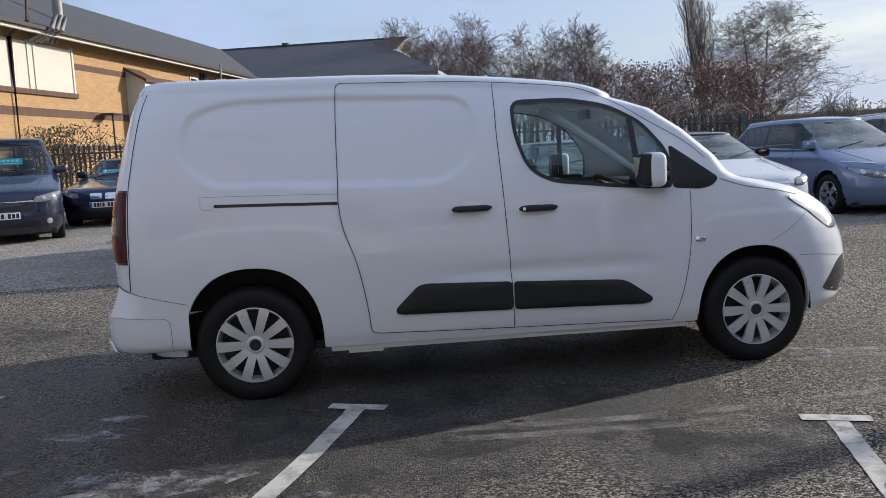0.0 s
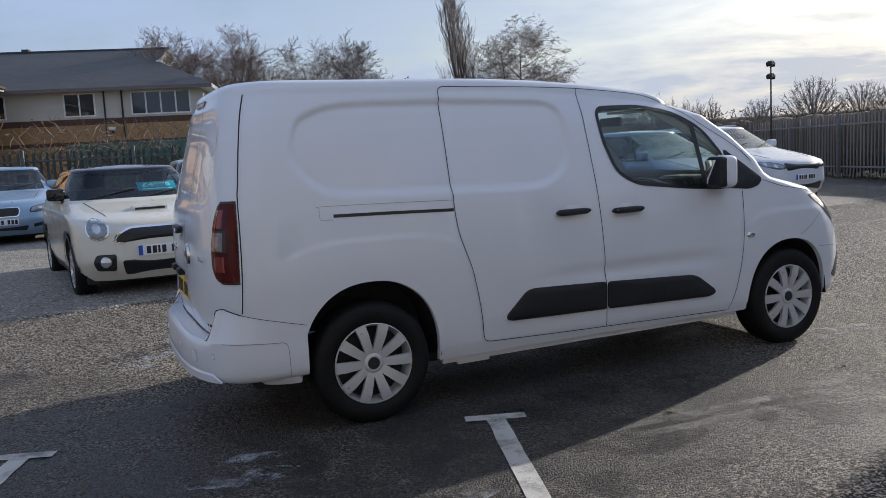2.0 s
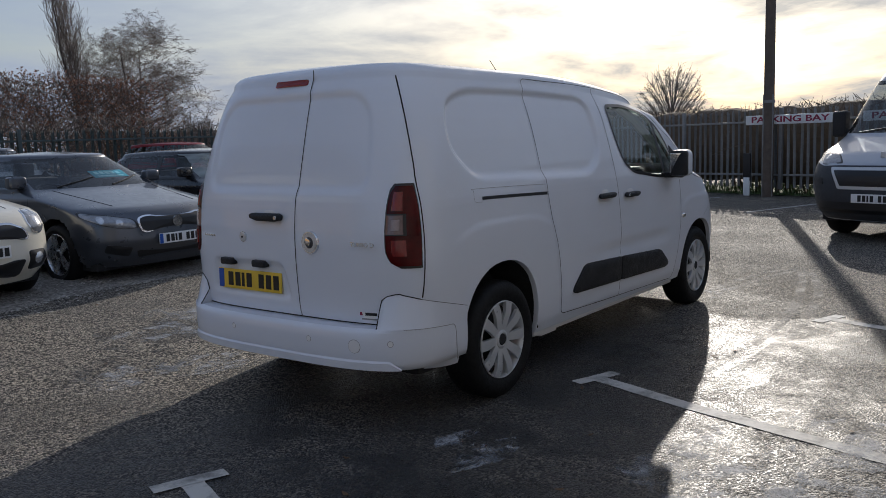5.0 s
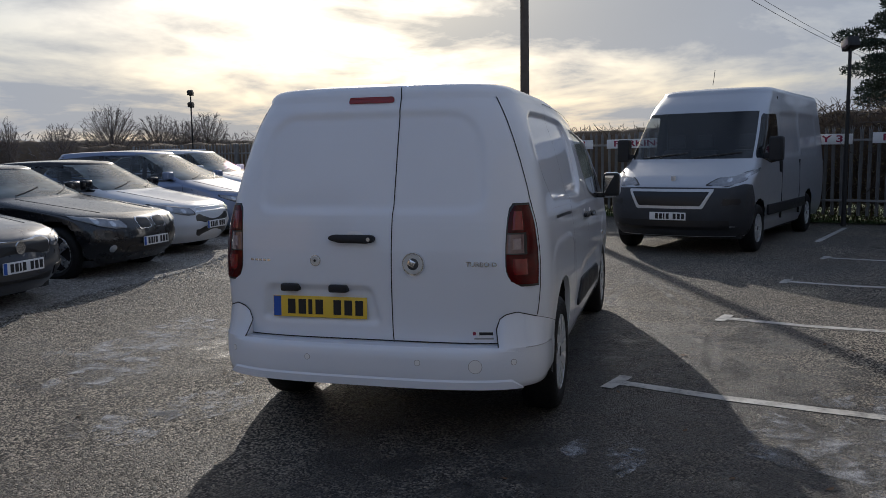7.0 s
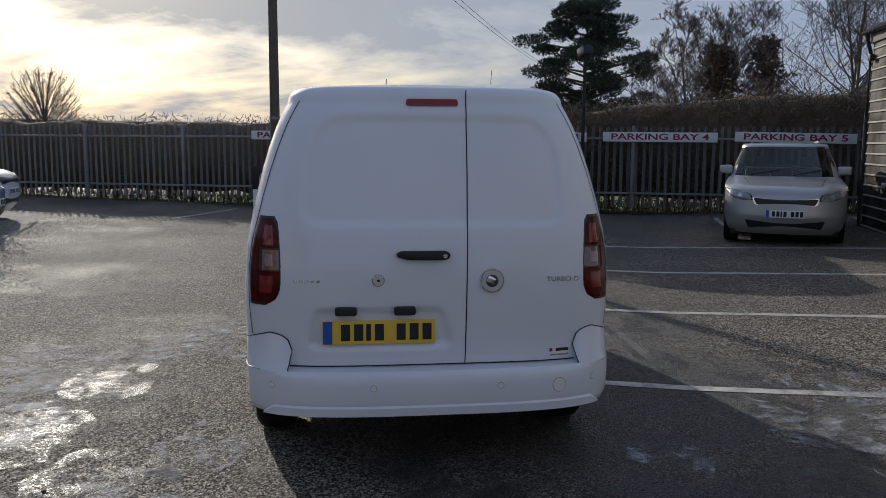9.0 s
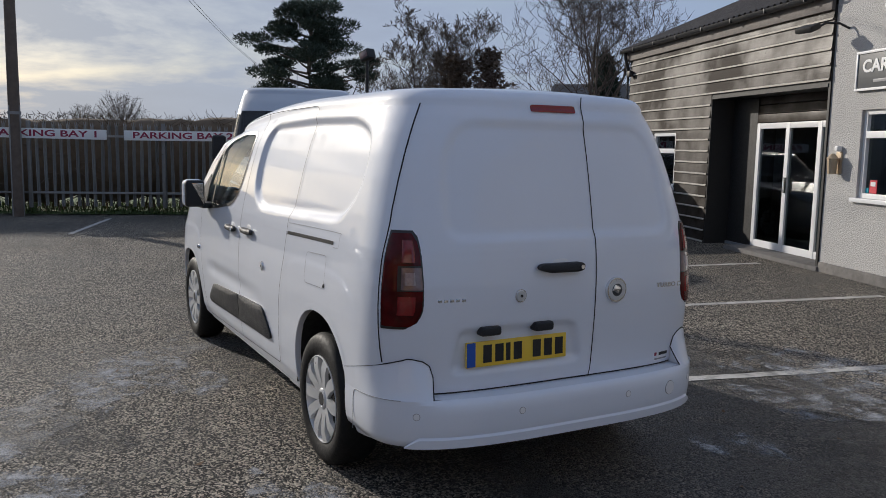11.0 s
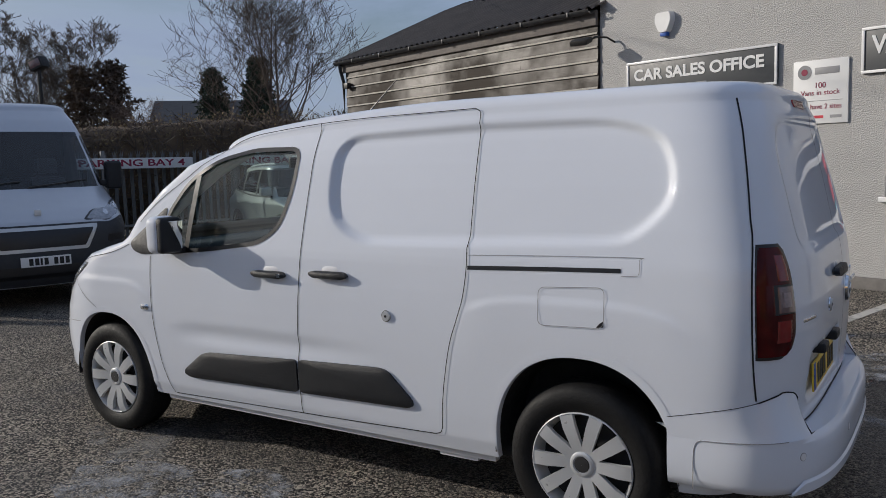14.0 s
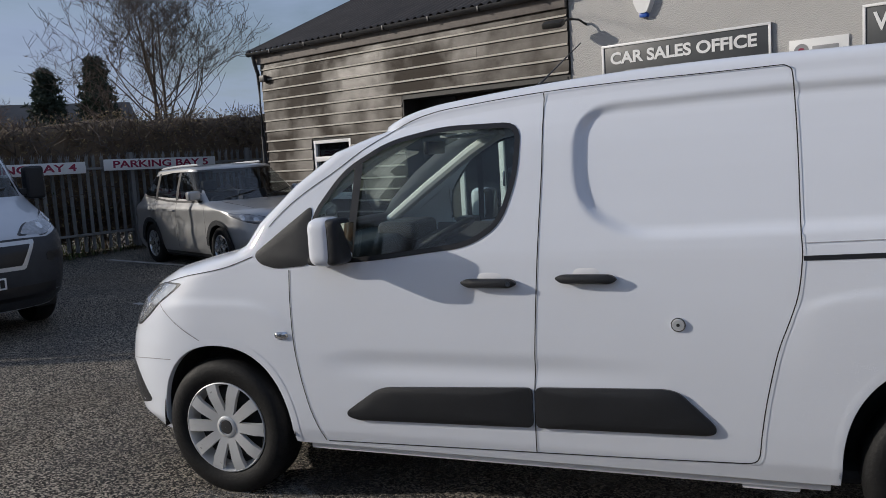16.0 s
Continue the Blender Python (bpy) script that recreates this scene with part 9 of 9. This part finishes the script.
# dry copper-leaved beech and creeper along the back fence
scrub("copper_hedge", "beech hedge with dry copper leaves", [polar(0, -5, 71, 44), polar(0, -5, 66, 46), polar(0, -5, 61.0, 50)], 5.4, 2.4, 2600, M_BARK, M_COPPER, 74, leaves=15000, leaf=0.10, twig=0.014)
fl3 = [tuple(uv(u, 16.15)[:2]) for u in (-26, -16, -8, 0, 5.7)]
scrub("fence_creeper", "leafless creeper tangled over the back fence", fl3, 2.15, 0.45, 3600, M_BARK, M_IVY, 75, leaves=1800, leaf=0.04, twig=0.008)
scrub("woodland_scrub", "brown leafless undergrowth behind the fence", [polar(-1, -5, 92, 33), polar(-1, -5, 82, 36), polar(-1, -5, 70, 40), polar(-1, -5, 60, 46)], 3.4, 3.5, 2200, M_TWIG, M_COPPER, 76, leaves=1600, leaf=0.07, twig=0.012)
scrub("ivy_bush", "dark green leafy bush by the brick building", [tuple(uv(u, 16.9)[:2]) for u in (-20, -15, -13.2)], 2.6, 1.1, 900, M_BARK, M_IVY, 79, leaves=9000, leaf=0.07, twig=0.01)

# ---- poles, lamps and wires ----
tp = uv(13.40, 6.60)
pl = thing("telegraph_pole", pose(tp.x, tp.y, 0), "tall brown timber telegraph pole by the fence", "pole")
part("pole_shaft", cyl((0, 0, -0.2), (0, 0, 9.0), 0.118, 0.085, 16), M_WOODPOLE, pl)
for a in (0.0, 2.1, 4.2):
    part("cable_guard", box((0.11 * math.cos(a) - 0.015, 0.11 * math.sin(a) - 0.015, 0.0), (0.11 * math.cos(a) + 0.015, 0.11 * math.sin(a) + 0.015, 2.2), 0.004), M_GALV, pl)
part("steel_band", cyl((0, 0, 2.02), (0, 0, 2.08), 0.126, n=16), M_GALV, pl)
nt = thing("notice_post", Matrix.Translation(uv(13.3, 7.05, 0)) @ pose(0, 0, 0, 0, 0, TURN - 90), "small black and white notice tied low on the fence", "sign")
part("black_panel", box((-0.09, -0.02, 0.35), (0.09, 0.01, 0.95), 0.006), M_TRIM, nt)
part("white_panel", box((-0.08, -0.026, 0.02), (0.08, 0.0, 0.42), 0.004), M_SIGNW, nt)


def street_lamp(x, y, h, label, heads=1, size=1.0):
    sl2 = thing("yard_lamp", pose(x, y, 0, 0, 0, 200), label, "lamp")
    part("post", cyl((0, 0, 0), (0, 0, h), 0.07 * size, 0.05 * size, 10), M_POST, sl2)
    for k in range(heads):
        s = 1 if k % 2 else -1
        part("lamp_head", box((-0.22 * size, -0.18 * size, -0.16 * size), (0.22 * size, 0.18 * size, 0.16 * size), 0.04 * size, m=pose(0.18 * size * s * (heads > 1), 0, h + (0.1 - 0.9 * (k // 2)) * size, 0, 20 * s, 0)), M_POST, sl2)
        part("lamp_glass", box((-0.17 * size, -0.185 * size, -0.10 * size), (0.17 * size, -0.175 * size, 0.10 * size), 0.005 * size, m=pose(0.18 * size * s * (heads > 1), 0, h + (0.1 - 0.9 * (k // 2)) * size, 0, 20 * s, 0)), M_CLEARL, sl2)
    return sl2


street_lamp(12.4, -4.65, 3.34, "black post with a box floodlight", 1, 0.62)
street_lamp(15.6, 11.3, 3.25, "slim post with several floodlights at the fence corner", 4, 0.36)


def wire(a, b, sag, r=0.012):
    a, b = Vector(a), Vector(b)
    pts = [a.lerp(b, t) - Vector((0, 0, sag * 4 * t * (1 - t))) for t in np.linspace(0, 1, 14)]
    v, f = tube(pts, r, 4)
    mk("overhead_wire", v, f, M_POST, None, "thin black overhead wire", category="wire")


wire((tp.x, tp.y, 8.6), (75, -22, 8.0), 1.0)
wire((tp.x, tp.y, 8.2), (75, -22.8, 7.5), 1.0)
b2 = uv(9.6, -7.5, 4.55)
wire((tp.x, tp.y, 8.3), b2, 0.25, 0.009)

# ---- the brick building behind the back fence ----
def wall_block(parent, name, lo, hi, mat, bevel=0.0):
    return part(name, box(lo, hi, bevel), mat, parent, smooth=False)


def far_window(parent, x0, x1, z0, z1, lights=2):
    w = thing("window")
    w.parent = parent
    t = 0.07
    part("frame", box((x0, -0.05, z0), (x0 + t, 0.03, z1)), M_UPVC, w)
    part("frame", box((x1 - t, -0.05, z0), (x1, 0.03, z1)), M_UPVC, w)
    part("frame", box((x0 + t, -0.05, z0), (x1 - t, 0.028, z0 + t)), M_UPVC, w)
    part("frame", box((x0 + t, -0.05, z1 - t), (x1 - t, 0.028, z1)), M_UPVC, w)
    for k in range(1, lights):
        xm = x0 + (x1 - x0) * k / lights
        part("mullion", box((xm - t / 2, -0.05, z0 + t), (xm + t / 2, 0.026, z1 - t)), M_UPVC, w)
    part("pane", box((x0 + t, -0.01, z0 + t), (x1 - t, 0.006, z1 - t)), M_DARKPANE, w)


# far wing: x along its front, y back from it
wing = thing("brick_building", pose(-5.48, 41.59, 0, 0, 0, -16.2), "two-storey buff brick building with slate roof and cream upper band", "building")
WL, WD = 11.3, 18.5
wall_block(wing, "brick_wall", (-8, 0.0, 0), (WL, WD, 3.75), M_BRICK)
wall_block(wing, "brown_band", (-8, -0.012, 3.75), (WL + 0.012, WD, 4.05), M_BROWNBAND)
wall_block(wing, "brown_band", (-8, -0.012, 2.75), (WL + 0.012, WD - 0.1, 2.93), M_BROWNBAND)
wall_block(wing, "upper_wall", (-8, 0.0, 4.05), (WL, WD, 5.5), M_WHITEREND)
for x0, x1, n in ((0.5, 1.9, 2), (WL - 6.7, WL - 5.2, 2), (WL - 3.5, WL - 0.6, 4)):
    far_window(wing, x0, x1, 4.15, 5.32, n)
for x in (WL - 4.8, WL - 3.95):
    wall_block(wing, "downpipe", (x, -0.09, 3.0), (x + 0.07, 0.0, 5.4), M_POST)
wall_block(wing, "corner_post", (WL - 0.10, -0.03, 4.05), (WL + 0.03, 0.0, 5.4), M_WHITEREND)
lamp_arm = part("wall_floodlight", box((WL - 4.6, -0.35, 3.45), (WL - 4.3, -0.10, 3.6), 0.02), M_SIGNW, wing)
part("bracket", box((WL - 4.5, -0.12, 3.3), (WL - 4.42, 0.0, 3.5)), M_POST, lamp_arm)
for y in (1.4, 3.2, 5.0, 6.8):
    wall_block(wing, "panel_joint", (WL, y, 4.1), (WL + 0.02, y + 0.06, 5.4), M_FASCIA)
for y in (9.8, 12.6, 15.4):
    wn2 = thing("window")
    wn2.parent = wing
    part("pane", box((WL + 0.0, y, 4.2), (WL + 0.02, y + 1.7, 5.2)), M_DARKPANE, wn2)
    part("frame", box((WL + 0.0, y - 0.08, 4.12), (WL + 0.03, y, 5.28)), M_UPVC, wn2)
    part("frame", box((WL + 0.0, y + 1.7, 4.12), (WL + 0.03, y + 1.78, 5.28)), M_UPVC, wn2)
wall_block(wing, "blue_banner", (WL + 0.01, 7.4, 3.1), (WL + 0.05, 8.7, 5.3), M_BLUE)
# hipped roof with a louvred gablet at the end
E, R2, O, GX, GZ = 5.5, 8.62, 0.55, 3.0, 7.45
YM = WD / 2
gw = (YM + O) * (R2 - GZ) / (R2 - E)
bm = bmesh.new()
pts = [(-8, -O, E), (WL + O, -O, E), (WL + O, WD + O, E), (-8, WD + O, E), (-8, YM, R2), (WL - GX, YM, R2), (WL - GX, YM - gw, GZ), (WL - GX, YM + gw, GZ)]
q = [bm.verts.new(p) for p in pts]
bm.faces.new((q[0], q[1], q[6], q[5], q[4]))
bm.faces.new((q[1], q[2], q[7], q[6]))
bm.faces.new((q[2], q[3], q[4], q[5], q[7]))
bm.faces.new((q[3], q[2], q[1], q[0]))
part("roof", bm, M_SLATE, wing, smooth=False)
bm = bmesh.new()
bm.faces.new([bm.verts.new(p) for p in ((WL - GX, YM - gw, GZ), (WL - GX, YM + gw, GZ), (WL - GX, YM, R2))])
part("louvre_gable", bm, M_FASCIA, wing)
for k in range(9):
    z = GZ + 0.06 + k * 0.115
    hw = gw * (R2 - z) / (R2 - GZ)
    part("louvre", box((WL - GX, YM - hw, z), (WL - GX + 0.08, YM + hw, z + 0.05)), M_WHITEREND, wing)
wall_block(wing, "louvre_sill", (WL - GX - 0.05, YM - gw - 0.2, GZ - 0.10), (WL - GX + 0.20, YM + gw + 0.2, GZ + 0.02), M_UPVC)
wall_block(wing, "eave", (-8, -O - 0.02, E - 0.16), (WL + O, -O + 0.06, E + 0.02), M_FASCIA)
wall_block(wing, "eave", (WL + O - 0.06, -O, E - 0.16), (WL + O + 0.02, WD + O, E + 0.02), M_UPVC)
wall_block(wing, "soffit", (WL, -O + 0.06, E - 0.18), (WL + O - 0.06, WD + O, E - 0.14), M_UPVC)
wall_block(wing, "ridge", (-8, YM - 0.1, R2 - 0.04), (WL - GX + 0.05, YM + 0.1, R2 + 0.07), M_SLATE)
wall_block(wing, "roof_vent", (0.0, YM - 0.2, R2), (0.4, YM + 0.2, R2 + 0.18), M_SLATE)
# near wing: its front looks across the yard; x runs from the yard's end back to the corner
side_w = thing("brick_building", pose(-8.95, 19.7, 0, 0, 0, 76.0), "two-storey buff brick wing with slate roof, pipes and a flue", "building")
SL = 19.0
wall_block(side_w, "brick_wall", (-14, 0.0, 0), (SL, 9.0, 5.5), M_BRICK)
for z0, z1 in ((4.55, 4.75), (2.95, 3.2), (1.9, 2.05)):
    wall_block(side_w, "brown_band", (-14, -0.012, z0), (SL, 9.0, z1), M_BROWNBAND)
wall_block(side_w, "cream_panel", (-14, -0.03, 3.75), (3.6, 0.0, 5.15), M_WHITEREND)
for x in (1.2, 1.5, 3.55):
    wall_block(side_w, "panel_post", (x, -0.06, 3.7), (x + 0.10, 0.0, 5.2), M_WHITEREND)
wall_block(side_w, "panel_sill", (-14, -0.08, 3.60), (3.75, 0.0, 3.75), M_BROWNBAND)
bm = bmesh.new()
q = [bm.verts.new((x, y, z)) for x in (7.1, 8.1) for y, z in ((-0.73, 0.0), (-0.73, 4.42), (0.0, 4.82), (0.0, 0.0))]
for fce in ((0, 1, 2, 3), (4, 7, 6, 5), (0, 4, 5, 1), (3, 2, 6, 7)):
    bm.faces.new([q[i] for i in fce])
porch = part("porch", bm, M_WHITEREND, side_w, smooth=False)
bm = bmesh.new()
q = [bm.verts.new((x, y, z)) for x in (7.0, 8.2) for y, z in ((-0.85, 4.36), (-0.85, 4.46), (0.0, 4.93), (0.0, 4.83))]
for fce in ((0, 1, 2, 3), (4, 7, 6, 5), (0, 4, 5, 1), (1, 5, 6, 2), (0, 3, 7, 4)):
    bm.faces.new([q[i] for i in fce])
part("porch_roof", bm, M_BROWNBAND, porch, smooth=False)
for x0 in (12.7, 14.5):
    far_window(side_w, x0, x0 + 0.8, 3.95, 5.05, 1)
bm = bmesh.new()
q = [bm.verts.new(p) for p in ((-14, -0.6, 5.5), (SL + 1.2, -0.6, 5.5), (SL + 9.0, 4.5, 8.2), (-14, 4.5, 8.2), (-14, 9.6, 5.5), (SL + 9, 9.6, 5.5))]
bm.faces.new((q[0], q[1], q[2], q[3])), bm.faces.new((q[3], q[2], q[5], q[4])), bm.faces.new((q[0], q[3], q[4]))
part("roof", bm, M_SLATE, side_w, smooth=False)
wall_block(side_w, "eave", (-14, -0.64, 5.32), (SL + 0.8, -0.52, 5.52), M_WHITEREND)
wall_block(side_w, "gutter", (-14, -0.76, 5.42), (SL + 0.8, -0.64, 5.53), M_POST)
part("flue", cyl((4.6, 0.9, 5.8), (4.6, 0.9, 7.4), 0.16, n=16), M_GALV, side_w)
v, f = tube([(0.4, -0.08, 0.5), (0.4, -0.08, 5.2), (0.4, -0.7, 5.6), (0.4, -0.7, 7.0)], 0.06, 8)
mk("soil_pipe", v, f, M_BROWNBAND, side_w)
for k in range(3):
    v, f = tube([(1.3 + 0.25 * k, -0.12, 5.2), (1.3 + 0.25 * k, -0.9, 5.5), (1.5 + 0.25 * k, -0.9, 5.9), (1.9 + 0.25 * k, -0.6, 5.9), (2.0 + 0.25 * k, -0.2, 5.2)], 0.06, 8)
    mk("vent_pipe", v, f, M_GALV, side_w)
part("wall_lamp", box((4.9, -0.6, 3.1), (5.5, -0.1, 3.16), 0.02), M_POST, side_w)
part("lamp_stem", cyl((5.2, -0.4, 1.2), (5.2, -0.4, 3.1), 0.03), M_POST, side_w)
for x in (13.8, 14.1):
    part("downpipe", box((x, -0.10, 0), (x + 0.07, 0, 5.3)), M_POST, side_w)
v, f = tube([(14.3, -0.1, 5.2), (14.12, -0.1, 4.9), (13.85, -0.1, 4.6)], 0.04, 6)
mk("pipe_bend", v, f, M_POST, side_w)
fl4 = thing("flood_post", pose(-4.6, 32.6, 0, 0, 0, 0), "grey post with a white floodlight by the building corner", "lamp")
part("post", cyl((0, 0, 0), (0, 0, 5.6), 0.045, n=8), M_GALV, fl4)
part("lamp_head", box((-0.2, -0.12, 4.72), (0.2, 0.12, 4.95), 0.03), M_SIGNW, fl4)
shed = thing("green_container", pose(-1.2, 30.4, 0, 0, 0, -16), "dull green steel container behind the fence", "container")
part("container_body", box((0, 0, 0), (5.5, 2.4, 2.5), 0.05), simple("green_container_paint", (0.05, 0.13, 0.10), 0.6, vary=0.2), shed)
part("container_end", box((5.5, 0.2, 0), (6.6, 2.2, 2.6), 0.05), simple("lime_cover", (0.16, 0.32, 0.14), 0.6, vary=0.2), shed)
# a low brick house beyond the hedge
hs = thing("far_house", pose(43.5, -37.5, 0, 0, 0, 47), "low dark brick house with a slate roof beyond the hedge", "house")
part("wall", box((-4.4, -3.0, 0), (4.4, 4.0, 4.2)), M_BROWNBAND, hs, smooth=False)
bm = bmesh.new()
q = [bm.verts.new(p) for p in ((-4.8, -3.4, 4.1), (4.8, -3.4, 4.1), (4.8, 4.4, 4.1), (-4.8, 4.4, 4.1), (-4.5, 0.5, 6.2), (4.5, 0.5, 6.2))]
for fce in ((0, 1, 5, 4), (2, 3, 4, 5), (0, 4, 3), (1, 2, 5)):
    bm.faces.new([q[i] for i in fce])
part("roof", bm, M_SLATE, hs, smooth=False)
part("eave", box((-4.8, -3.46, 3.98), (4.8, -3.38, 4.12)), M_FASCIA, hs, smooth=False)
